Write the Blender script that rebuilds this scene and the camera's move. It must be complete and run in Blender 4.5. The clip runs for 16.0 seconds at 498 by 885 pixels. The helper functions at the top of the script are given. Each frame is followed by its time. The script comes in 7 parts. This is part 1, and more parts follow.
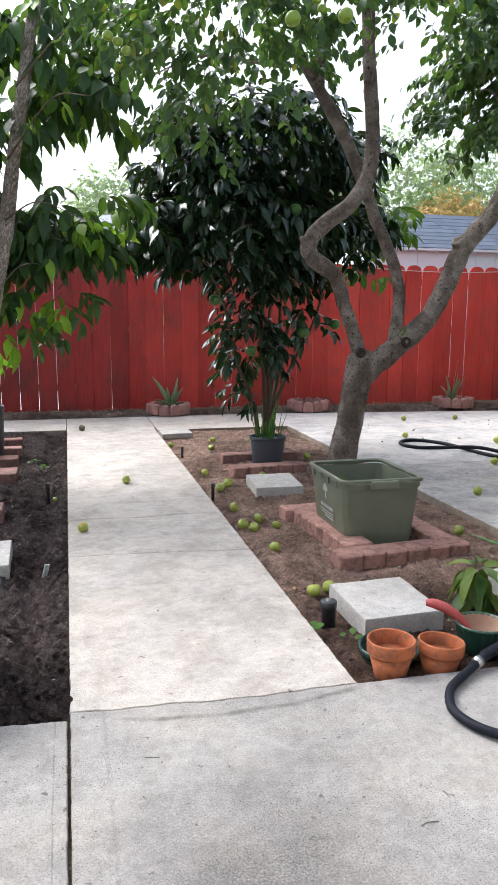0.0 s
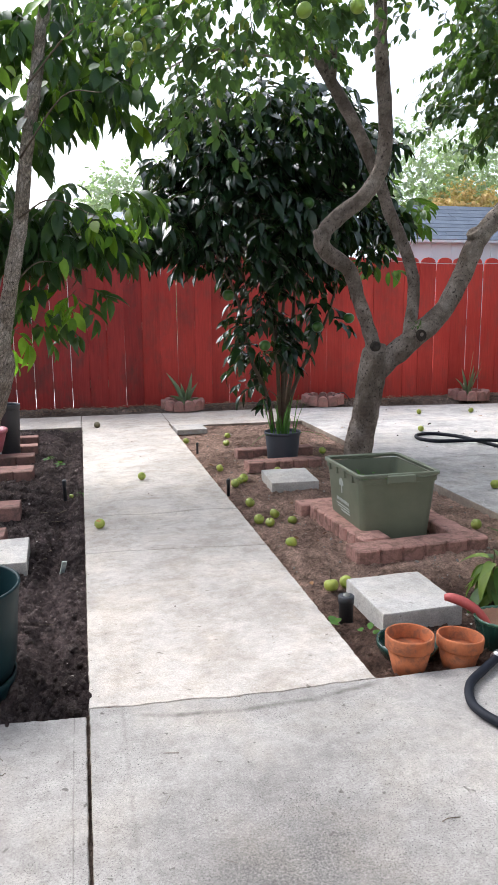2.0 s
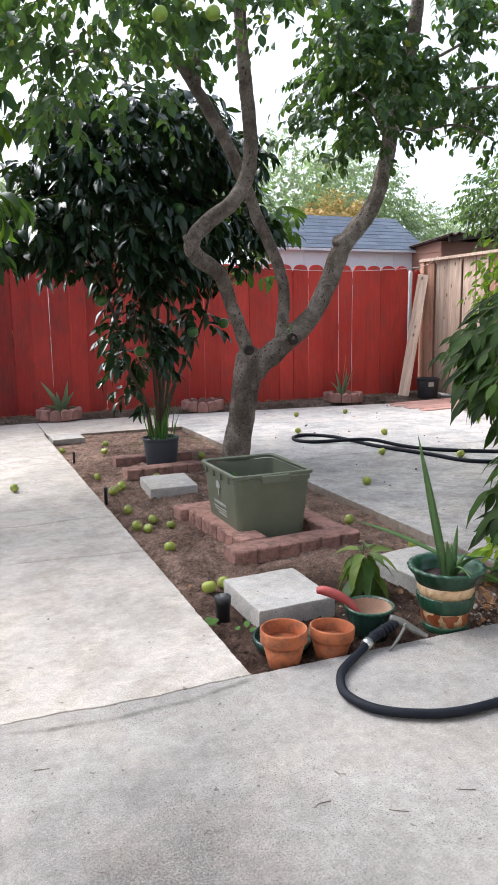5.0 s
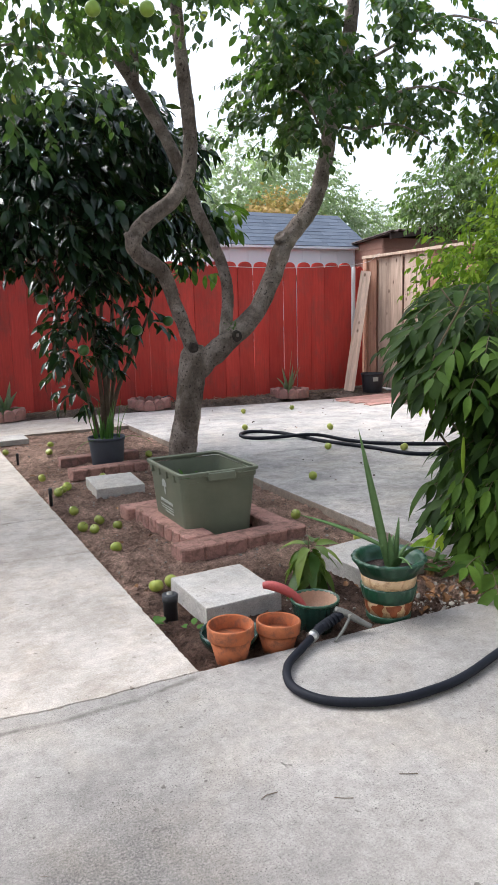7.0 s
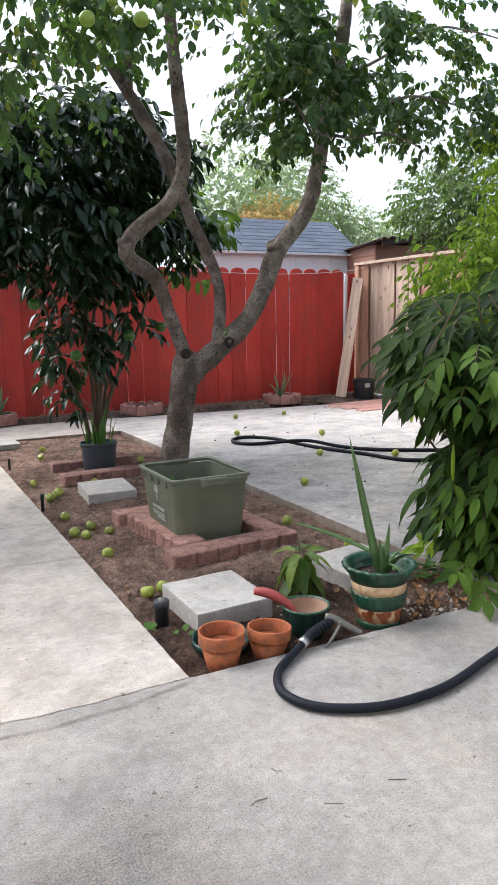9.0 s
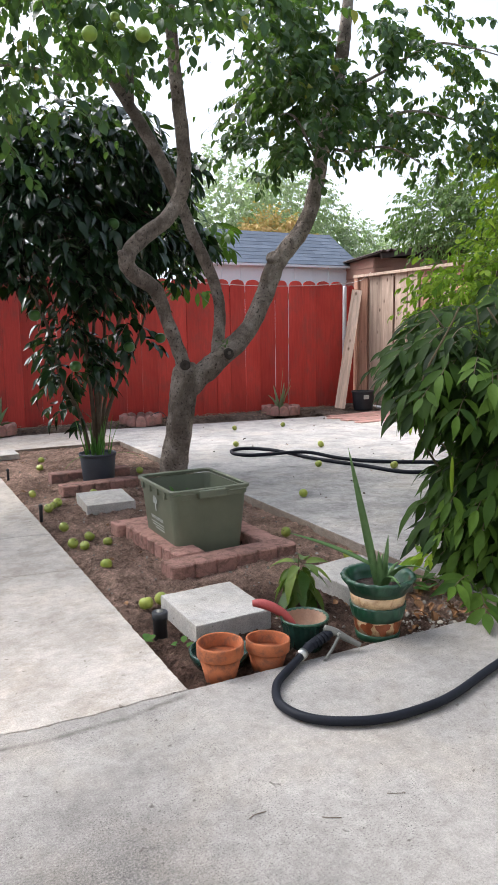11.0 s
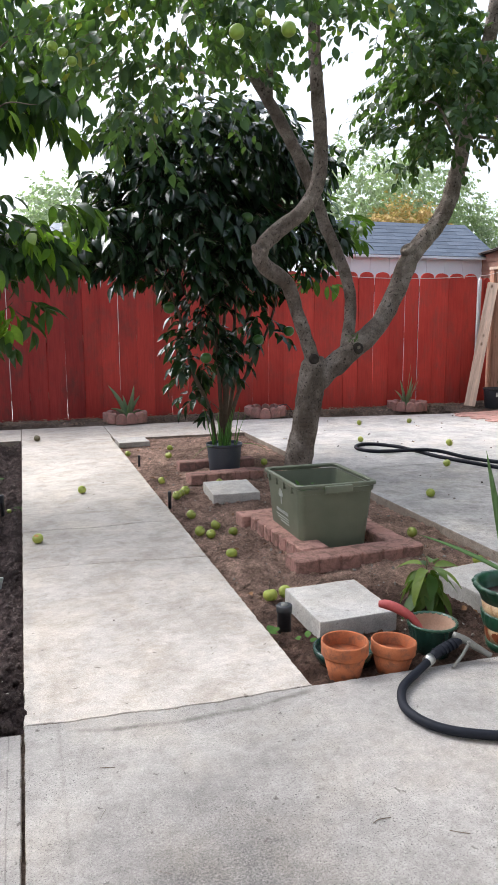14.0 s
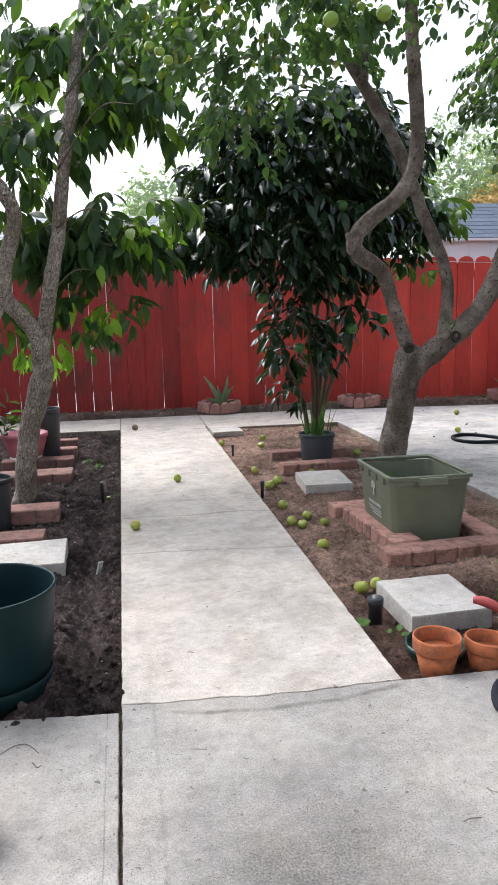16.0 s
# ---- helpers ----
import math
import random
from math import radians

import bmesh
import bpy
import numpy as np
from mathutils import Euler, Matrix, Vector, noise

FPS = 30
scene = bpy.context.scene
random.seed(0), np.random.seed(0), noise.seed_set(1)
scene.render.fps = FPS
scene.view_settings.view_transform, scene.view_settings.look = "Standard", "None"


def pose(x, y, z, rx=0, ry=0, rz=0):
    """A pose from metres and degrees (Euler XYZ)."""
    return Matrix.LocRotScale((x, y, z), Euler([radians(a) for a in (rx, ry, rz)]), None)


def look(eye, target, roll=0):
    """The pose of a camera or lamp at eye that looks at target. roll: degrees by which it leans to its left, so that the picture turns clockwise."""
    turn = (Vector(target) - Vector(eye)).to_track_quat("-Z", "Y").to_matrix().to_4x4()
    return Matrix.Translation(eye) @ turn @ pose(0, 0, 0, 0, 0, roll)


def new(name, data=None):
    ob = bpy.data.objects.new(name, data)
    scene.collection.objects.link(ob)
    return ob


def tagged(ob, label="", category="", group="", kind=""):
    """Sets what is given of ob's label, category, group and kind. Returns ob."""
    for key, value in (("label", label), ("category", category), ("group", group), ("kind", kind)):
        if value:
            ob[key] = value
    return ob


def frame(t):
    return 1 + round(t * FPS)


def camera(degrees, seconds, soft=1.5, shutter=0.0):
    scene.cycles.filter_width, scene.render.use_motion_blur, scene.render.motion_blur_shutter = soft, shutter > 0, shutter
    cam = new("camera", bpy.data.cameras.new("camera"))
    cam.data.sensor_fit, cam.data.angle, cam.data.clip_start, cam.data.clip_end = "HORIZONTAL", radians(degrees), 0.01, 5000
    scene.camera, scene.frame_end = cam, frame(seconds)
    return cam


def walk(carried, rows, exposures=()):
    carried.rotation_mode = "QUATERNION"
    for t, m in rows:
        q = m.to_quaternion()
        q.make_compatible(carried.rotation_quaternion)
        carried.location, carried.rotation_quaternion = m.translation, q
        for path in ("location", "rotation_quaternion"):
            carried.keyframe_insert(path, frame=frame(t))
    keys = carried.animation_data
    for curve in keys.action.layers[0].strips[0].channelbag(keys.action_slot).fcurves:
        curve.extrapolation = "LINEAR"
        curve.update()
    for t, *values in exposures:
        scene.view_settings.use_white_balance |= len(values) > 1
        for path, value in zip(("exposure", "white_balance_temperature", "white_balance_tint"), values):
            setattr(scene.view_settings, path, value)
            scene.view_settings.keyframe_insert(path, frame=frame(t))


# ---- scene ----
cam = camera(38.5, 16.0)
PATH = [
    (0, (0.035, 0.282, 1.17), (0.52, 2.192, 0.827), 0.3),
    (0.5, (0.032, 0.279, 1.175), (0.471, 2.194, 0.802), 0.2),
    (1, (0.033, 0.29, 1.168), (0.452, 2.21, 0.795), -0.3),
    (1.5, (0.032, 0.293, 1.167), (0.467, 2.212, 0.806), -0.4),
    (2, (0.033, 0.29, 1.169), (0.478, 2.207, 0.813), -0.5),
    (2.5, (0.031, 0.289, 1.168), (0.513, 2.2, 0.827), -0.2),
    (3, (0.052, 0.284, 1.163), (0.59, 2.18, 0.826), -0.1),
    (3.5, (0.063, 0.275, 1.161), (0.663, 2.153, 0.825), -0.2),
    (4, (0.075, 0.275, 1.155), (0.705, 2.141, 0.806), -0.8),
    (4.5, (0.07, 0.256, 1.167), (0.75, 2.109, 0.846), -1.1),
    (5, (0.086, 0.27, 1.148), (0.836, 2.092, 0.809), -0.9),
    (5.2, (0.079, 0.271, 1.152), (0.873, 2.075, 0.813), -0.8),
    (7.5, (0.108, 0.245, 1.148), (0.995, 2.004, 0.801), -1.3),
    (8, (0.101, 0.24, 1.15), (1.001, 1.994, 0.809), -1.2),
    (8.5, (0.101, 0.235, 1.154), (1.002, 1.988, 0.816), -1.3),
    (9, (0.099, 0.236, 1.16), (0.997, 1.991, 0.823), -1.1),
    (11.5, (0.094, 0.231, 1.162), (0.995, 1.991, 0.863), -0.8),
    (12, (0.085, 0.227, 1.166), (0.948, 2.007, 0.868), -0.5),
    (12.5, (0.079, 0.223, 1.174), (0.934, 2.007, 0.884), -0.1),
    (13, (0.056, 0.229, 1.183), (0.771, 2.066, 0.849), -0.1),
    (13.5, (0.064, 0.258, 1.17), (0.683, 2.128, 0.826), -0.6),
    (14, (0.058, 0.253, 1.176), (0.651, 2.136, 0.851), -0.3),
    (14.5, (0.062, 0.267, 1.163), (0.63, 2.158, 0.844), 0.4),
    (15, (0.067, 0.261, 1.172), (0.534, 2.184, 0.884), -0.1),
    (15.5, (0.069, 0.257, 1.174), (0.505, 2.184, 0.865), -0.5),
    (16, (0.062, 0.236, 1.19), (0.399, 2.176, 0.837), -1.3),
]
walk(cam, [(t, look(eye, target, roll)) for t, eye, target, roll in PATH], [(0, 1.32, 6080, 11), (4, 1.32, 6080, 11), (5, 1.26, 6090, 11), (7.5, 1.2, 6150, 11), (12.5, 1.18, 6180, 11), (16, 1.22, 6120, 11)])

# ---- world and light ----
world = bpy.data.worlds.new("sky")
scene.world = world
world.use_nodes = True
wt = world.node_tree
wt.nodes.clear()
w_out = wt.nodes.new("ShaderNodeOutputWorld")
w_bg = wt.nodes.new("ShaderNodeBackground")
w_sky = wt.nodes.new("ShaderNodeTexSky")
w_hsv = wt.nodes.new("ShaderNodeHueSaturation")
w_sky.sky_type = "NISHITA"
w_sky.sun_disc = False
w_sky.sun_elevation = radians(50)
w_sky.sun_rotation = radians(-35)
w_sky.air_density, w_sky.dust_density, w_sky.ozone_density = 1.0, 4.0, 1.0
w_hsv.inputs["Saturation"].default_value = 0.45
w_bg.inputs["Strength"].default_value = 0.15
wt.links.new(w_sky.outputs[0], w_hsv.inputs["Color"])
wt.links.new(w_hsv.outputs[0], w_bg.inputs["Color"])
wt.links.new(w_bg.outputs[0], w_out.inputs["Surface"])

sun_data = bpy.data.lights.new("sun", "SUN")
sun_data.energy = 1.25
sun_data.angle = radians(50)
sun_data.color = (1.0, 0.97, 0.93)
sun = new("sun", sun_data)
sun.matrix_world = look((-5.2, 7.4, 10.8), (0, 0, 0))


# ---- materials ----
def nodes_of(name):
    m = bpy.data.materials.new(name)
    m.use_nodes = True
    t = m.node_tree
    t.nodes.clear()
    out = t.nodes.new("ShaderNodeOutputMaterial")
    b = t.nodes.new("ShaderNodeBsdfPrincipled")
    t.links.new(b.outputs[0], out.inputs["Surface"])
    return m, t, b, out


def coords(t, space="object", stretch=(1, 1, 1), shift=False):
    mp = t.nodes.new("ShaderNodeMapping")
    mp.inputs["Scale"].default_value = stretch
    if space == "world":
        g = t.nodes.new("ShaderNodeNewGeometry")
        t.links.new(g.outputs["Position"], mp.inputs["Vector"])
    else:
        c = t.nodes.new("ShaderNodeTexCoord")
        t.links.new(c.outputs["Object"], mp.inputs["Vector"])
    if shift:
        oi = t.nodes.new("ShaderNodeObjectInfo")
        mul = t.nodes.new("ShaderNodeMath")
        mul.operation = "MULTIPLY"
        mul.inputs[1].default_value = 37.0
        t.links.new(oi.outputs["Random"], mul.inputs[0])
        t.links.new(mul.outputs[0], mp.inputs["Location"])
    return mp.outputs[0]


def noise_tex(t, vec, scale, detail=4, rough=0.55, distort=0.0):
    n = t.nodes.new("ShaderNodeTexNoise")
    n.inputs["Scale"].default_value = scale
    n.inputs["Detail"].default_value = detail
    n.inputs["Roughness"].default_value = rough
    n.inputs["Distortion"].default_value = distort
    t.links.new(vec, n.inputs["Vector"])
    return n.outputs["Fac"]


def stretched(t, vec, scale, detail, rough, low=0.34, high=0.66, distort=0.0):
    """Noise spread over the whole range from 0 to 1."""
    mr = t.nodes.new("ShaderNodeMapRange")
    mr.inputs["From Min"].default_value = low
    mr.inputs["From Max"].default_value = high
    t.links.new(noise_tex(t, vec, scale, detail, rough, distort), mr.inputs["Value"])
    return mr.outputs[0]


def ramp(t, fac, stops):
    r = t.nodes.new("ShaderNodeValToRGB")
    els = r.color_ramp.elements
    while len(els) < len(stops):
        els.new(0.5)
    for e, (p, c) in zip(els, stops):
        e.position = p
        e.color = (*c, 1) if len(c) == 3 else c
    t.links.new(fac, r.inputs["Fac"])
    return r.outputs["Color"]


def grey(v):
    return (v, v, v)


def mix(t, fac, a, b, mode="MIX"):
    m = t.nodes.new("ShaderNodeMix")
    m.data_type = "RGBA"
    m.blend_type = mode
    for sock, val in ((m.inputs["Factor"], fac), (m.inputs["A"], a), (m.inputs["B"], b)):
        if isinstance(val, (int, float)):
            sock.default_value = val
        elif isinstance(val, tuple):
            sock.default_value = (*val, 1)
        else:
            t.links.new(val, sock)
    return m.outputs["Result"]


def bump(t, b, height, strength, dist=0.01):
    n = t.nodes.new("ShaderNodeBump")
    n.inputs["Strength"].default_value = strength
    n.inputs["Distance"].default_value = dist
    t.links.new(height, n.inputs["Height"])
    t.links.new(n.outputs[0], b.inputs["Normal"])


def value_shift(t, col, source, low, high):
    """Vary the brightness of col with a 0..1 value."""
    mr = t.nodes.new("ShaderNodeMapRange")
    mr.inputs["To Min"].default_value = low
    mr.inputs["To Max"].default_value = high
    t.links.new(source, mr.inputs["Value"])
    h = t.nodes.new("ShaderNodeHueSaturation")
    t.links.new(mr.outputs[0], h.inputs["Value"])
    t.links.new(col, h.inputs["Color"])
    return h.outputs[0]


def surface(name, a, b2, coarse=6, fine=70, rough=0.8, relief=0.3, dist=0.004, space="object",
            stretch=(1, 1, 1), spread=0.0, island=0.0, fine_amount=0.35, metal=0.0, coat=0.0, dirt=None, spec=None):
    m, t, b, out = nodes_of(name)
    v = coords(t, space, stretch, spread > 0)
    n1 = noise_tex(t, v, coarse, 5, 0.6)
    n2 = noise_tex(t, v, fine, 6, 0.65)
    col = ramp(t, n1, [(0.3, a), (0.7, b2)])
    col = value_shift(t, col, n2, 1 - fine_amount, 1 + fine_amount)
    if dirt:
        smear = noise_tex(t, coords(t, "world"), coarse * 2.2, 7, 0.7, 0.4)
        col = mix(t, ramp(t, smear, [(0.46, grey(0)), (0.62, grey(0.85))]), col, dirt)
    if spread > 0:
        oi = t.nodes.new("ShaderNodeObjectInfo")
        col = value_shift(t, col, oi.outputs["Random"], 1 - spread, 1 + spread)
    if island > 0:
        g = t.nodes.new("ShaderNodeNewGeometry")
        col = value_shift(t, col, g.outputs["Random Per Island"], 1 - island, 1 + island)
    t.links.new(col, b.inputs["Base Color"])
    b.inputs["Roughness"].default_value = rough
    b.inputs["Specular IOR Level"].default_value = spec if spec is not None else 0.2 if rough > 0.7 else 0.5
    b.inputs["Metallic"].default_value = metal
    b.inputs["Coat Weight"].default_value = coat
    if relief:
        bump(t, b, n2, relief, dist)
    return m


def leaf_mat(name, dark, light, rough=0.4, glow=0.35, spread=0.3, by_object=False, yellow=0.0):
    """A leaf: glossy top, light shining through, each leaf a little different."""
    m, t, b, out = nodes_of(name)
    if by_object:
        oi = t.nodes.new("ShaderNodeObjectInfo")
        rnd = oi.outputs["Random"]
    else:
        g = t.nodes.new("ShaderNodeNewGeometry")
        rnd = g.outputs["Random Per Island"]
    v = coords(t, "world")
    n1 = noise_tex(t, v, 45, 3)
    stops = [(0.0, dark), (0.85, light)]
    if yellow:
        stops = [(0.0, dark), (0.8, light)] + ([(0.86, (0.13, 0.26, 0.02)), (1.0, (0.22, 0.36, 0.03))] if yellow > 1 else [(0.97, light), (1.0, (0.30, 0.28, 0.04))])
    col = ramp(t, rnd, stops)
    col = value_shift(t, col, n1, 1 - spread, 1 + spread)
    t.links.new(col, b.inputs["Base Color"])
    b.inputs["Roughness"].default_value = rough
    b.inputs["Specular IOR Level"].default_value = 0.5 if rough < 0.3 else 0.3 if rough < 0.5 else 0.15
    tr = t.nodes.new("ShaderNodeBsdfTranslucent")
    lift = mix(t, 0.6, col, (0.22, 0.42, 0.03), "MIX")
    t.links.new(lift, tr.inputs["Color"])
    mx = t.nodes.new("ShaderNodeMixShader")
    mx.inputs[0].default_value = glow
    t.links.new(b.outputs[0], mx.inputs[1])
    t.links.new(tr.outputs[0], mx.inputs[2])
    t.links.new(mx.outputs[0], out.inputs["Surface"])
    bump(t, b, noise_tex(t, v, 160, 2), 0.25, 0.003)
    return m


def math_node(t, op, p, q):
    n = t.nodes.new("ShaderNodeMath")
    n.operation = op
    for sock, val in zip(n.inputs, (p, q)):
        if isinstance(val, (int, float)):
            sock.default_value = val
        else:
            t.links.new(val, sock)
    return n.outputs[0]


def drawn_line(t, col, x, y, bow, wide, strength, colour, broken):
    """A stain or trowel mark on concrete: along x = bow[0], or along y = bow[0] + bow[1] * (x - bow[2])^2."""
    if len(bow) == 1:
        off = math_node(t, "SUBTRACT", x, bow[0])
    else:
        dx = math_node(t, "SUBTRACT", x, bow[2])
        arc = math_node(t, "ADD", math_node(t, "MULTIPLY", math_node(t, "MULTIPLY", dx, dx), bow[1]), bow[0])
        off = math_node(t, "SUBTRACT", y, arc)
    near = math_node(t, "DIVIDE", math_node(t, "ABSOLUTE", off, 0.0), wide)
    shade = ramp(t, near, [(0.0, grey(strength)), (0.35, grey(strength * 0.8)), (1.0, grey(0.0))])
    if len(bow) > 1:
        far = ramp(t, math_node(t, "ABSOLUTE", dx, 0.0), [(0.34, grey(1.0)), (0.42, grey(0.0))])
        shade = mix(t, 1.0, shade, far, "MULTIPLY")
    return mix(t, mix(t, 1.0, shade, broken, "MULTIPLY"), col, colour)


def concrete_mat(name, light, dark, stain, speck=0.5, grain=0.22, marks=(), worn=0.4, contrast=0.25, cloud=1.0, gritty=None):
    """Old concrete: broad weathering, brown and grey blotches, worn patches where dark grit shows, fine pits."""
    m, t, b, out = nodes_of(name)
    v = coords(t, "world")
    big = noise_tex(t, v, 1.3, 7, 0.62, 0.3)
    blotch = noise_tex(t, v, 5.5, 10, 0.74, 0.2)
    fine = noise_tex(t, v, 60, 7, 0.8)
    grit = noise_tex(t, v, 260, 3, 0.6)
    col = ramp(t, big, [(0.38, dark), (0.60, light)])
    col = mix(t, ramp(t, blotch, [(0.46, grey(0.0)), (0.58, grey(0.5 * cloud)), (0.72, grey(0.9 * cloud))]), col, stain)
    warm = noise_tex(t, v, 2.6, 6, 0.62, 0.3)
    col = mix(t, ramp(t, warm, [(0.48, grey(0.0)), (0.66, grey(0.4))]), col, (light[0] * 1.02, light[1] * 0.95, light[2] * 0.84))
    col = value_shift(t, col, stretched(t, v, 8, 9, 0.72), 1 - contrast * 0.4 * cloud, 1 + contrast * 0.3 * cloud)
    col = value_shift(t, col, stretched(t, v, 26, 8, 0.76), 1 - contrast * 0.55, 1 + contrast * 0.55)
    patches = ramp(t, noise_tex(t, v, 1.9, 7, 0.66, 0.3), [(0.40, grey(0.15)), (0.60, grey(1.0))])
    dots = mix(t, 1.0, ramp(t, grit, [(0.57, grey(0.0)), (0.66, grey(speck))]), ramp(t, noise_tex(t, v, 105, 3, 0.6), [(0.63, grey(0.0)), (0.70, grey(speck * 0.8))]), "ADD")
    dots = mix(t, 1.0, dots, patches, "MULTIPLY")
    col = mix(t, dots, col, (stain[0] * worn, stain[1] * worn, stain[2] * worn))
    if gritty:
        far = t.nodes.new("ShaderNodeVectorMath")
        far.operation = "DISTANCE"
        far.inputs[1].default_value = (gritty[0], gritty[1], 0.0)
        t.links.new(v, far.inputs[0])
        edge = math_node(t, "ADD", far.outputs["Value"], math_node(t, "MULTIPLY", noise_tex(t, v, 2.5, 8, 0.75), gritty[2] * 1.2))
        bare = ramp(t, math_node(t, "DIVIDE", edge, gritty[2] * 2.0), [(0.35, grey(0.95)), (0.8, grey(0.0))])
        col = mix(t, bare, col, mix(t, 1.0, col, ramp(t, noise_tex(t, v, 170, 8, 0.85), [(0.40, grey(0.85)), (0.60, grey(0.24))]), "MULTIPLY"))
    spots = noise_tex(t, v, 40, 2, 0.4, 0.5)
    col = mix(t, ramp(t, spots, [(0.70, grey(0.0)), (0.76, grey(0.7))]), col, (stain[0] * 0.4, stain[1] * 0.38, stain[2] * 0.36))
    col = value_shift(t, col, stretched(t, v, 150, 6, 0.82), 1 - grain, 1 + grain)
    if marks:
        g = t.nodes.new("ShaderNodeNewGeometry")
        sep = t.nodes.new("ShaderNodeSeparateXYZ")
        wob = noise_tex(t, v, 5, 5, 0.6)
        t.links.new(g.outputs["Position"], sep.inputs[0])
        x = math_node(t, "ADD", sep.outputs[0], math_node(t, "MULTIPLY", math_node(t, "SUBTRACT", wob, 0.5), 0.012))
        y = math_node(t, "ADD", sep.outputs[1], math_node(t, "MULTIPLY", math_node(t, "SUBTRACT", wob, 0.5), 0.05))
        broken = ramp(t, noise_tex(t, v, 9, 5, 0.7), [(0.36, grey(0.25)), (0.58, grey(1.0))])
        for bow, wide, strength in marks:
            col = drawn_line(t, col, x, y, bow, wide, strength, (stain[0] * 0.55, stain[1] * 0.54, stain[2] * 0.53), broken)
    t.links.new(col, b.inputs["Base Color"])
    b.inputs["Roughness"].default_value = 0.9
    b.inputs["Specular IOR Level"].default_value = 0.2
    bump(t, b, math_node(t, "ADD", fine, grit), 0.35, 0.004)
    return m


def soil_mat(name, dry, wet, speck, damp=None):
    """Crumbly earth: broad damp and dry patches, hollows with shade put into the colour, pale crumbs; damp names a
    watered place (x, y, radius).
    """
    m, t, b, out = nodes_of(name)
    v = coords(t, "world")
    big = noise_tex(t, v, 2.2, 6, 0.65, 0.5)
    mid = stretched(t, v, 17, 7, 0.72)
    fine = stretched(t, v, 80, 5, 0.75)
    col = ramp(t, big, [(0.40, wet), (0.58, dry)])
    # relief painted as tone: the bump's hollows darker, its crests lighter
    col = value_shift(t, col, mid, 0.55, 1.4)
    col = value_shift(t, col, fine, 0.55, 1.4)
    fleck = ramp(t, noise_tex(t, v, 75, 2, 0.4), [(0.69, grey(0)), (0.75, grey(0.8))])
    col = mix(t, fleck, col, speck)
    if damp:
        far = t.nodes.new("ShaderNodeVectorMath")
        far.operation = "DISTANCE"
        far.inputs[1].default_value = (damp[0], damp[1], 0.0)
        t.links.new(v, far.inputs[0])
        edge = math_node(t, "ADD", far.outputs["Value"], math_node(t, "MULTIPLY", noise_tex(t, v, 6, 6, 0.7), 0.6))
        wetness = ramp(t, math_node(t, "DIVIDE", edge, damp[2] + 0.6), [(0.55, grey(0.85)), (0.85, grey(0.0))])
        col = mix(t, wetness, col, mix(t, 1.0, col, (0.24, 0.215, 0.21), "MULTIPLY"))
    t.links.new(col, b.inputs["Base Color"])
    b.inputs["Roughness"].default_value = 0.95
    b.inputs["Specular IOR Level"].default_value = 0.1
    bump(t, b, math_node(t, "ADD", mid, fine), 1.0, 0.018)
    return m


def paint_mat(name, a, b2, worn, grimy=0.8):
    """Stain on rough fence boards: grain along the board, faded and grimy patches."""
    m, t, b, out = nodes_of(name)
    v = coords(t, "object", (1, 1, 0.06), True)
    grain = noise_tex(t, v, 60, 5, 0.6, 0.3)
    vw = coords(t, "world", (1, 1, 0.5))
    patch = noise_tex(t, vw, 1.5, 5, 0.6, 0.4)
    grime = noise_tex(t, vw, 5.0, 6, 0.7, 0.2)
    col = ramp(t, patch, [(0.35, a), (0.65, b2)])
    col = mix(t, ramp(t, grime, [(0.48, grey(0)), (0.74, grey(grimy))]), col, worn)
    col = value_shift(t, col, grain, 0.72, 1.28)
    oi = t.nodes.new("ShaderNodeObjectInfo")
    col = value_shift(t, col, oi.outputs["Random"], 0.86, 1.14)
    t.links.new(col, b.inputs["Base Color"])
    b.inputs["Roughness"].default_value = 0.75
    b.inputs["Specular IOR Level"].default_value = 0.15
    bump(t, b, grain, 0.4, 0.003)
    return m


def plank_mat(name, a, b2, knotty):
    """Bare sawn boards: streaky grain along the board, dark knots, each board its own tone."""
    m, t, b, out = nodes_of(name)
    v = coords(t, "object", (1, 1, 0.07), True)
    grain = noise_tex(t, v, 75, 6, 0.65, 0.6)
    band = noise_tex(t, v, 16, 4, 0.6, 0.8)
    stain = noise_tex(t, coords(t, "object", (1, 1, 0.4), True), 4, 6, 0.65, 0.3)
    col = ramp(t, band, [(0.34, b2), (0.62, a)])
    col = value_shift(t, col, stain, 0.65, 1.35)
    col = value_shift(t, col, grain, 0.6, 1.4)
    vo = t.nodes.new("ShaderNodeTexVoronoi")
    vo.inputs["Scale"].default_value = 4.2
    t.links.new(coords(t, "object", (1.6, 1.6, 0.9), True), vo.inputs["Vector"])
    col = mix(t, ramp(t, vo.outputs["Distance"], [(0.05, grey(0.9)), (0.10, grey(0.45)), (0.15, grey(0.0))]), col, knotty)
    oi = t.nodes.new("ShaderNodeObjectInfo")
    col = value_shift(t, col, oi.outputs["Random"], 0.55, 1.3)
    t.links.new(col, b.inputs["Base Color"])
    b.inputs["Roughness"].default_value = 0.85
    b.inputs["Specular IOR Level"].default_value = 0.2
    bump(t, b, grain, 0.6, 0.004)
    return m


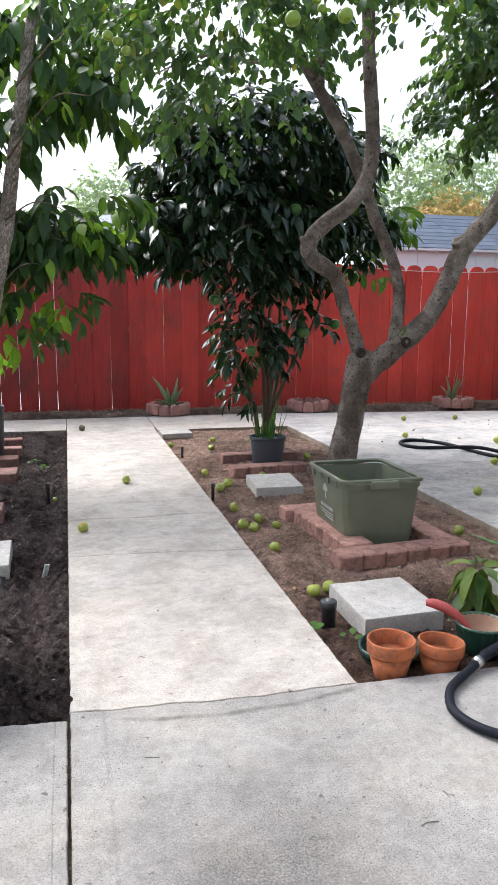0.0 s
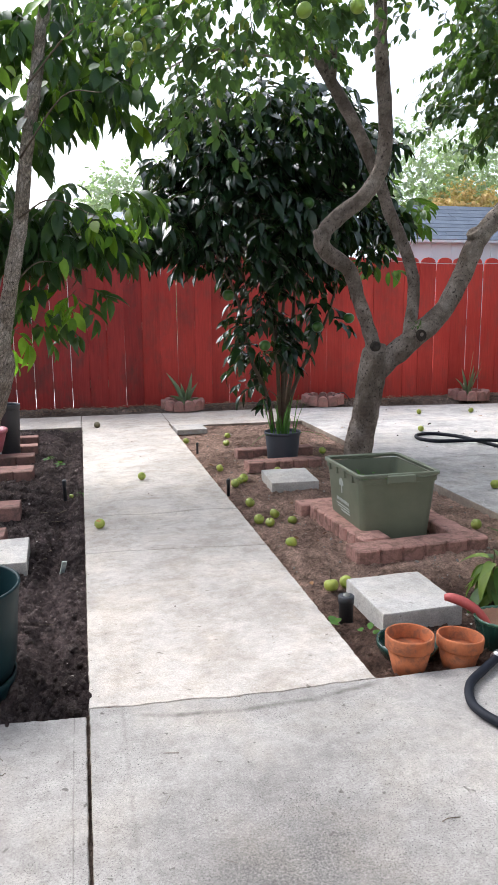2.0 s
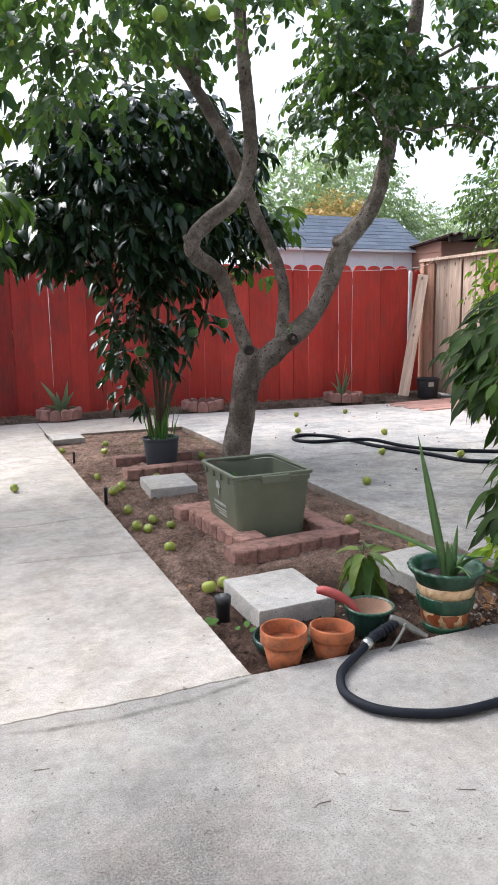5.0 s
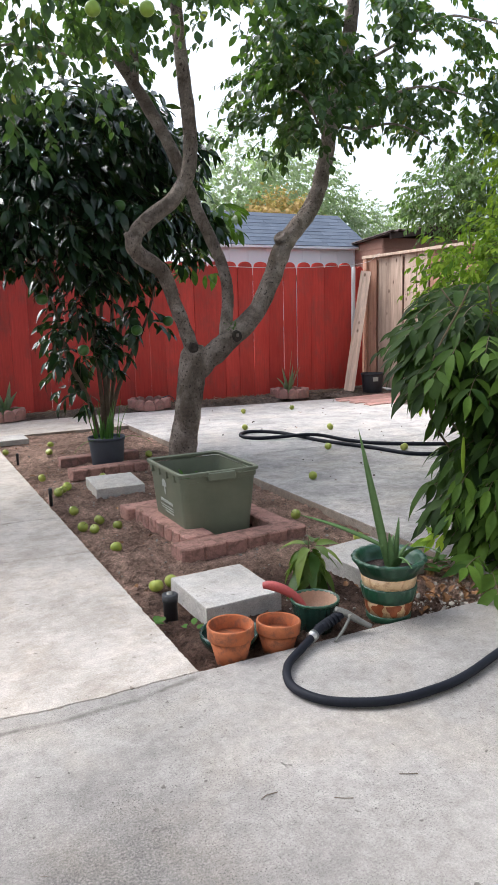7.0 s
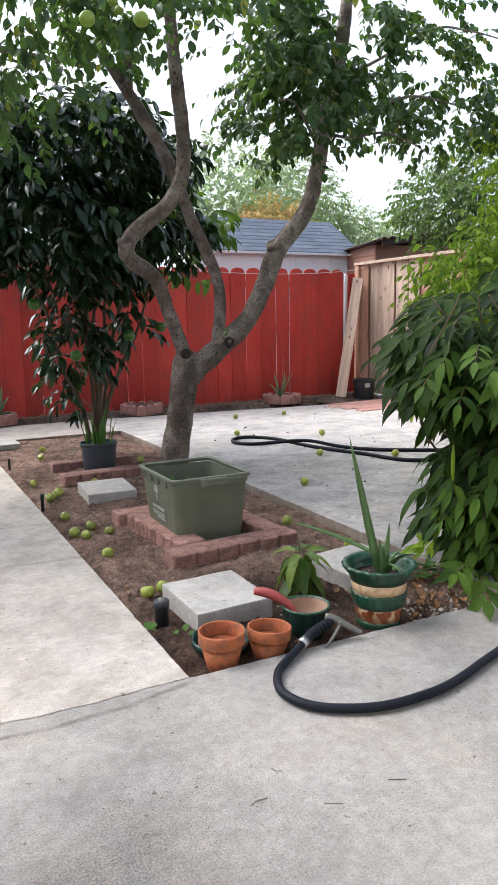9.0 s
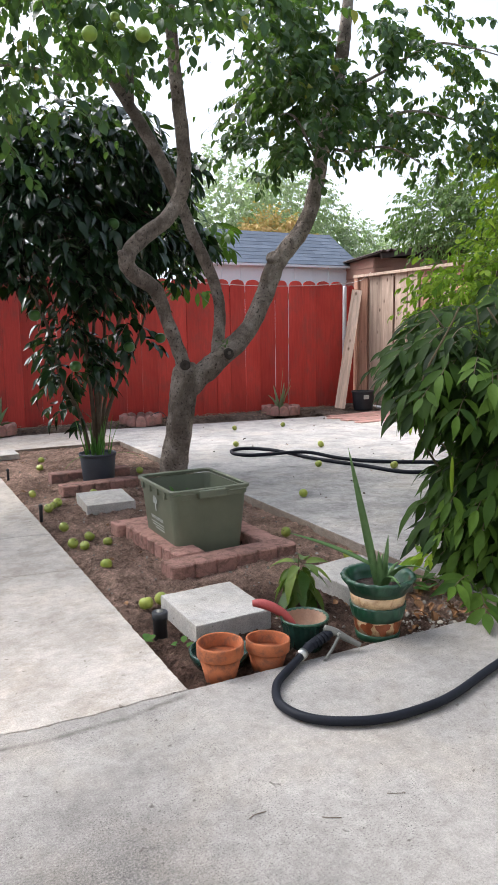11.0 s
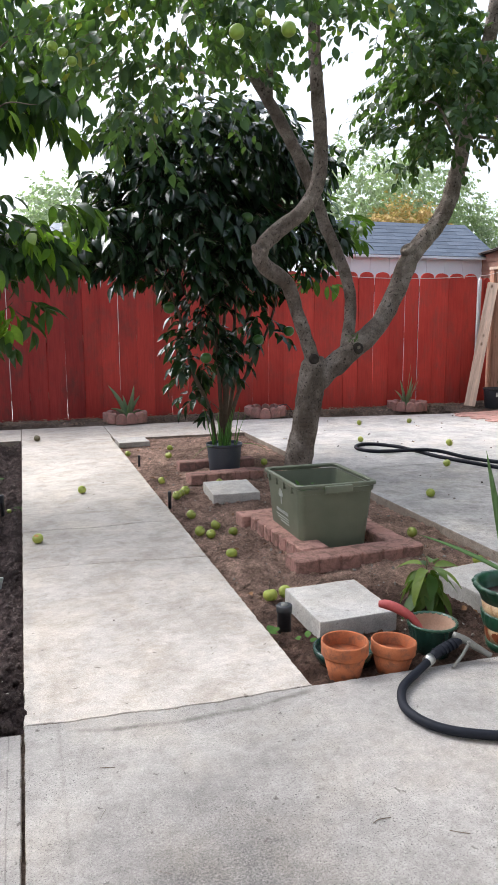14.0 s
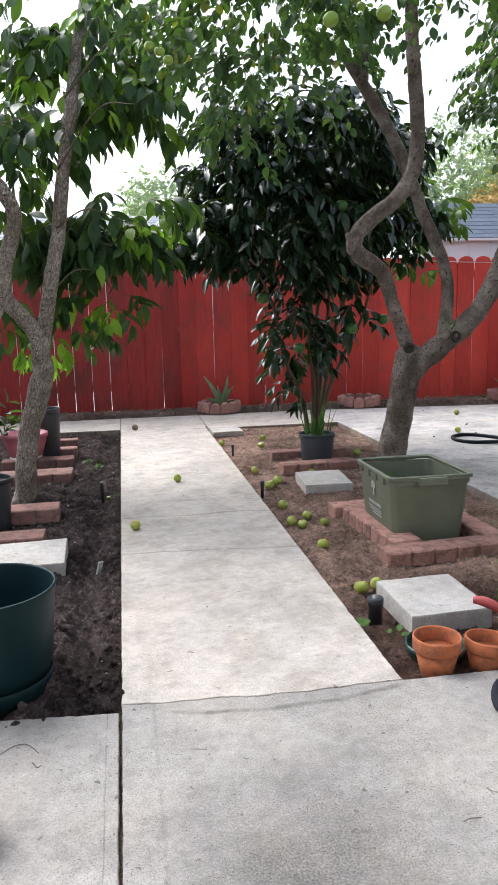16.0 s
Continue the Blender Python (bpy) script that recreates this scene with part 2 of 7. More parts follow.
def bark_mat(name, a, b2, scale=14, depth=0.012, stretch=(1, 1, 0.35), plates=0.0):
    """Bark: mottled lichen greys, dark pock marks, fine wrinkles, and scaly plates if asked."""
    m, t, b, out = nodes_of(name)
    v = coords(t, "world", stretch)
    fine = noise_tex(t, v, scale * 6, 7, 0.72, 0.4)
    patch = noise_tex(t, coords(t, "world"), 9, 6, 0.65, 0.5)
    ring = noise_tex(t, coords(t, "world", (1, 1, 3.5)), 16, 4, 0.6)
    col = ramp(t, patch, [(0.36, a), (0.62, b2)])
    blot = noise_tex(t, coords(t, "world", (1, 1, 0.7)), 5.5, 5, 0.6, 0.8)
    col = mix(t, ramp(t, blot, [(0.44, grey(0.0)), (0.62, grey(0.75))]), col, (a[0] * 0.7, a[1] * 0.66, a[2] * 0.6))
    col = value_shift(t, col, fine, 0.5, 1.5)
    col = value_shift(t, col, ring, 0.7, 1.3)
    pock = noise_tex(t, coords(t, "world", (1, 1, 0.9)), 62, 3, 0.5)
    where = ramp(t, noise_tex(t, coords(t, "world"), 4, 3), [(0.36, grey(0.45)), (0.56, grey(1.0))])
    pocks = mix(t, 1.0, ramp(t, pock, [(0.595, grey(0)), (0.66, grey(0.9))]), where, "MULTIPLY")
    col = mix(t, pocks, col, (a[0] * 0.25, a[1] * 0.24, a[2] * 0.23))
    height = fine
    if plates:
        vo = t.nodes.new("ShaderNodeTexVoronoi")
        vo.feature = "DISTANCE_TO_EDGE"
        vo.inputs["Scale"].default_value = scale * 4.5
        wob = noise_tex(t, v, scale * 2.5, 5, 0.7)
        madd = t.nodes.new("ShaderNodeVectorMath")
        madd.operation = "MULTIPLY_ADD"
        madd.inputs[1].default_value = (0.09, 0.09, 0.09)
        t.links.new(wob, madd.inputs[0])
        t.links.new(v, madd.inputs[2])
        t.links.new(madd.outputs[0], vo.inputs["Vector"])
        crack = ramp(t, vo.outputs["Distance"], [(0.0, grey(0.3)), (0.25, grey(1.0))])
        col = mix(t, plates, col, mix(t, 1.0, col, crack, "MULTIPLY"))
        hsum = t.nodes.new("ShaderNodeMath")
        hsum.operation = "MULTIPLY_ADD"
        hsum.inputs[1].default_value = 0.6
        t.links.new(fine, hsum.inputs[0])
        t.links.new(crack, hsum.inputs[2])
        height = hsum.outputs[0]
    t.links.new(col, b.inputs["Base Color"])
    b.inputs["Roughness"].default_value = 0.9
    b.inputs["Specular IOR Level"].default_value = 0.2
    bump(t, b, height, 0.8, depth)
    return m


M_CONC = concrete_mat("concrete_path", (0.53, 0.494, 0.446), (0.42, 0.387, 0.345), (0.315, 0.273, 0.231), 0.5, 0.24)
M_EDGE = concrete_mat("soiled_concrete_edge", (0.36, 0.31, 0.26), (0.26, 0.215, 0.175), (0.17, 0.13, 0.10), 0.7, 0.3)
M_CONC_FRONT = concrete_mat("concrete_front", (0.36, 0.341, 0.318), (0.272, 0.258, 0.240), (0.185, 0.171, 0.158), 1.0, 0.24,
                            (((0.10,), 0.008, 0.25), ((-0.04,), 0.003, 0.6), ((2.207, 0.34, 0.52), 0.017, 0.75)), 0.34, 0.30, 0.5, (0.45, 1.56, 0.48))
M_PATIO = concrete_mat("concrete_patio", (0.56, 0.54, 0.515), (0.40, 0.388, 0.372), (0.27, 0.26, 0.25), 0.55, 0.24)
# Darker and more mottled than the far patio slab
M_PATIO_GREY = concrete_mat("grey_patio", (0.47, 0.455, 0.435), (0.32, 0.31, 0.295), (0.22, 0.21, 0.20), 0.65, 0.26, contrast=0.4)
M_SLAB = concrete_mat("concrete_paver", (0.50, 0.485, 0.455), (0.42, 0.405, 0.38), (0.33, 0.31, 0.285), 0.4)
M_SOIL = soil_mat("soil_dry", (0.57, 0.385, 0.30), (0.30, 0.198, 0.154), (0.52, 0.43, 0.36), (1.42, 2.36, 0.95))
M_SOIL_WET = soil_mat("soil_dark", (0.150, 0.112, 0.104), (0.062, 0.046, 0.044), (0.28, 0.23, 0.20))
M_GROUND = soil_mat("soil_ground", (0.16, 0.12, 0.095), (0.10, 0.075, 0.06), (0.28, 0.23, 0.18))
M_RED = paint_mat("red_stain", (0.44, 0.048, 0.037), (0.56, 0.072, 0.054), (0.29, 0.070, 0.056), 0.9)
# Darker red copies: tree shade and some grime painted into left boards
M_RED_SHADED = paint_mat("shaded_red_stain", (0.26, 0.036, 0.032), (0.36, 0.049, 0.042), (0.125, 0.050, 0.043), 0.95)
M_RED_MID = paint_mat("half_shaded_red_stain", (0.38, 0.046, 0.037), (0.50, 0.064, 0.050), (0.21, 0.060, 0.050), 0.9)
M_STRIP = soil_mat("soil_strip", (0.30, 0.235, 0.195), (0.17, 0.13, 0.105), (0.46, 0.40, 0.33))
M_WOOD = plank_mat("weathered_wood", (0.64, 0.49, 0.38), (0.45, 0.33, 0.25), (0.12, 0.07, 0.045))
M_WOOD_RED = plank_mat("cedar_wood", (0.44, 0.25, 0.17), (0.29, 0.155, 0.105), (0.09, 0.05, 0.035))
M_BARK = bark_mat("apple_bark", (0.22, 0.178, 0.146), (0.50, 0.425, 0.36), 14, 0.02, (1, 1, 0.7), 0.3)
M_WOUND = surface("dark_wound_wood", (0.030, 0.024, 0.020), (0.06, 0.047, 0.038), 20, 90, 0.95, 0.8, 0.006)
M_BARK_L = bark_mat("persimmon_bark", (0.47, 0.39, 0.31), (0.72, 0.635, 0.545), 13, 0.022, (1, 1, 0.42), 0.85)
M_STEM = surface("green_brown_stem", (0.10, 0.085, 0.045), (0.15, 0.115, 0.07), 8, 60, 0.8, 0.3)
M_TWIG = surface("twig", (0.085, 0.065, 0.045), (0.13, 0.10, 0.07), 8, 60, 0.85, 0.3)
M_LEAF = leaf_mat("apple_leaf", (0.018, 0.047, 0.024), (0.056, 0.108, 0.040), 0.45, 0.24, yellow=1)
M_LEAF_C = leaf_mat("citrus_leaf", (0.007, 0.020, 0.011), (0.017, 0.043, 0.018), 0.24, 0.06)
M_LEAF_Y = leaf_mat("young_leaf", (0.025, 0.070, 0.012), (0.065, 0.145, 0.02), 0.4, 0.2)
M_WEED = leaf_mat("weed_leaf", (0.035, 0.10, 0.025), (0.09, 0.18, 0.04), 0.5, 0.3)
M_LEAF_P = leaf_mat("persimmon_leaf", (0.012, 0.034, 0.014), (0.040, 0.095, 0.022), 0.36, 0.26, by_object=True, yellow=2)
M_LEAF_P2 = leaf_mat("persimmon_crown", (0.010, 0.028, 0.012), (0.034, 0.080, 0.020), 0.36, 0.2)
# Bright copy of the persimmon leaf, with backlight painted into its colour
M_LEAF_P_LIT = leaf_mat("persimmon_backlit_tint", (0.10, 0.22, 0.015), (0.24, 0.40, 0.03), 0.4, 0.5)
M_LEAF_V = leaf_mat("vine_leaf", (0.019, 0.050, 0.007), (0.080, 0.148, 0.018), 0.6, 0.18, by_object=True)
# Darkened copy of the vine leaf: shade inside the bush painted in
M_LEAF_V_SHADE = leaf_mat("vine_inner_shade", (0.005, 0.015, 0.003), (0.032, 0.068, 0.009), 0.6, 0.14)
M_LEAF_B = leaf_mat("bush_leaf", (0.09, 0.19, 0.018), (0.38, 0.52, 0.05), 0.5, 0.42)
M_LEAF_G = leaf_mat("grey_green_leaf", (0.07, 0.12, 0.05), (0.17, 0.23, 0.11), 0.5, 0.35)
# Far foliage, green and orange, is paled: distance haze put into the colour
M_LEAF_HAZED = leaf_mat("hazed_leaf", (0.33, 0.39, 0.26), (0.54, 0.58, 0.42), 0.7, 0.5)
M_LEAF_OR = leaf_mat("hazed_autumn_leaf", (0.58, 0.34, 0.15), (0.74, 0.52, 0.25), 0.7, 0.4)
M_BLADE = leaf_mat("blade_leaf", (0.12, 0.22, 0.085), (0.19, 0.31, 0.12), 0.42, 0.25)
M_ONION = leaf_mat("onion_leaf", (0.07, 0.19, 0.035), (0.15, 0.32, 0.06), 0.4, 0.25)
M_APPLE = surface("apple_skin", (0.22, 0.29, 0.035), (0.36, 0.38, 0.075), 22, 200, 0.4, 0.05, 0.001, spread=0.25, fine_amount=0.2)
M_APPLE_T = surface("green_fruit_skin", (0.13, 0.23, 0.02), (0.21, 0.30, 0.035), 18, 200, 0.35, 0.05, 0.001, fine_amount=0.12)
M_ORANGE_G = surface("citrus_skin", (0.024, 0.085, 0.010), (0.05, 0.135, 0.016), 14, 240, 0.35, 0.25, 0.001, fine_amount=0.12)
M_ROT = surface("rotten_flesh", (0.42, 0.16, 0.04), (0.55, 0.30, 0.10), 30, 120, 0.6, 0.6, 0.003)
M_ROT_DARK = surface("rotten_skin", (0.10, 0.09, 0.05), (0.16, 0.13, 0.06), 30, 120, 0.6, 0.4, 0.003)
M_TERRA = surface("terracotta", (0.34, 0.100, 0.040), (0.44, 0.150, 0.066), 14, 120, 0.82, 0.12, 0.001, fine_amount=0.16, spread=0.08, dirt=(0.20, 0.085, 0.05))
M_BIN = surface("olive_plastic", (0.120, 0.137, 0.092), (0.165, 0.182, 0.125), 5, 160, 0.45, 0.06, 0.001, fine_amount=0.08)
M_WHITE = surface("white_print", (0.52, 0.55, 0.52), (0.36, 0.40, 0.36), 60, 200, 0.6, 0.0)
M_BRICK = surface("pink_concrete_brick", (0.45, 0.255, 0.210), (0.36, 0.200, 0.165), 7, 110, 0.92, 0.6, 0.004, spread=0.15, dirt=(0.17, 0.105, 0.08))
M_RINGBLOCK = surface("rose_concrete_block", (0.43, 0.225, 0.195), (0.33, 0.17, 0.145), 9, 110, 0.92, 0.5, 0.003, spread=0.12, dirt=(0.26, 0.17, 0.14))
M_BRICK_D = surface("dark_red_brick", (0.29, 0.165, 0.138), (0.22, 0.12, 0.10), 7, 110, 0.92, 0.6, 0.004, spread=0.2, dirt=(0.13, 0.088, 0.074))
M_PINK = surface("pink_paver", (0.52, 0.30, 0.26), (0.43, 0.235, 0.20), 6, 90, 0.9, 0.4, 0.003, spread=0.15, dirt=(0.36, 0.25, 0.21))
M_BLACK = surface("black_rubber", (0.006, 0.008, 0.013), (0.012, 0.014, 0.021), 6, 140, 0.62, 0.15, 0.001, spec=0.2)
M_POT_K = surface("black_plastic", (0.022, 0.024, 0.028), (0.04, 0.043, 0.05), 5, 140, 0.45, 0.08, 0.001)
M_POT_N = surface("slate_plastic", (0.035, 0.045, 0.06), (0.05, 0.062, 0.08), 5, 140, 0.55, 0.08, 0.001)
M_POT_T = surface("teal_plastic", (0.004, 0.017, 0.020), (0.008, 0.026, 0.030), 4, 140, 0.45, 0.05, 0.001, spec=0.15)
M_GLAZE = surface("green_glaze", (0.008, 0.040, 0.022), (0.024, 0.084, 0.044), 22, 90, 0.28, 0.3, 0.002, coat=0.1)
M_GLAZE_T = surface("dark_teal_glaze", (0.009, 0.032, 0.024), (0.02, 0.055, 0.042), 12, 90, 0.2, 0.1, 0.001, coat=0.3)
M_CREAM = surface("cream_glaze", (0.56, 0.37, 0.19), (0.66, 0.50, 0.31), 14, 90, 0.32, 0.3, 0.001, coat=0.2, fine_amount=0.3, dirt=(0.36, 0.19, 0.09))
M_RUST = surface("rust_brown_glaze", (0.20, 0.05, 0.02), (0.29, 0.09, 0.03), 16, 90, 0.3, 0.1, 0.001, coat=0.2)
M_RUBBER_R = surface("faded_red_rubber", (0.34, 0.055, 0.055), (0.42, 0.09, 0.08), 12, 130, 0.55, 0.15, 0.001)
M_METAL = surface("scratched_metal", (0.42, 0.42, 0.40), (0.55, 0.55, 0.53), 20, 200, 0.38, 0.1, 0.001, metal=0.9)
M_GREYP = surface("grey_cast_metal", (0.14, 0.14, 0.125), (0.20, 0.20, 0.18), 20, 160, 0.5, 0.1, 0.001, metal=0.3)
M_PINKPOT = surface("pink_glaze", (0.45, 0.12, 0.16), (0.52, 0.19, 0.22), 9, 90, 0.35, 0.1, 0.001)
M_CHALK = surface("bare_clay_white", (0.52, 0.48, 0.46), (0.62, 0.58, 0.55), 12, 90, 0.8, 0.2, 0.001)
M_SHED = surface("shed_siding", (0.66, 0.73, 0.77), (0.71, 0.77, 0.80), 2, 60, 0.7, 0.1, 0.002, space="world", fine_amount=0.08)
M_SHINGLE = surface("grey_shingle", (0.10, 0.125, 0.165), (0.145, 0.17, 0.21), 3, 80, 0.9, 0.5, 0.004, spread=0.12)
M_SHINGLE_L = surface("pale_shingle", (0.32, 0.345, 0.37), (0.40, 0.42, 0.44), 1.5, 60, 0.9, 0.4, 0.004, spread=0.08)
M_STUCCO = surface("stucco", (0.60, 0.57, 0.52), (0.66, 0.63, 0.58), 2, 90, 0.9, 0.3, 0.003, space="world", fine_amount=0.1)
# White for the unseen wall and eave, to throw light onto upright surfaces
M_BOUNCE = surface("white_bounce_wall", (0.76, 0.745, 0.71), (0.80, 0.785, 0.75), 2, 90, 0.9, 0.3, 0.003, space="world", fine_amount=0.08)
M_SIDING = surface("brown_siding", (0.26, 0.145, 0.108), (0.34, 0.195, 0.148), 2, 60, 0.8, 0.3, 0.003, spread=0.15)
M_ROOFMETAL = surface("rusty_roof", (0.05, 0.038, 0.033), (0.09, 0.062, 0.05), 4, 60, 0.8, 0.3, 0.003)
M_POST = surface("galvanised_post", (0.60, 0.60, 0.60), (0.70, 0.70, 0.70), 5, 80, 0.5, 0.05, 0.001, metal=0.2)
M_STRAW = surface("dry_straw", (0.38, 0.30, 0.19), (0.28, 0.22, 0.14), 10, 80, 0.9, 0.1, island=0.4)
M_DRYLEAF = surface("dry_leaf", (0.28, 0.14, 0.06), (0.20, 0.11, 0.06), 14, 80, 0.85, 0.3, island=0.4)
# Clods coloured lighter than the dark bed, standing for their lit tops
M_CLOD = soil_mat("soil_clod", (0.24, 0.188, 0.172), (0.085, 0.066, 0.061), (0.32, 0.26, 0.22))
M_CLOD_D = soil_mat("soil_clod_dry", (0.48, 0.34, 0.26), (0.22, 0.15, 0.115), (0.55, 0.46, 0.36), (1.42, 2.36, 0.95))
M_STONE = surface("pebble", (0.40, 0.36, 0.31), (0.28, 0.25, 0.22), 10, 80, 0.9, 0.3, island=0.4)


# ---- building helpers ----
def mesh_of(name, bm, material, smooth=False):
    bmesh.ops.recalc_face_normals(bm, faces=bm.faces)
    me = bpy.data.meshes.new(name)
    if smooth:
        for f in bm.faces:
            f.smooth = True
    bm.to_mesh(me)
    bm.free()
    me.materials.append(material)
    return me


def part(name, bm, material, parent, label="", smooth=False):
    """Link a bmesh as one mesh object under a thing or a part."""
    ob = new(name, mesh_of(name, bm, material, smooth))
    ob.parent = parent
    return tagged(ob, label)


def piece(name, me, parent, m):
    """An object of its own on shared mesh data."""
    ob = new(name, me)
    ob.parent = parent
    ob.matrix_basis = m
    return ob


def thing(name, label, category, group="", kind="", at=None):
    ob = new(name)
    ob.empty_display_size = 0.05
    if at is not None:
        ob.matrix_basis = at
    return tagged(ob, label, category, group, kind)


def box(bm, x0, x1, y0, y1, z0, z1, bev=0.0):
    v = [bm.verts.new(p) for p in ((x0, y0, z0), (x1, y0, z0), (x1, y1, z0), (x0, y1, z0),
                                   (x0, y0, z1), (x1, y0, z1), (x1, y1, z1), (x0, y1, z1))]
    fs = [bm.faces.new([v[i] for i in q]) for q in ((3, 2, 1, 0), (4, 5, 6, 7), (0, 1, 5, 4), (1, 2, 6, 5), (2, 3, 7, 6), (3, 0, 4, 7))]
    if bev:
        edges = {e for f in fs for e in f.edges}
        bmesh.ops.bevel(bm, geom=list(edges), offset=bev, segments=2, affect="EDGES", profile=0.6)
    return bm


def lathe(bm, profile, seg=40, centre=(0, 0, 0), wave=None, caps=True):
    """Turn (radius, z) pairs round the z axis; wave(angle, i) scales the radius of ring i."""
    rings = []
    for i, (r, z) in enumerate(profile):
        ring = []
        for k in range(seg):
            a = 2 * math.pi * k / seg
            rr = r * (wave(a, i) if wave else 1)
            ring.append(bm.verts.new((centre[0] + rr * math.cos(a), centre[1] + rr * math.sin(a), centre[2] + z)))
        rings.append(ring)
    for r0, r1 in zip(rings, rings[1:]):
        for k in range(seg):
            bm.faces.new((r0[k], r0[(k + 1) % seg], r1[(k + 1) % seg], r1[k]))
    if caps and profile[0][0] > 0.0005:
        bm.faces.new(rings[0][::-1])
    if caps and profile[-1][0] > 0.0005:
        bm.faces.new(rings[-1])
    return bm


def smooth_line(points, steps=6):
    """Catmull-Rom through points of any size (position and radius together)."""
    p = [np.array(q, float) for q in points]
    p = [2 * p[0] - p[1]] + p + [2 * p[-1] - p[-2]]
    out = []
    for i in range(1, len(p) - 2):
        for s in range(steps):
            u = s / steps
            out.append(0.5 * (2 * p[i] + (p[i + 1] - p[i - 1]) * u + (2 * p[i - 1] - 5 * p[i] + 4 * p[i + 1] - p[i + 2]) * u * u
                              + (3 * p[i] - p[i - 1] - 3 * p[i + 1] + p[i + 2]) * u ** 3))
    out.append(p[-2])
    return out


def tube(bm, pts, seg=10, lump=0.0, lump_scale=9.0, cap=True):
    """A tube through (x, y, z, radius) points, with uneven girth if asked."""
    prev, rings = None, []
    n = len(pts)
    for i, q in enumerate(pts):
        c = Vector(q[:3])
        d = Vector(pts[min(i + 1, n - 1)][:3]) - Vector(pts[max(i - 1, 0)][:3])
        d.normalize()
        side = prev if prev is not None else (Vector((1, 0, 0)) if abs(d.x) < 0.8 else Vector((0, 1, 0)))
        side = (side - d * side.dot(d)).normalized()
        prev = side
        up = d.cross(side)
        ring = []
        for k in range(seg):
            a = 2 * math.pi * k / seg
            o = side * math.cos(a) + up * math.sin(a)
            r = q[3]
            if lump:
                r *= 1 + lump * noise.noise((c + o * 0.06) * lump_scale) + 0.5 * lump * noise.noise((c + o * 0.06) * lump_scale * 3)
            ring.append(bm.verts.new(c + o * r))
        rings.append(ring)
    for a, b in zip(rings, rings[1:]):
        for k in range(seg):
            bm.faces.new((a[k], a[(k + 1) % seg], b[(k + 1) % seg], b[k]))
    if cap:
        bm.faces.new(rings[0][::-1])
        bm.faces.new(rings[-1])
    return bm


def leaf_template(length, width, stations=4, fold=0.25, droop=0.25, fat=0.5, tip=0.8):
    """Points and faces of one leaf from its stalk at the origin along +x, folded on its midrib and arched."""
    vs, fs = [(0, 0, 0)], []
    for i in range(1, stations):
        u = i / stations
        w = width * 0.5 * math.sin(math.pi * u ** (2 * fat)) ** (0.7 if u < 0.4 else tip)
        z = -droop * length * u * u
        vs += [(u * length, -w, z + fold * w), (u * length, 0, z), (u * length, w, z + fold * w)]
    vs.append((length, 0, -droop * length))
    fs += [(0, 1, 2), (0, 2, 3)]
    for i in range(stations - 2):
        b = 1 + 3 * i
        fs += [(b, b + 3, b + 4, b + 1), (b + 1, b + 4, b + 5, b + 2)]
    b = 1 + 3 * (stations - 2)
    e = len(vs) - 1
    fs += [(b, e, b + 1), (b + 1, e, b + 2)]
    return np.array(vs), fs


def leaf_kinds(length, width, stations=4, fat=0.5, tip=0.8):
    """Four leaves of one sort: flat, folded, curled and twisted."""
    kinds = []
    for fold, droop, twist, wide in ((0.12, 0.12, 0.25, 1.0), (0.45, 0.30, -0.35, 0.95), (0.25, 0.55, 0.15, 1.05), (0.30, 0.2, -0.8, 0.85)):
        vs, fs = leaf_template(length, width * wide, stations, fold, droop, fat, tip)
        vs = vs.copy()
        for v in vs:
            a = twist * v[0] / length
            y, z = v[1], v[2] + droop * length * (v[0] / length) ** 2
            v[1] = y * math.cos(a) - z * math.sin(a)
            v[2] = y * math.sin(a) + z * math.cos(a) - droop * length * (v[0] / length) ** 2
        kinds.append((vs, fs))
    return kinds


def joined(name, template, frames, material, parent=None, kind="stuff", label="", smooth=True):
    """Many copies of one small shape in one mesh. frames: 4 x 4 matrices."""
    kinds = template if isinstance(template, list) else [template]
    blocks, faces, o = [], [], 0
    for q, (vs, fs) in enumerate(kinds):
        mats = np.array(frames[q::len(kinds)])
        if not len(mats):
            continue
        n = len(vs)
        h = np.c_[vs, np.ones(n)]
        blocks.append(np.einsum("kij,nj->kni", mats, h)[:, :, :3].reshape(-1, 3))
        for k in range(len(mats)):
            faces += [tuple(i + o for i in f) for f in fs]
            o += n
    pts = np.concatenate(blocks)
    me = bpy.data.meshes.new(name)
    me.from_pydata(pts.tolist(), [], faces)
    if smooth:
        me.polygons.foreach_set("use_smooth", np.ones(len(faces), dtype=bool))
    me.materials.append(material)
    ob = new(name, me)
    if parent is not None:
        ob.parent = parent
    return tagged(ob, label, kind=kind)


def aim(pos, d, up, size):
    """A matrix whose x axis runs along d, at pos."""
    x = Vector(d).normalized()
    z = Vector(up)
    z = z - x * z.dot(x)
    z = z.normalized() if z.length > 1e-4 else x.orthogonal().normalized()
    y = z.cross(x)
    m = Matrix((x, y, z)).transposed().to_4x4()
    m = m @ Matrix.Diagonal((size, size, size, 1))
    m.translation = pos
    return m


def rnd_dir(rng):
    v = rng.normal(size=3)
    return Vector(v / np.linalg.norm(v))


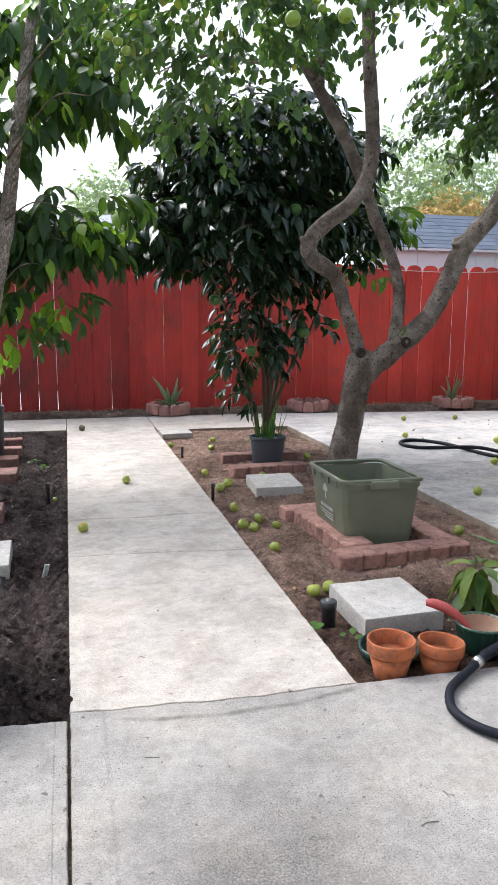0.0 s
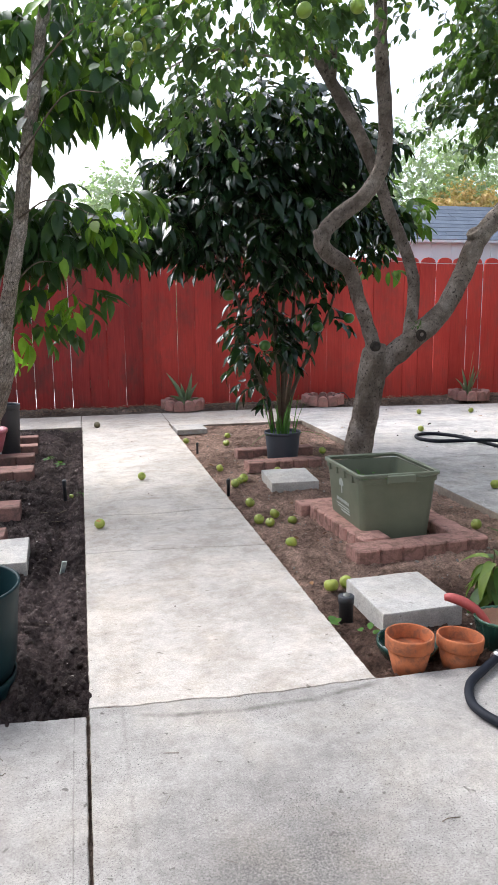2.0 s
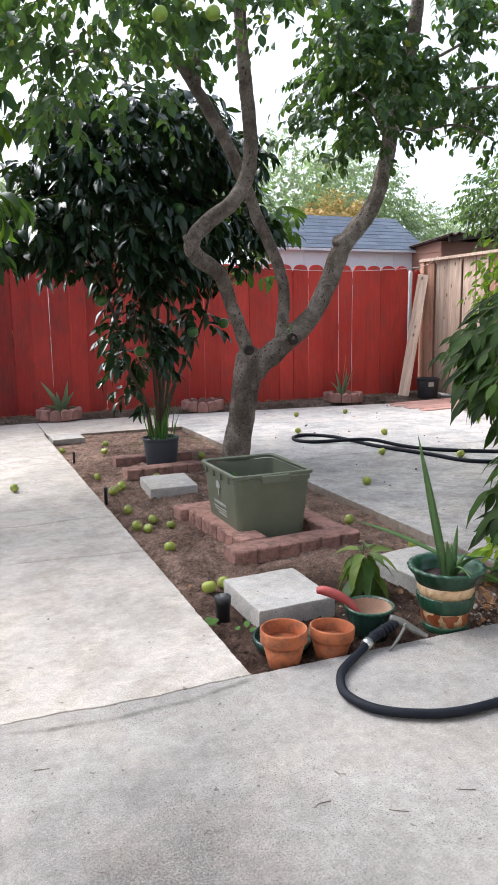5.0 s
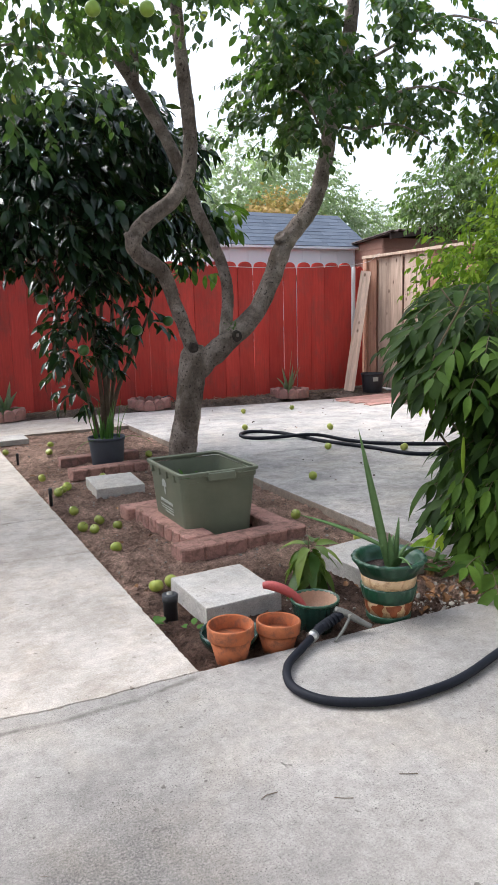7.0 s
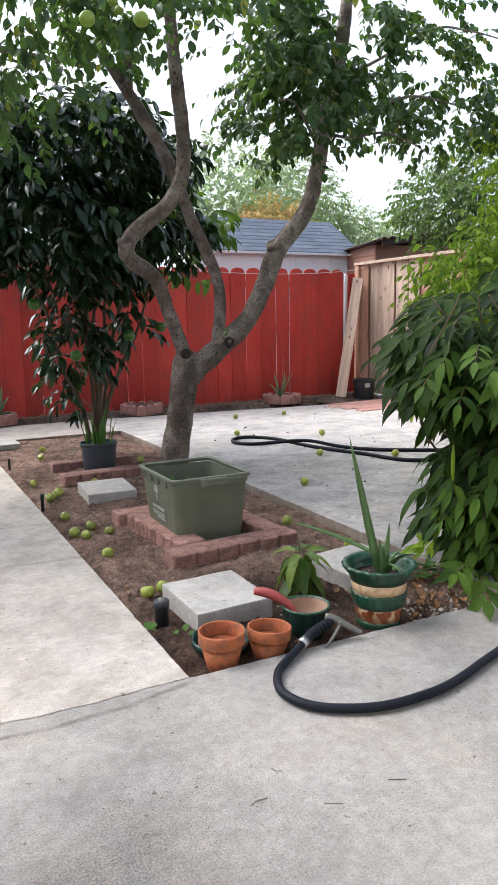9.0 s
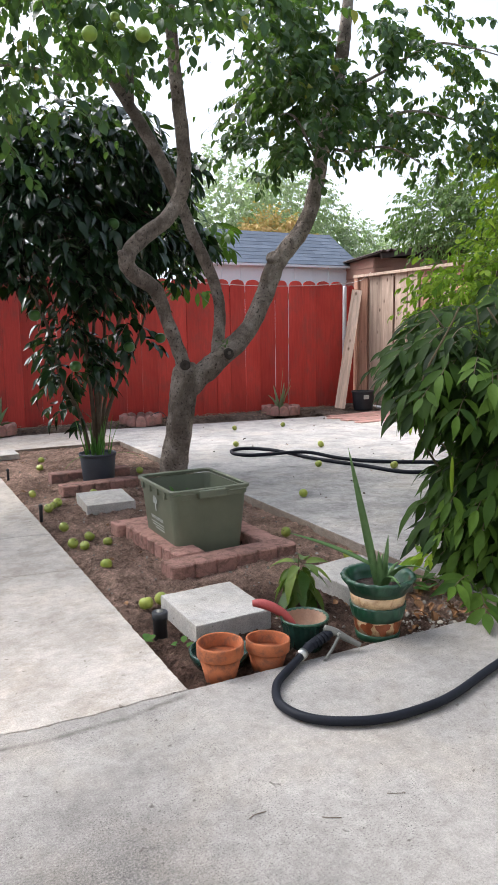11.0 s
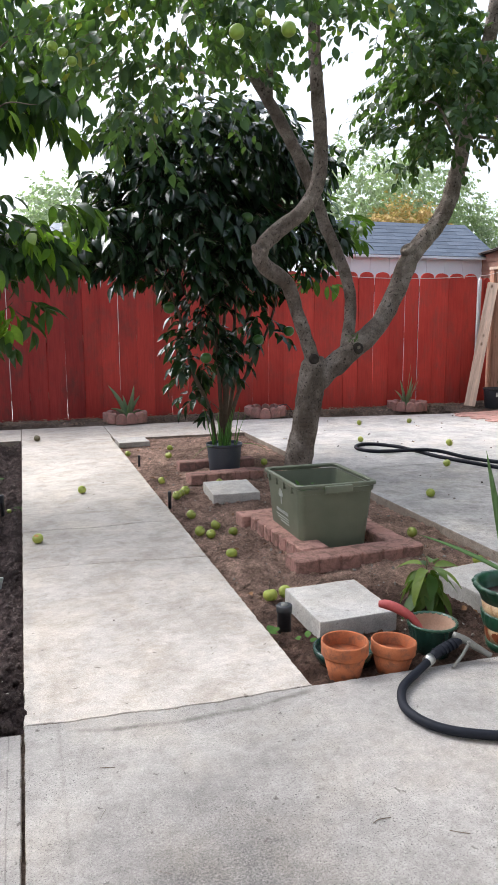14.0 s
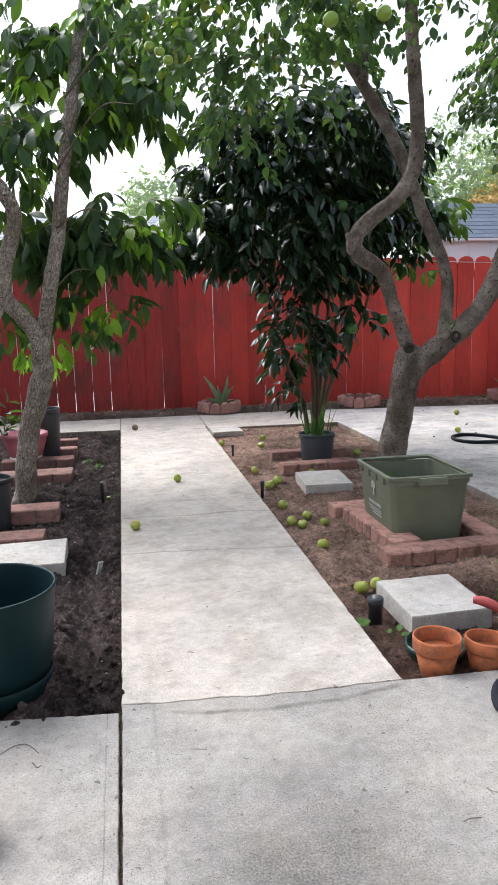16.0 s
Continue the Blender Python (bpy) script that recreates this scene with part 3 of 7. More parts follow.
def spray(rng, start, d, length, count, leaves, twigs, droop=0.5, hang=0.6, size=(0.8, 1.2), thick=0.004):
    """A drooping twig with leaves set alternately along it."""
    p, d = Vector(start), Vector(d).normalized()
    steps = max(4, count)
    pts = [(*p, thick)]
    for i in range(steps):
        d = (d + Vector((0, 0, -droop / steps)) + rnd_dir(rng) * 0.12).normalized()
        p = p + d * (length / steps)
        pts.append((*p, thick * (1 - 0.7 * (i + 1) / steps)))
        side = d.cross(Vector((0, 0, 1)))
        side = side.normalized() if side.length > 0.05 else Vector((1, 0, 0))
        s = 1 if i % 2 else -1
        out = (d * 0.6 + side * s * rng.uniform(0.4, 1.1) + Vector((0, 0, -hang * rng.uniform(0.2, 1.5))) + rnd_dir(rng) * 0.6).normalized()
        up = Vector((0, 0, 1)) + rnd_dir(rng) * 0.6
        leaves.append(aim(p, out, up, rng.uniform(*size)))
    leaves.append(aim(p, (d + Vector((0, 0, -hang * 0.6))).normalized(), Vector((0, 0, 1)) + rnd_dir(rng) * 0.5, rng.uniform(*size)))
    twigs.append(pts)


def in_blob(rng, blob):
    """A place inside an ellipsoid (centre, radii), more often near its skin."""
    c, r = blob
    d = rnd_dir(rng)
    k = rng.uniform(0.15, 1) ** 0.45
    return Vector((c[0] + d.x * r[0] * k, c[1] + d.y * r[1] * k, c[2] + d.z * r[2] * k)), d


# ---- the ground and the concrete ----
PATIO_X, BED_Y0, BED_Y1, STRIP_Y = 2.37, 2.275, 7.76, 8.82


def soil_height(x, y, base, rough):
    v = Vector((x, y, 0))
    return base + rough * (noise.noise(v * 2.3) * 0.8 + noise.noise(v * 9) * 0.5 + noise.noise(v * 24) * 0.6 + noise.noise(v * 50) * 0.55)


def soil_patch(name, x0, x1, y0, y1, step, base, rough, material, label, shape=None):
    """A bed of soil: a dense uneven sheet."""
    nx, ny = int((x1 - x0) / step) + 1, int((y1 - y0) / step) + 1
    xs, ys = np.linspace(x0, x1, nx), np.linspace(y0, y1, ny)
    pts = []
    for y in ys:
        for x in xs:
            h = soil_height(x, y, base, rough)
            pts.append((x, y, h + (shape(x, y) if shape else 0)))
    faces = [(j * nx + i, j * nx + i + 1, (j + 1) * nx + i + 1, (j + 1) * nx + i) for j in range(ny - 1) for i in range(nx - 1)]
    me = bpy.data.meshes.new(name)
    me.from_pydata(pts, [], faces)
    me.polygons.foreach_set("use_smooth", np.ones(len(faces), dtype=bool))
    me.materials.append(material)
    return tagged(new(name, me), label, "soil", kind="structure")


def make_ground():
    bm = bmesh.new()
    box(bm, -600, 600, -600, 600, -0.5, -0.16)
    ob = new("ground", mesh_of("ground", bm, M_GROUND))
    tagged(ob, "bare brown earth reaching to the distance", "ground", kind="structure")


def furrow(x, y):
    """The trodden channel along the path's side of the dark bed."""
    return -0.03 * math.exp(-((x + 0.13 + 0.03 * math.sin(2.3 * y)) / 0.05) ** 2) + 0.012 * math.exp(-((x + 0.28) / 0.1) ** 2)


def right_bed(x, y):
    """A low mound in the middle that falls away beside the patio's edge."""
    return 0.012 * math.exp(-((x - 1.6) / 0.4) ** 2) - 0.018 * max(0.0, (x - 2.0) / 0.37) - 0.012 * math.exp(-((x - 0.93) / 0.05) ** 2)


def slab(name, corners, parent, material, thick=0.12, top=0.0, wear=0.003, label="", bevel=1.0):
    """One concrete slab with worn, slightly uneven edges. corners: four (x, y), counter-clockwise."""
    ring, normals, wears = [], [], []
    sides = wear if isinstance(wear, tuple) else (wear,) * len(corners)
    c = [Vector((*q, 0)) for q in corners]
    for i, (a, b) in enumerate(zip(c, c[1:] + c[:1])):
        n = min(420, max(2, int((b - a).length / 0.012)))
        d, e = (b - a).normalized(), (a - c[i - 1]).normalized()
        inner, before = Vector((-d.y, d.x, 0)), Vector((-e.y, e.x, 0))
        ring += [a.lerp(b, k / n) for k in range(n)]
        normals += [inner + before] + [inner] * (n - 1)
        wears += [min(sides[i], sides[i - 1])] + [sides[i]] * (n - 1)
    bm = bmesh.new()
    rings = []
    for inset, z in ((0.0, -thick), (0.0, -0.008), (0.0015, -0.003), (0.005, 0.0)):
        row = []
        for p, d, side_wear in zip(ring, normals, wears):
            j = 0.5 * noise.noise(p * 14) + 0.7 * noise.noise(p * 45) + 0.5 * noise.noise(p * 90)
            w = side_wear
            k = inset * bevel * (1 + 0.8 * noise.noise(p * 30)) + w * (0.7 + j + 2.2 * max(0.0, noise.noise(p * 7) - 0.25))
            row.append(bm.verts.new((p.x + d.x * k, p.y + d.y * k, top + z)))
        rings.append(row)
    m = len(ring)
    for a, b in zip(rings, rings[1:]):
        for i in range(m):
            f = bm.faces.new((a[i], a[(i + 1) % m], b[(i + 1) % m], b[i]))
            f.material_index = 1 if b is not rings[-1] else 0
    bm.faces.new(rings[-1])
    ob = part(name, bm, material, parent, label)
    ob.data.materials.append(M_EDGE)
    return ob


def crack(points, side, away):
    """A wandering break across the path, as a run of corners; away: half its width towards the slab it edges."""
    out = []
    for a, b in zip(points, points[1:]):
        n = max(2, int((b[0] - a[0]) / 0.03))
        for k in range(n):
            u = k / n
            x, y = a[0] + (b[0] - a[0]) * u, a[1] + (b[1] - a[1]) * u
            out.append((x, y + 0.009 * noise.noise(Vector((x * 11, y * 3, side))) + 0.005 * noise.noise(Vector((x * 37, y, side))) + away))
    return out + [(points[-1][0], points[-1][1] + away)]


SEAM = [(0.0, 2.324), (0.27, 2.305), (0.52, 2.284), (0.70, 2.285), (0.914, 2.287)]
JOINT = [(0.0, 3.785), (0.44, 3.752), (0.914, 3.692)]
BREAK = [(0.0, 4.440), (0.18, 4.452), (0.38, 4.424), (0.52, 4.426), (0.66, 4.443), (0.79, 4.432), (0.914, 4.402)]


def make_paving():
    path = thing("garden_path", "pale worn concrete garden path with cracks", "path", kind="structure")
    for low, high, w0, w1 in ((SEAM, JOINT, 0.0007, 0.0003), (JOINT, BREAK, 0.0003, 0.0022)):
        ring = crack(low, 1, w0) + crack(high, 1, -w1)[::-1]
        slab("slab", ring, path, M_CONC, wear=tuple(0.0003 if abs(a[0] - b[0]) > 1e-6 else 0.0045 for a, b in zip(ring, ring[1:] + ring[:1])), bevel=0.3)
    ring = crack(BREAK, 1, 0.0022) + [(0.914, 7.945), (0.0, 7.945)]
    slab("slab", ring, path, M_CONC, wear=(0.0003,) * (len(ring) - 3) + (0.0035, 0.001, 0.003), bevel=0.3)
    slab("slab", ((0.0, 7.95), (0.93, 7.95), (0.93, STRIP_Y), (0.0, STRIP_Y)), path, M_CONC, wear=0.001, bevel=0.4)
    slab("slab", ((0.934, BED_Y1), (PATIO_X, BED_Y1), (PATIO_X, STRIP_Y), (0.934, STRIP_Y)), path, M_CONC, wear=0.001, bevel=0.5)
    slab("slab", ((-4.5, 7.95), (-0.003, 7.95), (-0.003, STRIP_Y), (-4.5, STRIP_Y)), path, M_CONC, wear=0.001, bevel=0.4)
    front = thing("front_pavement", "grey weathered concrete paving with a soil-filled joint", "pavement", kind="structure")
    edge = crack(SEAM, 1, -0.0007)[::-1]
    ring = [(0.001, -3.2), (8.0, -3.2), (8.0, 2.272), (2.3, 2.268)] + edge[:-1] + [(0.001, edge[-1][1])]
    slab("slab", ring, front, M_CONC_FRONT, wear=(0.002, 0.002, 0.003, 0.003) + (0.0003,) * (len(edge) - 1) + (0.0035,), bevel=0.5)
    slab("slab", ((-4.5, -3.2), (-0.002, -3.2), (-0.002, 2.286), (-0.42, 2.324), (-4.5, 2.36)), front, M_CONC_FRONT, wear=(0.002, 0.0035, 0.006, 0.006, 0.002), bevel=0.7)
    patio = thing("patio", "pale grey concrete patio with a rough edge", "patio", kind="structure")
    slab("slab", ((PATIO_X, 2.278), (8.0, 2.278), (6.1, 5.5), (PATIO_X, 5.5)), patio, M_PATIO_GREY, wear=(0.001, 0.002, 0.0008, 0.0025), label="greyer blotched patio slab")
    slab("slab", ((PATIO_X, 5.504), (6.1, 5.504), (5.75, 8.42), (PATIO_X + 0.004, STRIP_Y)), patio, M_PATIO, wear=(0.001, 0.002, 0.0008, 0.0025))


def strip_edge(x, y):
    """The strip of earth slopes down under the slabs' edge."""
    return -0.07 * max(0.0, min(1.0, (STRIP_Y + 0.07 - y) / 0.08))


make_ground()
soil_patch("soil_bed_east", 0.90, 2.39, 2.25, 7.78, 0.012, -0.035, 0.024, M_SOIL, "dry brown garden soil strewn with clods", right_bed)
soil_patch("soil_bed_west", -1.5, 0.012, 2.26, 7.97, 0.012, -0.03, 0.045, M_SOIL_WET, "dark damp freshly dug garden soil", furrow)
soil_patch("soil_strip", -4.5, 6.7, STRIP_Y - 0.06, 9.5, 0.025, 0.03, 0.018, M_STRIP, "dry earth strip along the foot of the fence", strip_edge)
soil_patch("soil_corner", 5.6, 6.8, 4.5, 9.0, 0.03, -0.005, 0.014, M_STRIP, "dry earth beside the wooden fence")
make_paving()
soil_patch("joint_soil", -0.03, 0.03, -3.2, 2.30, 0.01, -0.012, 0.007, M_GROUND, "dark soil caught in the paving joint")


# ---- fences ----
def board_mesh(name, w, h, thick, material, ears="round"):
    """An upright board with a rounded or clipped top, standing on the origin."""
    bm = bmesh.new()
    hw = w / 2
    if ears == "round":
        prof = [(-hw, 0), (-hw, h - 0.07), (-hw + 0.012, h - 0.062)]
        prof += [(-(hw - 0.012) * math.cos(a), h - 0.055 + 0.055 * math.sin(a)) for a in np.linspace(0.15, math.pi - 0.15, 9)]
        prof += [(hw - 0.012, h - 0.062), (hw, h - 0.07), (hw, 0)]
    else:
        prof = [(-hw, 0), (-hw, h - 0.035), (-hw + 0.03, h), (hw - 0.03, h), (hw, h - 0.035), (hw, 0)]
    lo = [bm.verts.new((x, -thick / 2, z)) for x, z in prof]
    hi = [bm.verts.new((x, thick / 2, z)) for x, z in prof]
    bm.faces.new(lo)
    bm.faces.new(hi[::-1])
    for i in range(len(prof)):
        j = (i + 1) % len(prof)
        bm.faces.new((lo[i], hi[i], hi[j], lo[j]))
    return mesh_of(name, bm, material)


def make_red_fence():
    rng = np.random.default_rng(4)
    fence = thing("red_fence", "tall red-stained wooden board fence with gaps", "fence", kind="structure")
    gaps = [0.34 + 0.2185 * k for k in range(-22, 18)] + [4.273, 4.49, 4.72, 4.96, 5.205, 5.43, 5.665, 5.90, 6.15, 6.38]
    wide = {47: 0.008, 44: 0.028, 42: 0.008, 18: 0.009, 20: 0.008}
    shapes = {}
    for i, (a, b) in enumerate(zip(gaps, gaps[1:])):
        g = wide.get(i, 0.0) or float(rng.choice([0.004, 0.005, 0.006, 0.008]))
        w = round(b - a - g, 3)
        h = 1.885 + (float(rng.uniform(-0.012, 0.012)) if a < 3.8 else 0)
        # boards darken in steps leftwards, the tree's shade put into their red
        shade_x = a + float(rng.uniform(-0.5, 0.5))
        old = M_RED_SHADED if shade_x < 0.7 else M_RED_MID if shade_x < 2.9 else M_RED
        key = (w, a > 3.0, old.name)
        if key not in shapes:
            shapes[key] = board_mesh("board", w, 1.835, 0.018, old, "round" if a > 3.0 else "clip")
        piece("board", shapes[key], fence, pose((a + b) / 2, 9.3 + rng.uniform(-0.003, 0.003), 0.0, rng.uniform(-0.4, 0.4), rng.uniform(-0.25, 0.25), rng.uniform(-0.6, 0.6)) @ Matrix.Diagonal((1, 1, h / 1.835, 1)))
    # dark strips added behind about half the gaps so these look shaded
    strip = mesh_of("cover_strip", box(bmesh.new(), -0.03, 0.03, 0, 0.012, 0, 1.78), M_RED_SHADED)
    for i, x in enumerate(gaps[1:-1]):
        if (i + 1) not in wide and rng.random() < 0.55:
            piece("cover_strip", strip, fence, pose(x - 0.002, 9.352, 0.02))
    for z in (0.28, 0.98, 1.62):
        bm = bmesh.new()
        box(bm, -4.5, 6.36, 9.312, 9.35, z, z + 0.09)
        part("rail", bm, M_WOOD_RED, fence)
    dark = board_mesh("end_board", 0.10, 1.80, 0.018, M_RED, "clip")
    for x in (6.52, 6.60):
        piece("board", dark, fence, pose(x, 9.40, 0.04))
    bm = bmesh.new()
    lathe(bm, [(0.028, 0), (0.028, 1.78), (0.024, 1.80), (0.0, 1.805)], 16, (6.425, 9.31, 0.02))
    post = part("metal_post", bm, M_POST, fence, "pale galvanised post", True)


def make_wood_fence():
    rng = np.random.default_rng(5)
    fence = thing("wood_fence", "weathered bare wooden fence with a top rail", "fence", kind="structure", at=pose(0.11, 0, 0))
    y = 9.42
    i = 0
    while y > 3.0:
        w = float(rng.choice([0.22, 0.25, 0.28, 0.3]))
        me = board_mesh("board", w, 1.93, 0.018, M_WOOD if rng.random() < 0.55 else M_WOOD_RED, "clip")
        piece("board", me, fence, pose(6.62 + (0.02 if i % 2 else 0), y - w / 2, 0.04, 0, 0, 90))
        # reddish strip added behind each gap to keep it dark
        cover = mesh_of("cover_strip", box(bmesh.new(), -0.06, 0.06, -0.009, 0.009, 0, 1.88), M_WOOD_RED)
        piece("cover_strip", cover, fence, pose(6.655, y - w - 0.015, 0.04, 0, 0, 90))
        y -= w + (0.025 if rng.random() < 0.6 else 0.05)
        i += 1
    for z in (0.3, 1.0, 1.6):
        bm = bmesh.new()
        box(bm, 6.66, 6.70, 3.0, 9.4, z, z + 0.09)
        part("rail", bm, M_WOOD, fence)
    bm = bmesh.new()
    box(bm, 6.56, 6.68, 3.0, 9.45, 1.955, 1.995, 0.004)
    part("cap_rail", bm, M_WOOD, fence, "weathered top rail")
    bm = bmesh.new()
    box(bm, 6.57, 6.66, 9.34, 9.43, 0.02, 1.95, 0.004)
    part("corner_post", bm, M_WOOD_RED, fence)


make_red_fence()
make_wood_fence()


# ---- beyond the fence ----
def make_shed():
    shed = thing("garden_shed", "pale blue shed with a grey shingle roof behind the fence", "shed", at=pose(6.28, 11.0, 0))
    w, d, eave, ridge = 1.68, 1.05, 2.30, 2.96
    bm = bmesh.new()
    v = [(-w + 0.06, 0.1, -0.16), (w - 0.06, 0.1, -0.16), (w - 0.06, 0.1, eave + 0.06), (-w + 0.06, 0.1, eave + 0.06)]
    back = 2 * d - 0.1
    f = [bm.verts.new(p) for p in v]
    g = [bm.verts.new((p[0], back, p[2])) for p in v]
    tops = [bm.verts.new((s * (w - 0.06), d, ridge - 0.04)) for s in (-1, 1)]
    bm.faces.new(f)
    bm.faces.new(g[::-1])
    bm.faces.new((f[1], g[1], g[2], tops[1], f[2]))
    bm.faces.new((g[0], f[0], f[3], tops[0], g[3]))
    part("wall", bm, M_SHED, shed)
    batten = mesh_of("batten", box(bmesh.new(), -0.012, 0.012, 0.085, 0.1, 0.0, eave), M_SHED)
    for i in range(9):
        piece("batten", batten, shed, pose(-1.4 + i * 0.35, 0, 0))
    bm = bmesh.new()
    box(bm, -w, w, -0.02, 0.0, eave - 0.045, eave - 0.005, 0.003)
    part("fascia", bm, M_SHED, shed, "pale blue eave board")
    roof_pitch = math.atan2(ridge - eave, d)
    slope = math.hypot(ridge - eave, d)
    roof = new("roof")
    roof.parent = shed
    for side in (1, -1):
        bm = bmesh.new()
        box(bm, -w, w, 0, slope, -0.03, 0.0)
        ob = part("roof_deck", bm, M_SHINGLE, roof)
        ob.matrix_basis = pose(0, 0 if side == 1 else 2 * d, eave, math.degrees(roof_pitch), 0, 0) if side == 1 else pose(0, 2 * d, eave, math.degrees(roof_pitch), 0, 180)
    rows = 9
    rng = np.random.default_rng(8)
    for r in range(rows):
        x = -w
        while x < w - 0.02:
            length = min(float(rng.uniform(0.35, 0.9)), w - x)
            bm = box(bmesh.new(), 0.002, length - 0.002, 0, slope / rows + 0.02, 0.001, 0.010)
            me = mesh_of("shingle", bm, M_SHINGLE)
            m = pose(0, 0, eave, math.degrees(roof_pitch)) @ pose(x, r * slope / rows - 0.015, 0.004 + rng.uniform(0, 0.002), -1.6)
            piece("shingle", me, roof, m)
            x += length
    for s in (-1, 1):
        bm = bmesh.new()
        box(bm, -0.012, 0.012, -0.02, slope + 0.02, -0.035, 0.010)
        ob = part("barge_board", bm, M_SHINGLE, shed)
        ob.matrix_basis = pose(s * w, 0, eave, math.degrees(roof_pitch))


def make_far_house():
    house = thing("neighbour_house", "pale house with a light grey shingle roof beyond the fence", "house", at=pose(-3.6, 14.2, 0))
    bm = bmesh.new()
    box(bm, -5.5, 5.5, 0.4, 6.4, -0.16, 2.24)
    part("wall", bm, M_STUCCO, house)
    slope, pitch = 3.9, 20.0
    roof = new("roof")
    roof.parent = house
    rows = 18
    step = slope / rows
    bm = bmesh.new()
    box(bm, -5.9, 5.9, 0, slope, -0.08, 0)
    deck = part("roof_deck", bm, M_SHINGLE_L, roof)
    deck.matrix_basis = pose(0, 0, 2.18, pitch)
    bm = bmesh.new()
    box(bm, -5.9, 5.9, 0, slope, -0.08, 0)
    deck = part("roof_deck", bm, M_SHINGLE_L, roof)
    deck.matrix_basis = pose(0, 2 * slope * math.cos(radians(pitch)), 2.18, pitch, 0, 180)
    me = mesh_of("shingle", box(bmesh.new(), 0.003, 0.497, 0, step + 0.01, 0.002, 0.014), M_SHINGLE_L)
    for r in range(rows):
        for k in range(12):
            piece("shingle", me, roof, pose(0, 0, 2.18, pitch) @ pose(-0.3 + 0.5 * k + (0.25 if r % 2 else 0) - 0.4, r * step, 0.004, -1.4))
    bm = bmesh.new()
    box(bm, -5.95, 5.95, -0.03, 0.0, 2.04, 2.19)
    part("fascia", bm, M_STUCCO, house)


def make_brown_hut():
    hut = thing("brown_outbuilding", "brown lap-sided outbuilding with a corrugated roof", "outbuilding", at=pose(7.72, 10.3, 0.05))
    me = mesh_of("siding_board", box(bmesh.new(), 0, 3.4, -0.02, 0.0, 0, 0.17), M_SIDING)
    for i in range(16):
        piece("siding_board", me, hut, pose(0, 0, -0.16 + i * 0.155, -4))
    me2 = mesh_of("siding_board", box(bmesh.new(), -0.02, 0.0, 0, 2.5, 0, 0.17), M_SIDING)
    for i in range(16):
        piece("siding_board", me2, hut, pose(0, 0, -0.16 + i * 0.155, 0, 4))
    bm = bmesh.new()
    box(bm, 0.01, 3.4, 0.01, 2.5, -0.16, 2.0)
    part("wall", bm, M_SIDING, hut)
    bm = bmesh.new()
    n = 120
    top, low = [], []
    for i in range(n + 1):
        x = -0.12 + 3.8 * i / n
        z = 2.41 + 0.02 * math.sin(i * 1.25) + 0.13 * x
        top.append((bm.verts.new((x, -0.35, z + 0.01)), bm.verts.new((x, 2.7, z - 0.25))))
        low.append((bm.verts.new((x, -0.35, z - 0.012)), bm.verts.new((x, 2.7, z - 0.27))))
    for i in range(n):
        bm.faces.new((top[i][0], top[i + 1][0], top[i + 1][1], top[i][1]))
        bm.faces.new((low[i][0], low[i][1], low[i + 1][1], low[i + 1][0]))
        bm.faces.new((low[i][0], low[i + 1][0], top[i + 1][0], top[i][0]))
    part("roof", bm, M_ROOFMETAL, hut, "rusty corrugated roof")
    bm = bmesh.new()
    box(bm, -0.08, 3.6, -0.30, -0.26, -0.09, 0.0)
    ob = part("fascia", bm, M_ROOFMETAL, hut)
    ob.matrix_basis = pose(0, 0, 2.385, 0, -7.4, 0)


def make_backdrop_walls():
    # unseen wall behind the camera, added as a reflector
    bm = bmesh.new()
    box(bm, -6, 9, -1.75, -1.5, -0.16, 2.75)
    tagged(new("wall_south", mesh_of("wall_south", bm, M_BOUNCE)), "unseen white wall added behind the camera to bounce light", "wall", kind="structure")
    # unseen eave, added to darken the foreground
    bm = bmesh.new()
    box(bm, -6, 9, -4.0, -0.35, 2.75, 2.9)
    tagged(new("house_eave", mesh_of("house_eave", bm, M_BOUNCE)), "unseen eave added to shade the front paving", "roof", kind="structure")
    # unseen fence, added to close the left side
    bm = bmesh.new()
    box(bm, -4.75, -4.6, -3.3, 9.4, -0.16, 1.85)
    tagged(new("wall_west", mesh_of("wall_west", bm, M_WOOD)), "unseen boundary fence added to close the yard", "fence", kind="structure")
    # pale ground added so that light shows through the fence gaps
    bm = bmesh.new()
    box(bm, -14, 12, 9.75, 14.0, -0.159, -0.10)
    tagged(new("bright_gap_slab", mesh_of("bright_gap_slab", bm, M_PATIO)), "pale slab added beyond the fence to brighten its gaps", "pavement", kind="structure")


make_shed()
make_far_house()
make_brown_hut()
make_backdrop_walls()


# ---- trees ----
def limb(name, pts, material, parent, seg=14, lump=0.10, label="", steps=6):
    bm = bmesh.new()
    tube(bm, smooth_line(pts, steps), seg, lump, 11.0)
    return part(name, bm, material, parent, label, True)


def knot(parent, material, pos, d, r):
    """A healed branch collar: a raised ring with a hollow."""
    bm = bmesh.new()
    lathe(bm, [(r * 1.25, -r * 0.6), (r * 1.15, 0), (r * 0.95, r * 0.25), (r * 0.65, r * 0.22), (r * 0.35, r * 0.0), (0.0, -r * 0.1)], 14)
    ob = part("branch_knot", bm, material, parent, "", True)
    ob.matrix_basis = Matrix.Translation(pos) @ Vector(d).to_track_quat("Z", "Y").to_matrix().to_4x4()


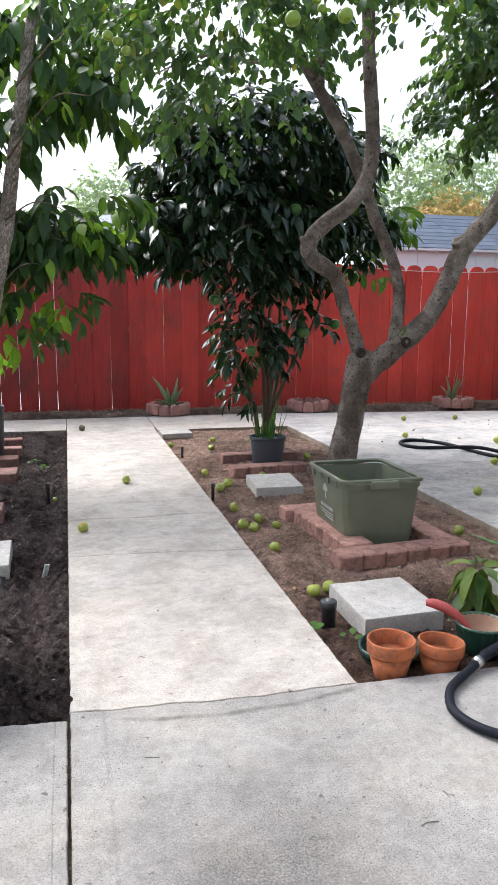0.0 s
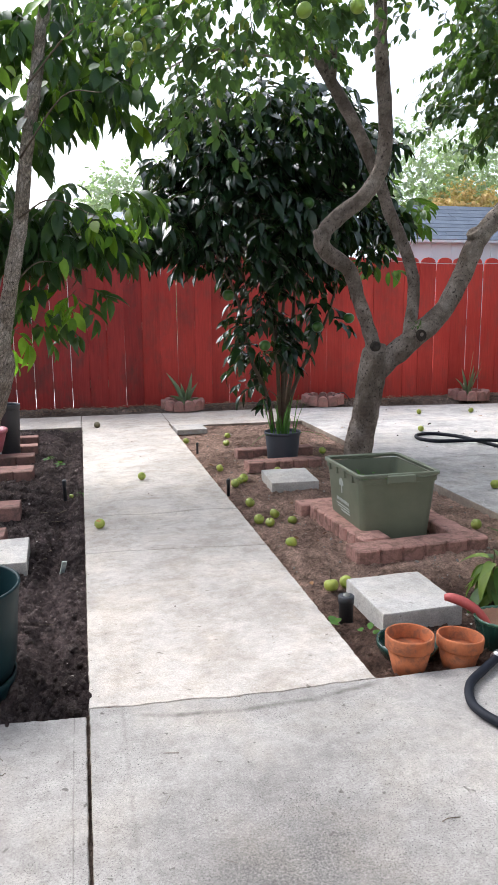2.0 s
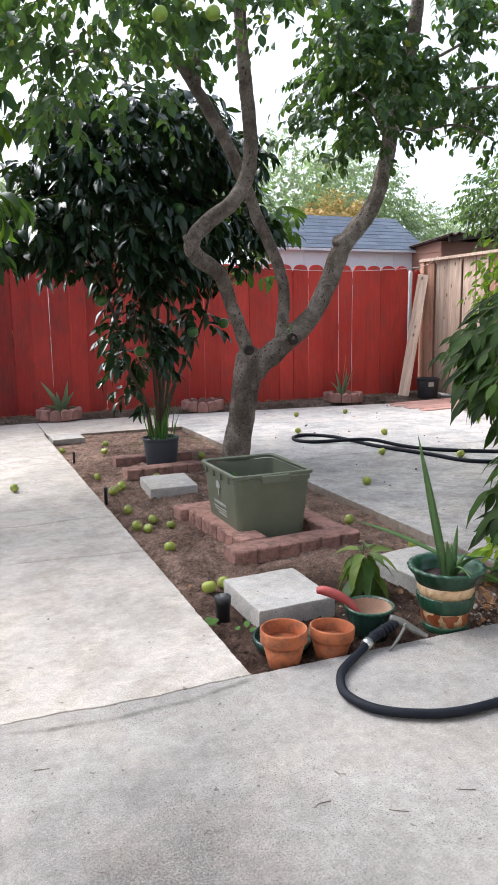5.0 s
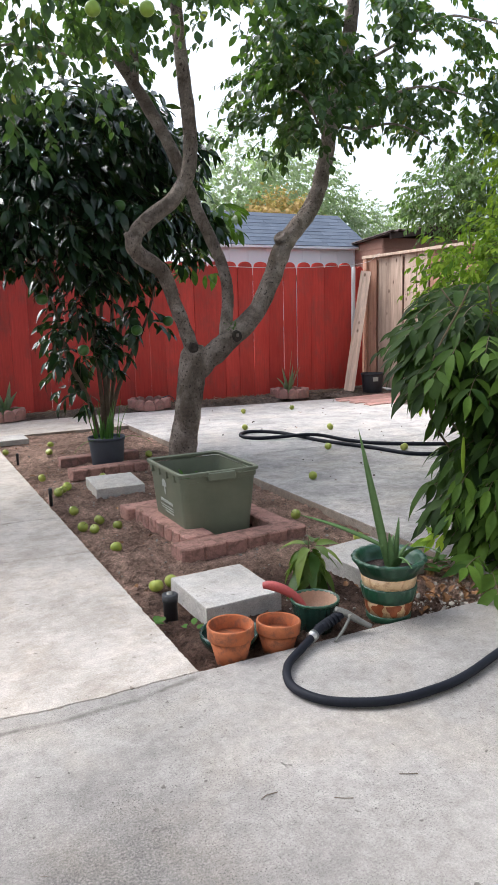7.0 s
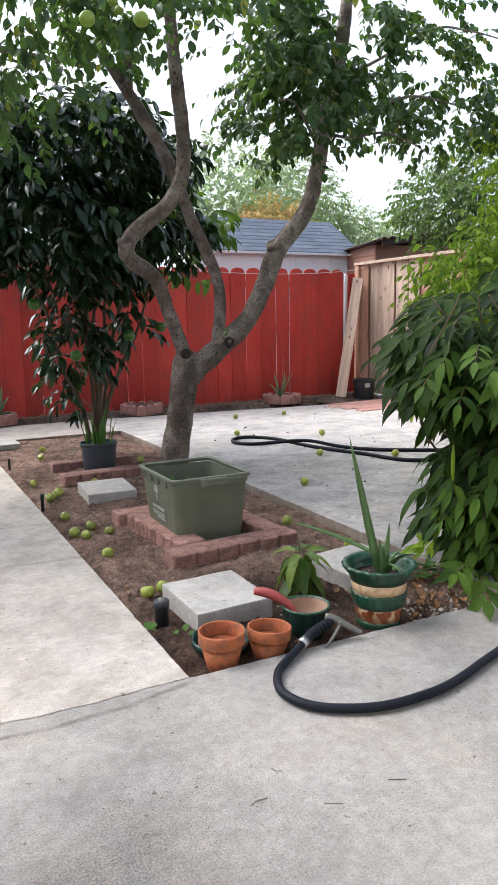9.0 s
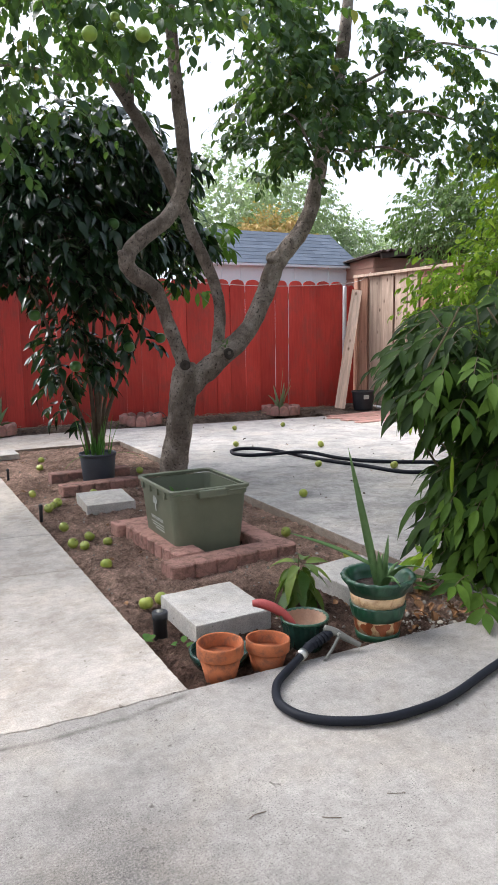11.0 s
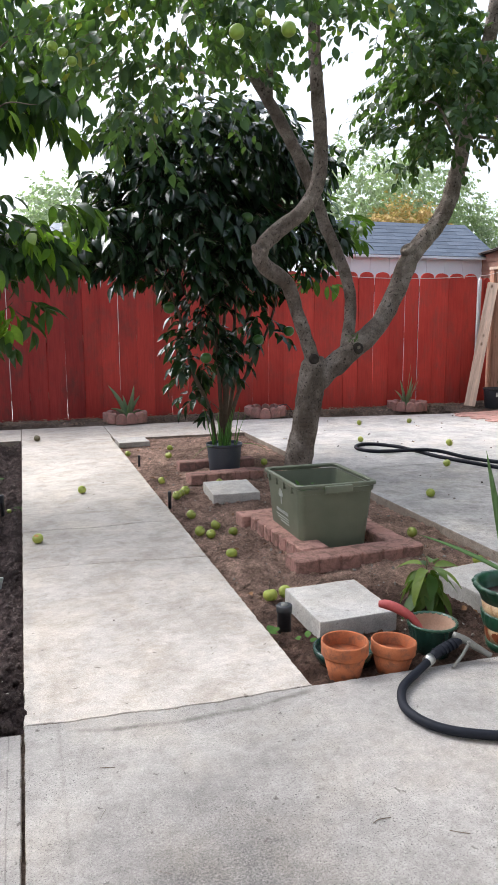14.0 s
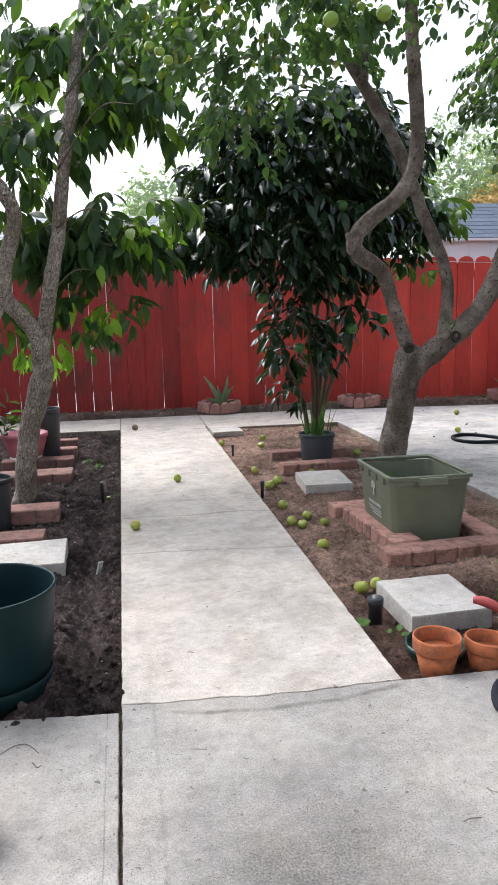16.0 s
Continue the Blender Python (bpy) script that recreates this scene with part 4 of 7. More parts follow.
def twig_mesh(name, twigs, material, parent, seg=3):
    vs, fs = [], []
    for pts in twigs:
        o = len(vs)
        for (x, y, z, r) in pts:
            for k in range(seg):
                a = 2 * math.pi * k / seg
                vs.append((x + r * math.cos(a), y + r * math.sin(a), z + 0.5 * r * math.sin(a)))
        for i in range(len(pts) - 1):
            for k in range(seg):
                fs.append((o + i * seg + k, o + i * seg + (k + 1) % seg, o + (i + 1) * seg + (k + 1) % seg, o + (i + 1) * seg + k))
    me = bpy.data.meshes.new(name)
    me.from_pydata(vs, [], fs)
    me.materials.append(material)
    ob = new(name, me)
    ob.parent = parent
    return tagged(ob, kind="stuff")


def round_fruit(name, material, r, dimple=0.25, seg=16):
    """An apple: rounded, hollowed at the top and foot."""
    bm = bmesh.new()
    prof = []
    for i in range(11):
        a = math.pi * i / 10
        rr = math.sin(a) ** 0.9
        z = -math.cos(a)
        prof.append((r * rr * (1.0 + 0.05 * z), r * (0.92 * z - (dimple * max(0, abs(z) - 0.75) * 2.2 * (1 if z > 0 else -1)))))
    prof[0] = (0.0, prof[0][1] + dimple * r * 0.2)
    prof[-1] = (0.0, prof[-1][1] - dimple * r * 0.3)
    lathe(bm, prof, seg)
    bmesh.ops.remove_doubles(bm, verts=bm.verts, dist=0.0002)
    return mesh_of(name, bm, material, True)


# Ellipsoids set from sight lines, to fit the sky gaps the camera sees
OPEN_SKY = [((3.44, 4.75, 2.32), (0.26, 1.2, 0.26)), ((0.25, 4.8, 2.20), (0.24, 1.2, 0.24)), ((1.02, 4.35, 2.42), (0.14, 0.9, 0.14)), ((2.12, 4.65, 2.6), (0.19, 1.0, 0.32)), ((3.48, 4.75, 2.10), (0.45, 1.2, 0.28)), ((2.35, 4.7, 2.93), (0.18, 0.8, 0.18)), ((1.60, 3.9, 2.38), (0.20, 0.8, 0.36)), ((1.82, 4.5, 2.85), (0.17, 0.6, 0.36)), ((1.36, 4.1, 2.38), (0.15, 1.0, 0.34)), ((1.62, 4.7, 2.55), (0.18, 0.7, 0.3))]


def open_sky(p):
    """Hollows of the crowns where no twig grows, placed to fit the camera's view."""
    return any(((p.x - c[0]) / r[0]) ** 2 + ((p.y - c[1]) / r[1]) ** 2 + ((p.z - c[2]) / r[2]) ** 2 < 1 for c, r in OPEN_SKY)


BIG = [(0.914, 3.1, 2.293), (1.128, 3.1, 2.325)]


def by_fruit(p):
    """The space on the camera's side of the two large apples, kept clear for the view."""
    return p.y < 3.3 and min((p.x - c[0]) ** 2 + (p.z - c[2]) ** 2 for c in BIG) < 0.006


def clear_limb(p):
    """The hollows that keep the bare limbs open to the camera's view."""
    return any(((p.x - c[0]) / r[0]) ** 2 + ((p.y - c[1]) / r[1]) ** 2 + ((p.z - c[2]) / r[2]) ** 2 < 1 for c, r in OPEN_SKY[-4:])


def make_apple_tree():
    rng = np.random.default_rng(11)
    tree = thing("apple_tree", "old apple tree with grey forked trunk and green fruit", "tree")
    limb("trunk", [(1.958, 5.1, -0.07, 0.128), (1.962, 5.1, 0.03, 0.112), (1.97, 5.1, 0.176, 0.1035), (2.0, 5.1, 0.346, 0.099), (2.035, 5.1, 0.549, 0.097), (2.065, 5.1, 0.736, 0.1001), (2.085, 5.1, 0.872, 0.095), (2.10, 5.1, 0.955, 0.060)], M_BARK, tree, 32, 0.07, steps=10)
    limb("limb", [(2.082, 5.092, 0.80, 0.060), (2.070, 5.09, 0.919, 0.054), (2.014, 5.08, 1.076, 0.050), (1.956, 5.07, 1.216, 0.048), (1.90, 5.05, 1.361, 0.049), (1.836, 5.03, 1.475, 0.053), (1.711, 5.01, 1.547, 0.055), (1.635, 4.98, 1.621, 0.056), (1.645, 4.96, 1.703, 0.054), (1.736, 4.93, 1.797, 0.053), (1.857, 4.90, 1.889, 0.052), (1.959, 4.88, 2.011, 0.051), (2.004, 4.86, 2.129, 0.049),
                  (2.015, 4.85, 2.277, 0.047), (2.003, 4.84, 2.467, 0.045), (1.963, 4.80, 2.659, 0.043), (1.926, 4.76, 2.876, 0.041), (1.888, 4.70, 3.109, 0.036), (1.85, 4.62, 3.35, 0.028)], M_BARK, tree, 26, 0.12, steps=8)
    limb("limb", [(2.093, 5.1, 0.736, 0.0721), (2.187, 5.1, 0.838, 0.0848), (2.39, 5.1, 0.99, 0.0770), (2.602, 5.1, 1.177, 0.0720), (2.755, 5.1, 1.448, 0.0690), (2.857, 5.1, 1.677, 0.070), (3.052, 5.1, 1.89, 0.0640), (3.162, 5.1, 2.085, 0.060),
                  (3.222, 5.083, 2.339, 0.060), (3.273, 5.058, 2.661, 0.058), (3.34, 5.024, 2.984, 0.0550), (3.366, 4.956, 3.272, 0.0490), (3.383, 4.913, 3.654, 0.0382)], M_BARK, tree, 26, 0.13, steps=9)
    limb("limb", [(2.345, 5.115, 0.99, 0.040), (2.352, 5.12, 1.066, 0.046), (2.396, 5.16, 1.211, 0.045), (2.411, 5.20, 1.399, 0.044), (2.375, 5.23, 1.566, 0.0435), (2.299, 5.25, 1.75, 0.0435), (2.236, 5.27, 1.891, 0.0435), (2.175, 5.29, 2.07, 0.044), (2.107, 5.30, 2.224, 0.045), (2.031, 5.31, 2.386, 0.0455), (1.933, 5.31, 2.545, 0.045), (1.826, 5.30, 2.702, 0.043), (1.721, 5.30, 2.842, 0.038), (1.60, 5.295, 3.0, 0.030)], M_BARK, tree, 22, 0.11, steps=8)
    limb("limb", [(1.80, 5.295, 2.72, 0.036), (1.79, 5.253, 2.86, 0.034), (1.78, 5.21, 3.145, 0.0297)], M_BARK, tree, 12)
    for p, d, r in (((2.798, 5.066, 1.728), (-0.75, -0.3, 0.8), 0.045), ((1.702, 4.885, 1.80), (-0.1, -1, 0.2), 0.03), ((1.60, 4.922, 1.650), (-0.9, -0.5, -0.1), 0.022),
                    ((2.405, 5.025, 1.007), (0.1, -1, 0.2), 0.045), ((2.055, 5.018, 0.935), (-0.1, -1, 0.3), 0.038), ((2.67, 5.041, 1.304), (-0.4, -1, 0.2), 0.03), ((2.017, 5.007, 0.643), (0, -1, 0), 0.02)):
        knot(tree, M_WOUND if p[2] < 1.1 and r > 0.035 else M_BARK, p, d, r * (0.8 if p[2] < 1.1 else 1))
    limb("stub", [(1.66, 4.955, 1.655, 0.045), (1.60, 4.94, 1.675, 0.032), (1.565, 4.93, 1.70, 0.016)], M_BARK, tree, 14, 0.2)
    # thin boughs that carry the crown
    boughs = [((1.90, 4.701, 3.052), (1.203, 3.683, 3.103), (0.524, 3.344, 2.721)), ((1.80, 4.616, 3.264), (0.863, 4.108, 3.145), (0.1, 3.938, 2.721)), ((1.93, 4.765, 2.84), (1.50, 3.768, 2.89), (1.033, 3.005, 2.509)),
              ((3.273, 5.058, 2.661), (3.832, 4.786, 2.806), (4.596, 4.616, 2.678)), ((3.239, 5.083, 2.382), (2.814, 4.701, 2.594), (2.475, 4.362, 2.509)), ((3.34, 5.024, 2.975), (3.748, 4.447, 3.145), (4.087, 4.023, 2.975)),
              ((3.273, 5.041, 2.551), (3.663, 4.871, 2.551), (4.002, 4.701, 2.382)), ((1.669, 5.295, 2.89), (1.033, 5.295, 2.89), (0.439, 5.125, 2.551))]
    for a, b, c in boughs:
        limb("bough", [(*a, 0.014), ((a[0] * 2 + b[0]) / 3 + 0.03, (a[1] * 2 + b[1]) / 3, (a[2] * 2 + b[2]) / 3 - 0.03, 0.012), (*b, 0.010), ((b[0] + c[0]) / 2 - 0.02, (b[1] + c[1]) / 2, (b[2] + c[2]) / 2 + 0.03, 0.006), (*c, 0.003)], M_BARK, tree, 8, 0.15)
    leaves, twigs = [], []
    blobs = [(((0.85, 3.75, 2.74), (0.80, 0.65, 0.36)), 330), (((1.75, 4.3, 3.0), (0.9, 0.6, 0.28)), 150), (((3.40, 4.75, 3.02), (0.95, 0.6, 0.52)), 560), (((4.15, 4.75, 2.80), (0.50, 0.45, 0.40)), 170),
             (((2.75, 4.65, 2.62), (0.48, 0.4, 0.38)), 200), (((2.3, 4.5, 3.05), (0.5, 0.4, 0.30)), 150), (((1.0, 5.3, 2.90), (1.0, 0.6, 0.42)), 270), (((0.62, 3.7, 2.28), (0.36, 0.25, 0.28)), 60), (((2.42, 4.6, 2.25), (0.3, 0.25, 0.18)), 24)]
    for blob, n in blobs:
        for i in range(n):
            p, d = in_blob(rng, blob)
            if (open_sky(p) and rng.random() > 0.16) or noise.noise(p * 2.6) < -0.06:
                continue
            spray(rng, p, Vector((d.x, d.y, 0.1 * d.z + rng.uniform(-0.3, 0.2))), rng.uniform(0.16, 0.30), int(rng.integers(9, 15)), leaves, twigs, 0.7, 0.5, (0.65, 1.25), 0.003)
    leaves = [m for m in leaves if (not open_sky(m.translation) or rng.random() < (0.30 if clear_limb(m.translation) else 0.25)) and not by_fruit(m.translation)]
    twigs = [w for w in twigs if not clear_limb(Vector(w[len(w) // 2][:3]))]
    shoots = [aim(Vector((2.36 + rng.uniform(-0.05, 0.04), 5.02, 1.06 + rng.uniform(-0.02, 0.03))), Vector((rng.uniform(-0.8, 0.6), -0.5, rng.uniform(0.1, 1))), Vector((0, 0, 1)), rng.uniform(0.6, 1.2)) for k in range(14)]
    joined("sprout", leaf_kinds(0.055, 0.014, 4), shoots, M_LEAF_G, tree, label="pale green shoots in the fork")
    joined("crown", leaf_kinds(0.062, 0.040, 4), leaves, M_LEAF, tree, label="soft green oval leaves")
    twig_mesh("twig_work", twigs, M_TWIG, tree)
    fruit = round_fruit("apple", M_APPLE_T, 0.038)
    spots = BIG + [(0.277, 3.4, 2.257), (0.312, 3.42, 2.232), (0.236, 3.38, 2.268)]
    for i in range(18):
        p, d = in_blob(rng, blobs[int(rng.integers(0, 7))][0])
        if not open_sky(p):
            spots.append(tuple(p))
    for i, p in enumerate(spots):
        piece("apple", fruit, tree, pose(*p, rng.uniform(-20, 20), rng.uniform(-20, 20), 0) @ Matrix.Diagonal((*(3 * [0.80 if i < 2 else 0.56]), 1)))


def make_citrus():
    rng = np.random.default_rng(21)
    tree = thing("citrus_tree", "dense dark glossy citrus tree with green fruit", "tree")
    stems = [((1.80, 6.75, -0.1), (1.82, 6.72, 0.3), (1.78, 6.7, 0.96), (1.72, 6.7, 1.5), (1.5, 6.7, 2.3)), ((1.83, 6.75, -0.1), (1.86, 6.72, 0.35), (1.84, 6.7, 0.9), (1.88, 6.7, 1.5), (2.0, 6.7, 2.3)),
             ((1.84, 6.72, -0.1), (1.92, 6.66, 0.4), (2.07, 6.62, 0.78), (2.25, 6.6, 1.15), (2.38, 6.6, 1.6)), ((1.79, 6.74, -0.1), (1.70, 6.7, 0.4), (1.52, 6.65, 0.8), (1.4, 6.6, 1.3), (1.1, 6.6, 1.9)), ((1.82, 6.78, -0.1), (1.9, 6.8, 0.5), (1.98, 6.82, 1.1), (2.02, 6.8, 1.6), (2.2, 6.8, 2.2)), ((1.85, 6.8, -0.1), (1.98, 6.85, 0.6), (2.15, 6.85, 1.3), (2.5, 6.8, 1.8), (2.95, 6.9, 2.2))]
    for s in stems:
        limb("stem", [(*p, r) for p, r in zip(s, (0.024, 0.021, 0.017, 0.013, 0.007))], M_TWIG, tree, 10, 0.1)
    leaves, twigs, young = [], [], []
    blobs = [(((1.46, 6.6, 2.1), (0.86, 0.72, 0.60)), 600), (((1.64, 6.60, 1.08), (0.17, 0.22, 0.40)), 80), (((1.70, 6.62, 0.60), (0.10, 0.14, 0.2)), 18), (((2.16, 6.62, 1.15), (0.08, 0.16, 0.18)), 14), (((1.98, 6.65, 1.6), (0.30, 0.25, 0.2)), 50), (((2.1, 6.8, 2.3), (0.55, 0.6, 0.5)), 200), (((0.80, 6.4, 1.92), (0.34, 0.5, 0.2)), 70), (((2.62, 6.75, 2.02), (0.28, 0.25, 0.30)), 75), (((2.40, 6.7, 2.72), (0.34, 0.4, 0.30)), 80)]
    blobs.append((((1.65, 6.45, 2.68), (0.8, 0.6, 0.42)), 430))
    for blob, n in blobs:
        for i in range(n):
            p, d = in_blob(rng, blob)
            if noise.noise(p * 2.4 + Vector((5, 0, 0))) < -0.2:
                continue
            spray(rng, p, Vector((d.x, d.y - 0.2, rng.uniform(-0.4, 0.3))), rng.uniform(0.16, 0.3), int(rng.integers(5, 9)), leaves, twigs, 0.7, 0.5, (0.7, 1.2), 0.004)
    for blob in [((2.95, 6.95, 2.08), (0.24, 0.3, 0.36))] * 26 + [((2.9, 6.9, 1.62), (0.12, 0.1, 0.10))] * 5 + [((0.55, 6.3, 1.88), (0.16, 0.3, 0.10))] * 8:
        p, d = in_blob(rng, blob)
        spray(rng, p, Vector((d.x, d.y, rng.uniform(-0.1, 0.6))), rng.uniform(0.14, 0.24), 5, young, twigs, 0.6, 0.6, (0.7, 1.2), 0.004)
    joined("crown", leaf_kinds(0.14, 0.058, 6, 0.45, 1.1), leaves, M_LEAF_C, tree, label="dark glossy hanging leaves")
    joined("young_growth", leaf_kinds(0.16, 0.066, 5), young, M_LEAF_Y, tree, label="bright green young leaves")
    twig_mesh("twig_work", twigs, M_TWIG, tree)
    fruit = round_fruit("citrus_fruit", M_ORANGE_G, 0.05, 0.05)
    for p in ((1.23, 6.0, 2.38), (1.83, 5.9, 2.02), (1.25, 6.25, 1.32), (2.36, 6.35, 1.12), (2.02, 6.2, 1.05), (1.55, 6.2, 0.9)):
        piece("citrus_fruit", fruit, tree, pose(*p, 12, -8, 0))


def leaf_meshes(kinds, material):
    out = []
    for vs, fs in kinds:
        me = bpy.data.meshes.new("leaf")
        me.from_pydata(vs.tolist(), [], fs)
        me.polygons.foreach_set("use_smooth", np.ones(len(fs), dtype=bool))
        me.materials.append(material)
        out.append(me)
    return out


def make_persimmon():
    rng = np.random.default_rng(31)
    tree = thing("persimmon_tree", "forked tree with rough bark and large drooping leaves", "tree")
    limb("trunk", [(-0.66, 5.07, -0.12, 0.11), (-0.635, 5.07, 0.0, 0.078), (-0.615, 5.07, 0.15, 0.068), (-0.575, 5.07, 0.42, 0.066), (-0.50, 5.07, 0.68, 0.068), (-0.455, 5.07, 0.84, 0.07), (-0.46, 5.07, 1.0, 0.05)], M_BARK_L, tree, 30, 0.2, steps=10)
    limb("limb", [(-0.455, 5.07, 0.82, 0.052), (-0.445, 5.06, 1.0, 0.051), (-0.405, 5.05, 1.21, 0.048), (-0.355, 5.05, 1.46, 0.046), (-0.30, 5.05, 1.70, 0.044), (-0.24, 5.05, 2.11, 0.041), (-0.165, 5.05, 2.508, 0.038), (-0.10, 5.05, 2.87, 0.035), (0.0, 5.05, 3.3, 0.022)], M_BARK_L, tree, 22, 0.12, steps=9)
    limb("limb", [(-0.46, 5.05, 0.92, 0.050), (-0.47, 5.0, 1.09, 0.052), (-0.54, 4.97, 1.20, 0.052), (-0.625, 4.95, 1.31, 0.051), (-0.645, 4.95, 1.42, 0.050), (-0.62, 4.95, 1.54, 0.048), (-0.565, 4.93, 1.69, 0.046), (-0.54, 4.92, 1.83, 0.045), (-0.60, 4.9, 1.96, 0.044), (-0.72, 4.85, 2.15, 0.042), (-0.9, 4.7, 2.8, 0.03)], M_BARK_L, tree, 22, 0.12, steps=9)
    limb("limb", [(-0.64, 4.95, 1.3, 0.03), (-0.75, 4.9, 1.15, 0.028), (-0.85, 4.85, 1.2, 0.02)], M_BARK_L, tree, 10, 0.12)
    for pts in (((-0.3, 5.0, 1.75), (-0.1, 4.9, 1.85), (0.15, 4.8, 1.75)), ((-0.27, 5.0, 2.1), (0.0, 4.6, 2.35), (0.2, 4.3, 2.3)), ((-0.4, 5.05, 1.3), (-0.2, 5.1, 1.5), (0.1, 5.2, 1.45)), ((-0.2, 4.95, 2.5), (0.1, 4.7, 2.75), (0.35, 4.4, 2.65)), ((-0.65, 4.9, 1.9), (-0.6, 4.4, 2.15), (-0.3, 4.0, 2.15))):
        limb("bough", [(*p, r) for p, r in zip(pts, (0.006, 0.004, 0.002))], M_TWIG, tree, 8, 0.08)
    leaves, twigs = [], []
    blobs = [(((-0.12, 5.6, 1.77), (0.40, 0.22, 0.15)), 150), (((0.20, 5.55, 2.02), (0.20, 0.12, 0.03)), 9), (((-0.08, 5.5, 2.98), (0.44, 0.3, 0.40)), 95), (((0.24, 5.4, 2.66), (0.12, 0.15, 0.13)), 24), (((-0.40, 5.4, 2.3), (0.20, 0.2, 0.28)), 20),
             (((0.0, 5.5, 1.32), (0.26, 0.12, 0.14)), 5), (((-0.32, 5.4, 1.2), (0.12, 0.12, 0.16)), 6), (((-0.78, 5.3, 2.2), (0.25, 0.35, 0.5)), 40), (((-0.95, 4.4, 2.35), (0.2, 0.4, 0.4)), 20), (((-0.95, 5.4, 1.3), (0.2, 0.3, 0.35)), 16), (((-0.02, 4.75, 2.35), (0.10, 0.05, 0.10)), 2)]
    rim = []
    for blob, n in blobs:
        for i in range(n):
            p, d = in_blob(rng, blob)
            if open_sky(p):
                continue
            spray(rng, p, Vector((d.x, d.y - 0.2, rng.uniform(-0.3, 0.2))), rng.uniform(0.2, 0.35), int(rng.integers(4, 7)), leaves, twigs, 0.7, 1.1, (0.75, 1.25), 0.004)
    # fringe leaves that get the painted backlit tint
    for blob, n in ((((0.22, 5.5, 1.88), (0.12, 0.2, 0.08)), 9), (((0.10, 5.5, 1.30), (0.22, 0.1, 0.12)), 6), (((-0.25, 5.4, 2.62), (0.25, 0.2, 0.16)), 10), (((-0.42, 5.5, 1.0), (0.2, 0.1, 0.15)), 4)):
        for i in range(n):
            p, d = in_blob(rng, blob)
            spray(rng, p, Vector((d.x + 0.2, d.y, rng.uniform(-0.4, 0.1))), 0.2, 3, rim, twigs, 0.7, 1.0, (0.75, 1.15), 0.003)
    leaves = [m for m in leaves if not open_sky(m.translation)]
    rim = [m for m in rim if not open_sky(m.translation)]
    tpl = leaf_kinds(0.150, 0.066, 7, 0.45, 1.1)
    joined("backlit_tint_leaves", tpl, rim, M_LEAF_P_LIT, tree, label="leaves tinted bright yellow-green to look backlit")
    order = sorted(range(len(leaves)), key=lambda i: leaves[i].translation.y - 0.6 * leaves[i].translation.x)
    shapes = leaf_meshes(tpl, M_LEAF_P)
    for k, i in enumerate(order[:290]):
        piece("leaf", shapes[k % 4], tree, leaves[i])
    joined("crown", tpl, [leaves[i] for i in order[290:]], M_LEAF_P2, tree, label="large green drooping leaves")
    twig_mesh("twig_work", twigs, M_TWIG, tree)


def compound(rng, start, d, length, pairs, leaves, twigs, size, droop=0.6):
    """A compound leaf: a stalk with paired leaflets and one at the tip."""
    p, d = Vector(start), Vector(d).normalized()
    pts = [(*p, 0.003)]
    for i in range(pairs * 2 + 1):
        d = (d + Vector((0, 0, -droop / (pairs * 2 + 1)))).normalized()
        p = p + d * (length / (pairs * 2 + 1))
        pts.append((*p, 0.002))
        side = d.cross(Vector((0, 0, 1)))
        side = side.normalized() if side.length > 0.05 else Vector((1, 0, 0))
        if i % 2 == 1:
            for s in (-1, 1):
                out = (d * 0.9 + side * s * 0.85 + Vector((0, 0, -rng.uniform(0.0, 0.45)))).normalized()
                leaves.append(aim(p, out, Vector((-0.1, -0.45, 1)) + rnd_dir(rng) * 0.3, size * rng.uniform(0.8, 1.1)))
    leaves.append(aim(p, d, Vector((0, 0, 1)) + rnd_dir(rng) * 0.2, size * rng.uniform(0.9, 1.2)))
    twigs.append(pts)


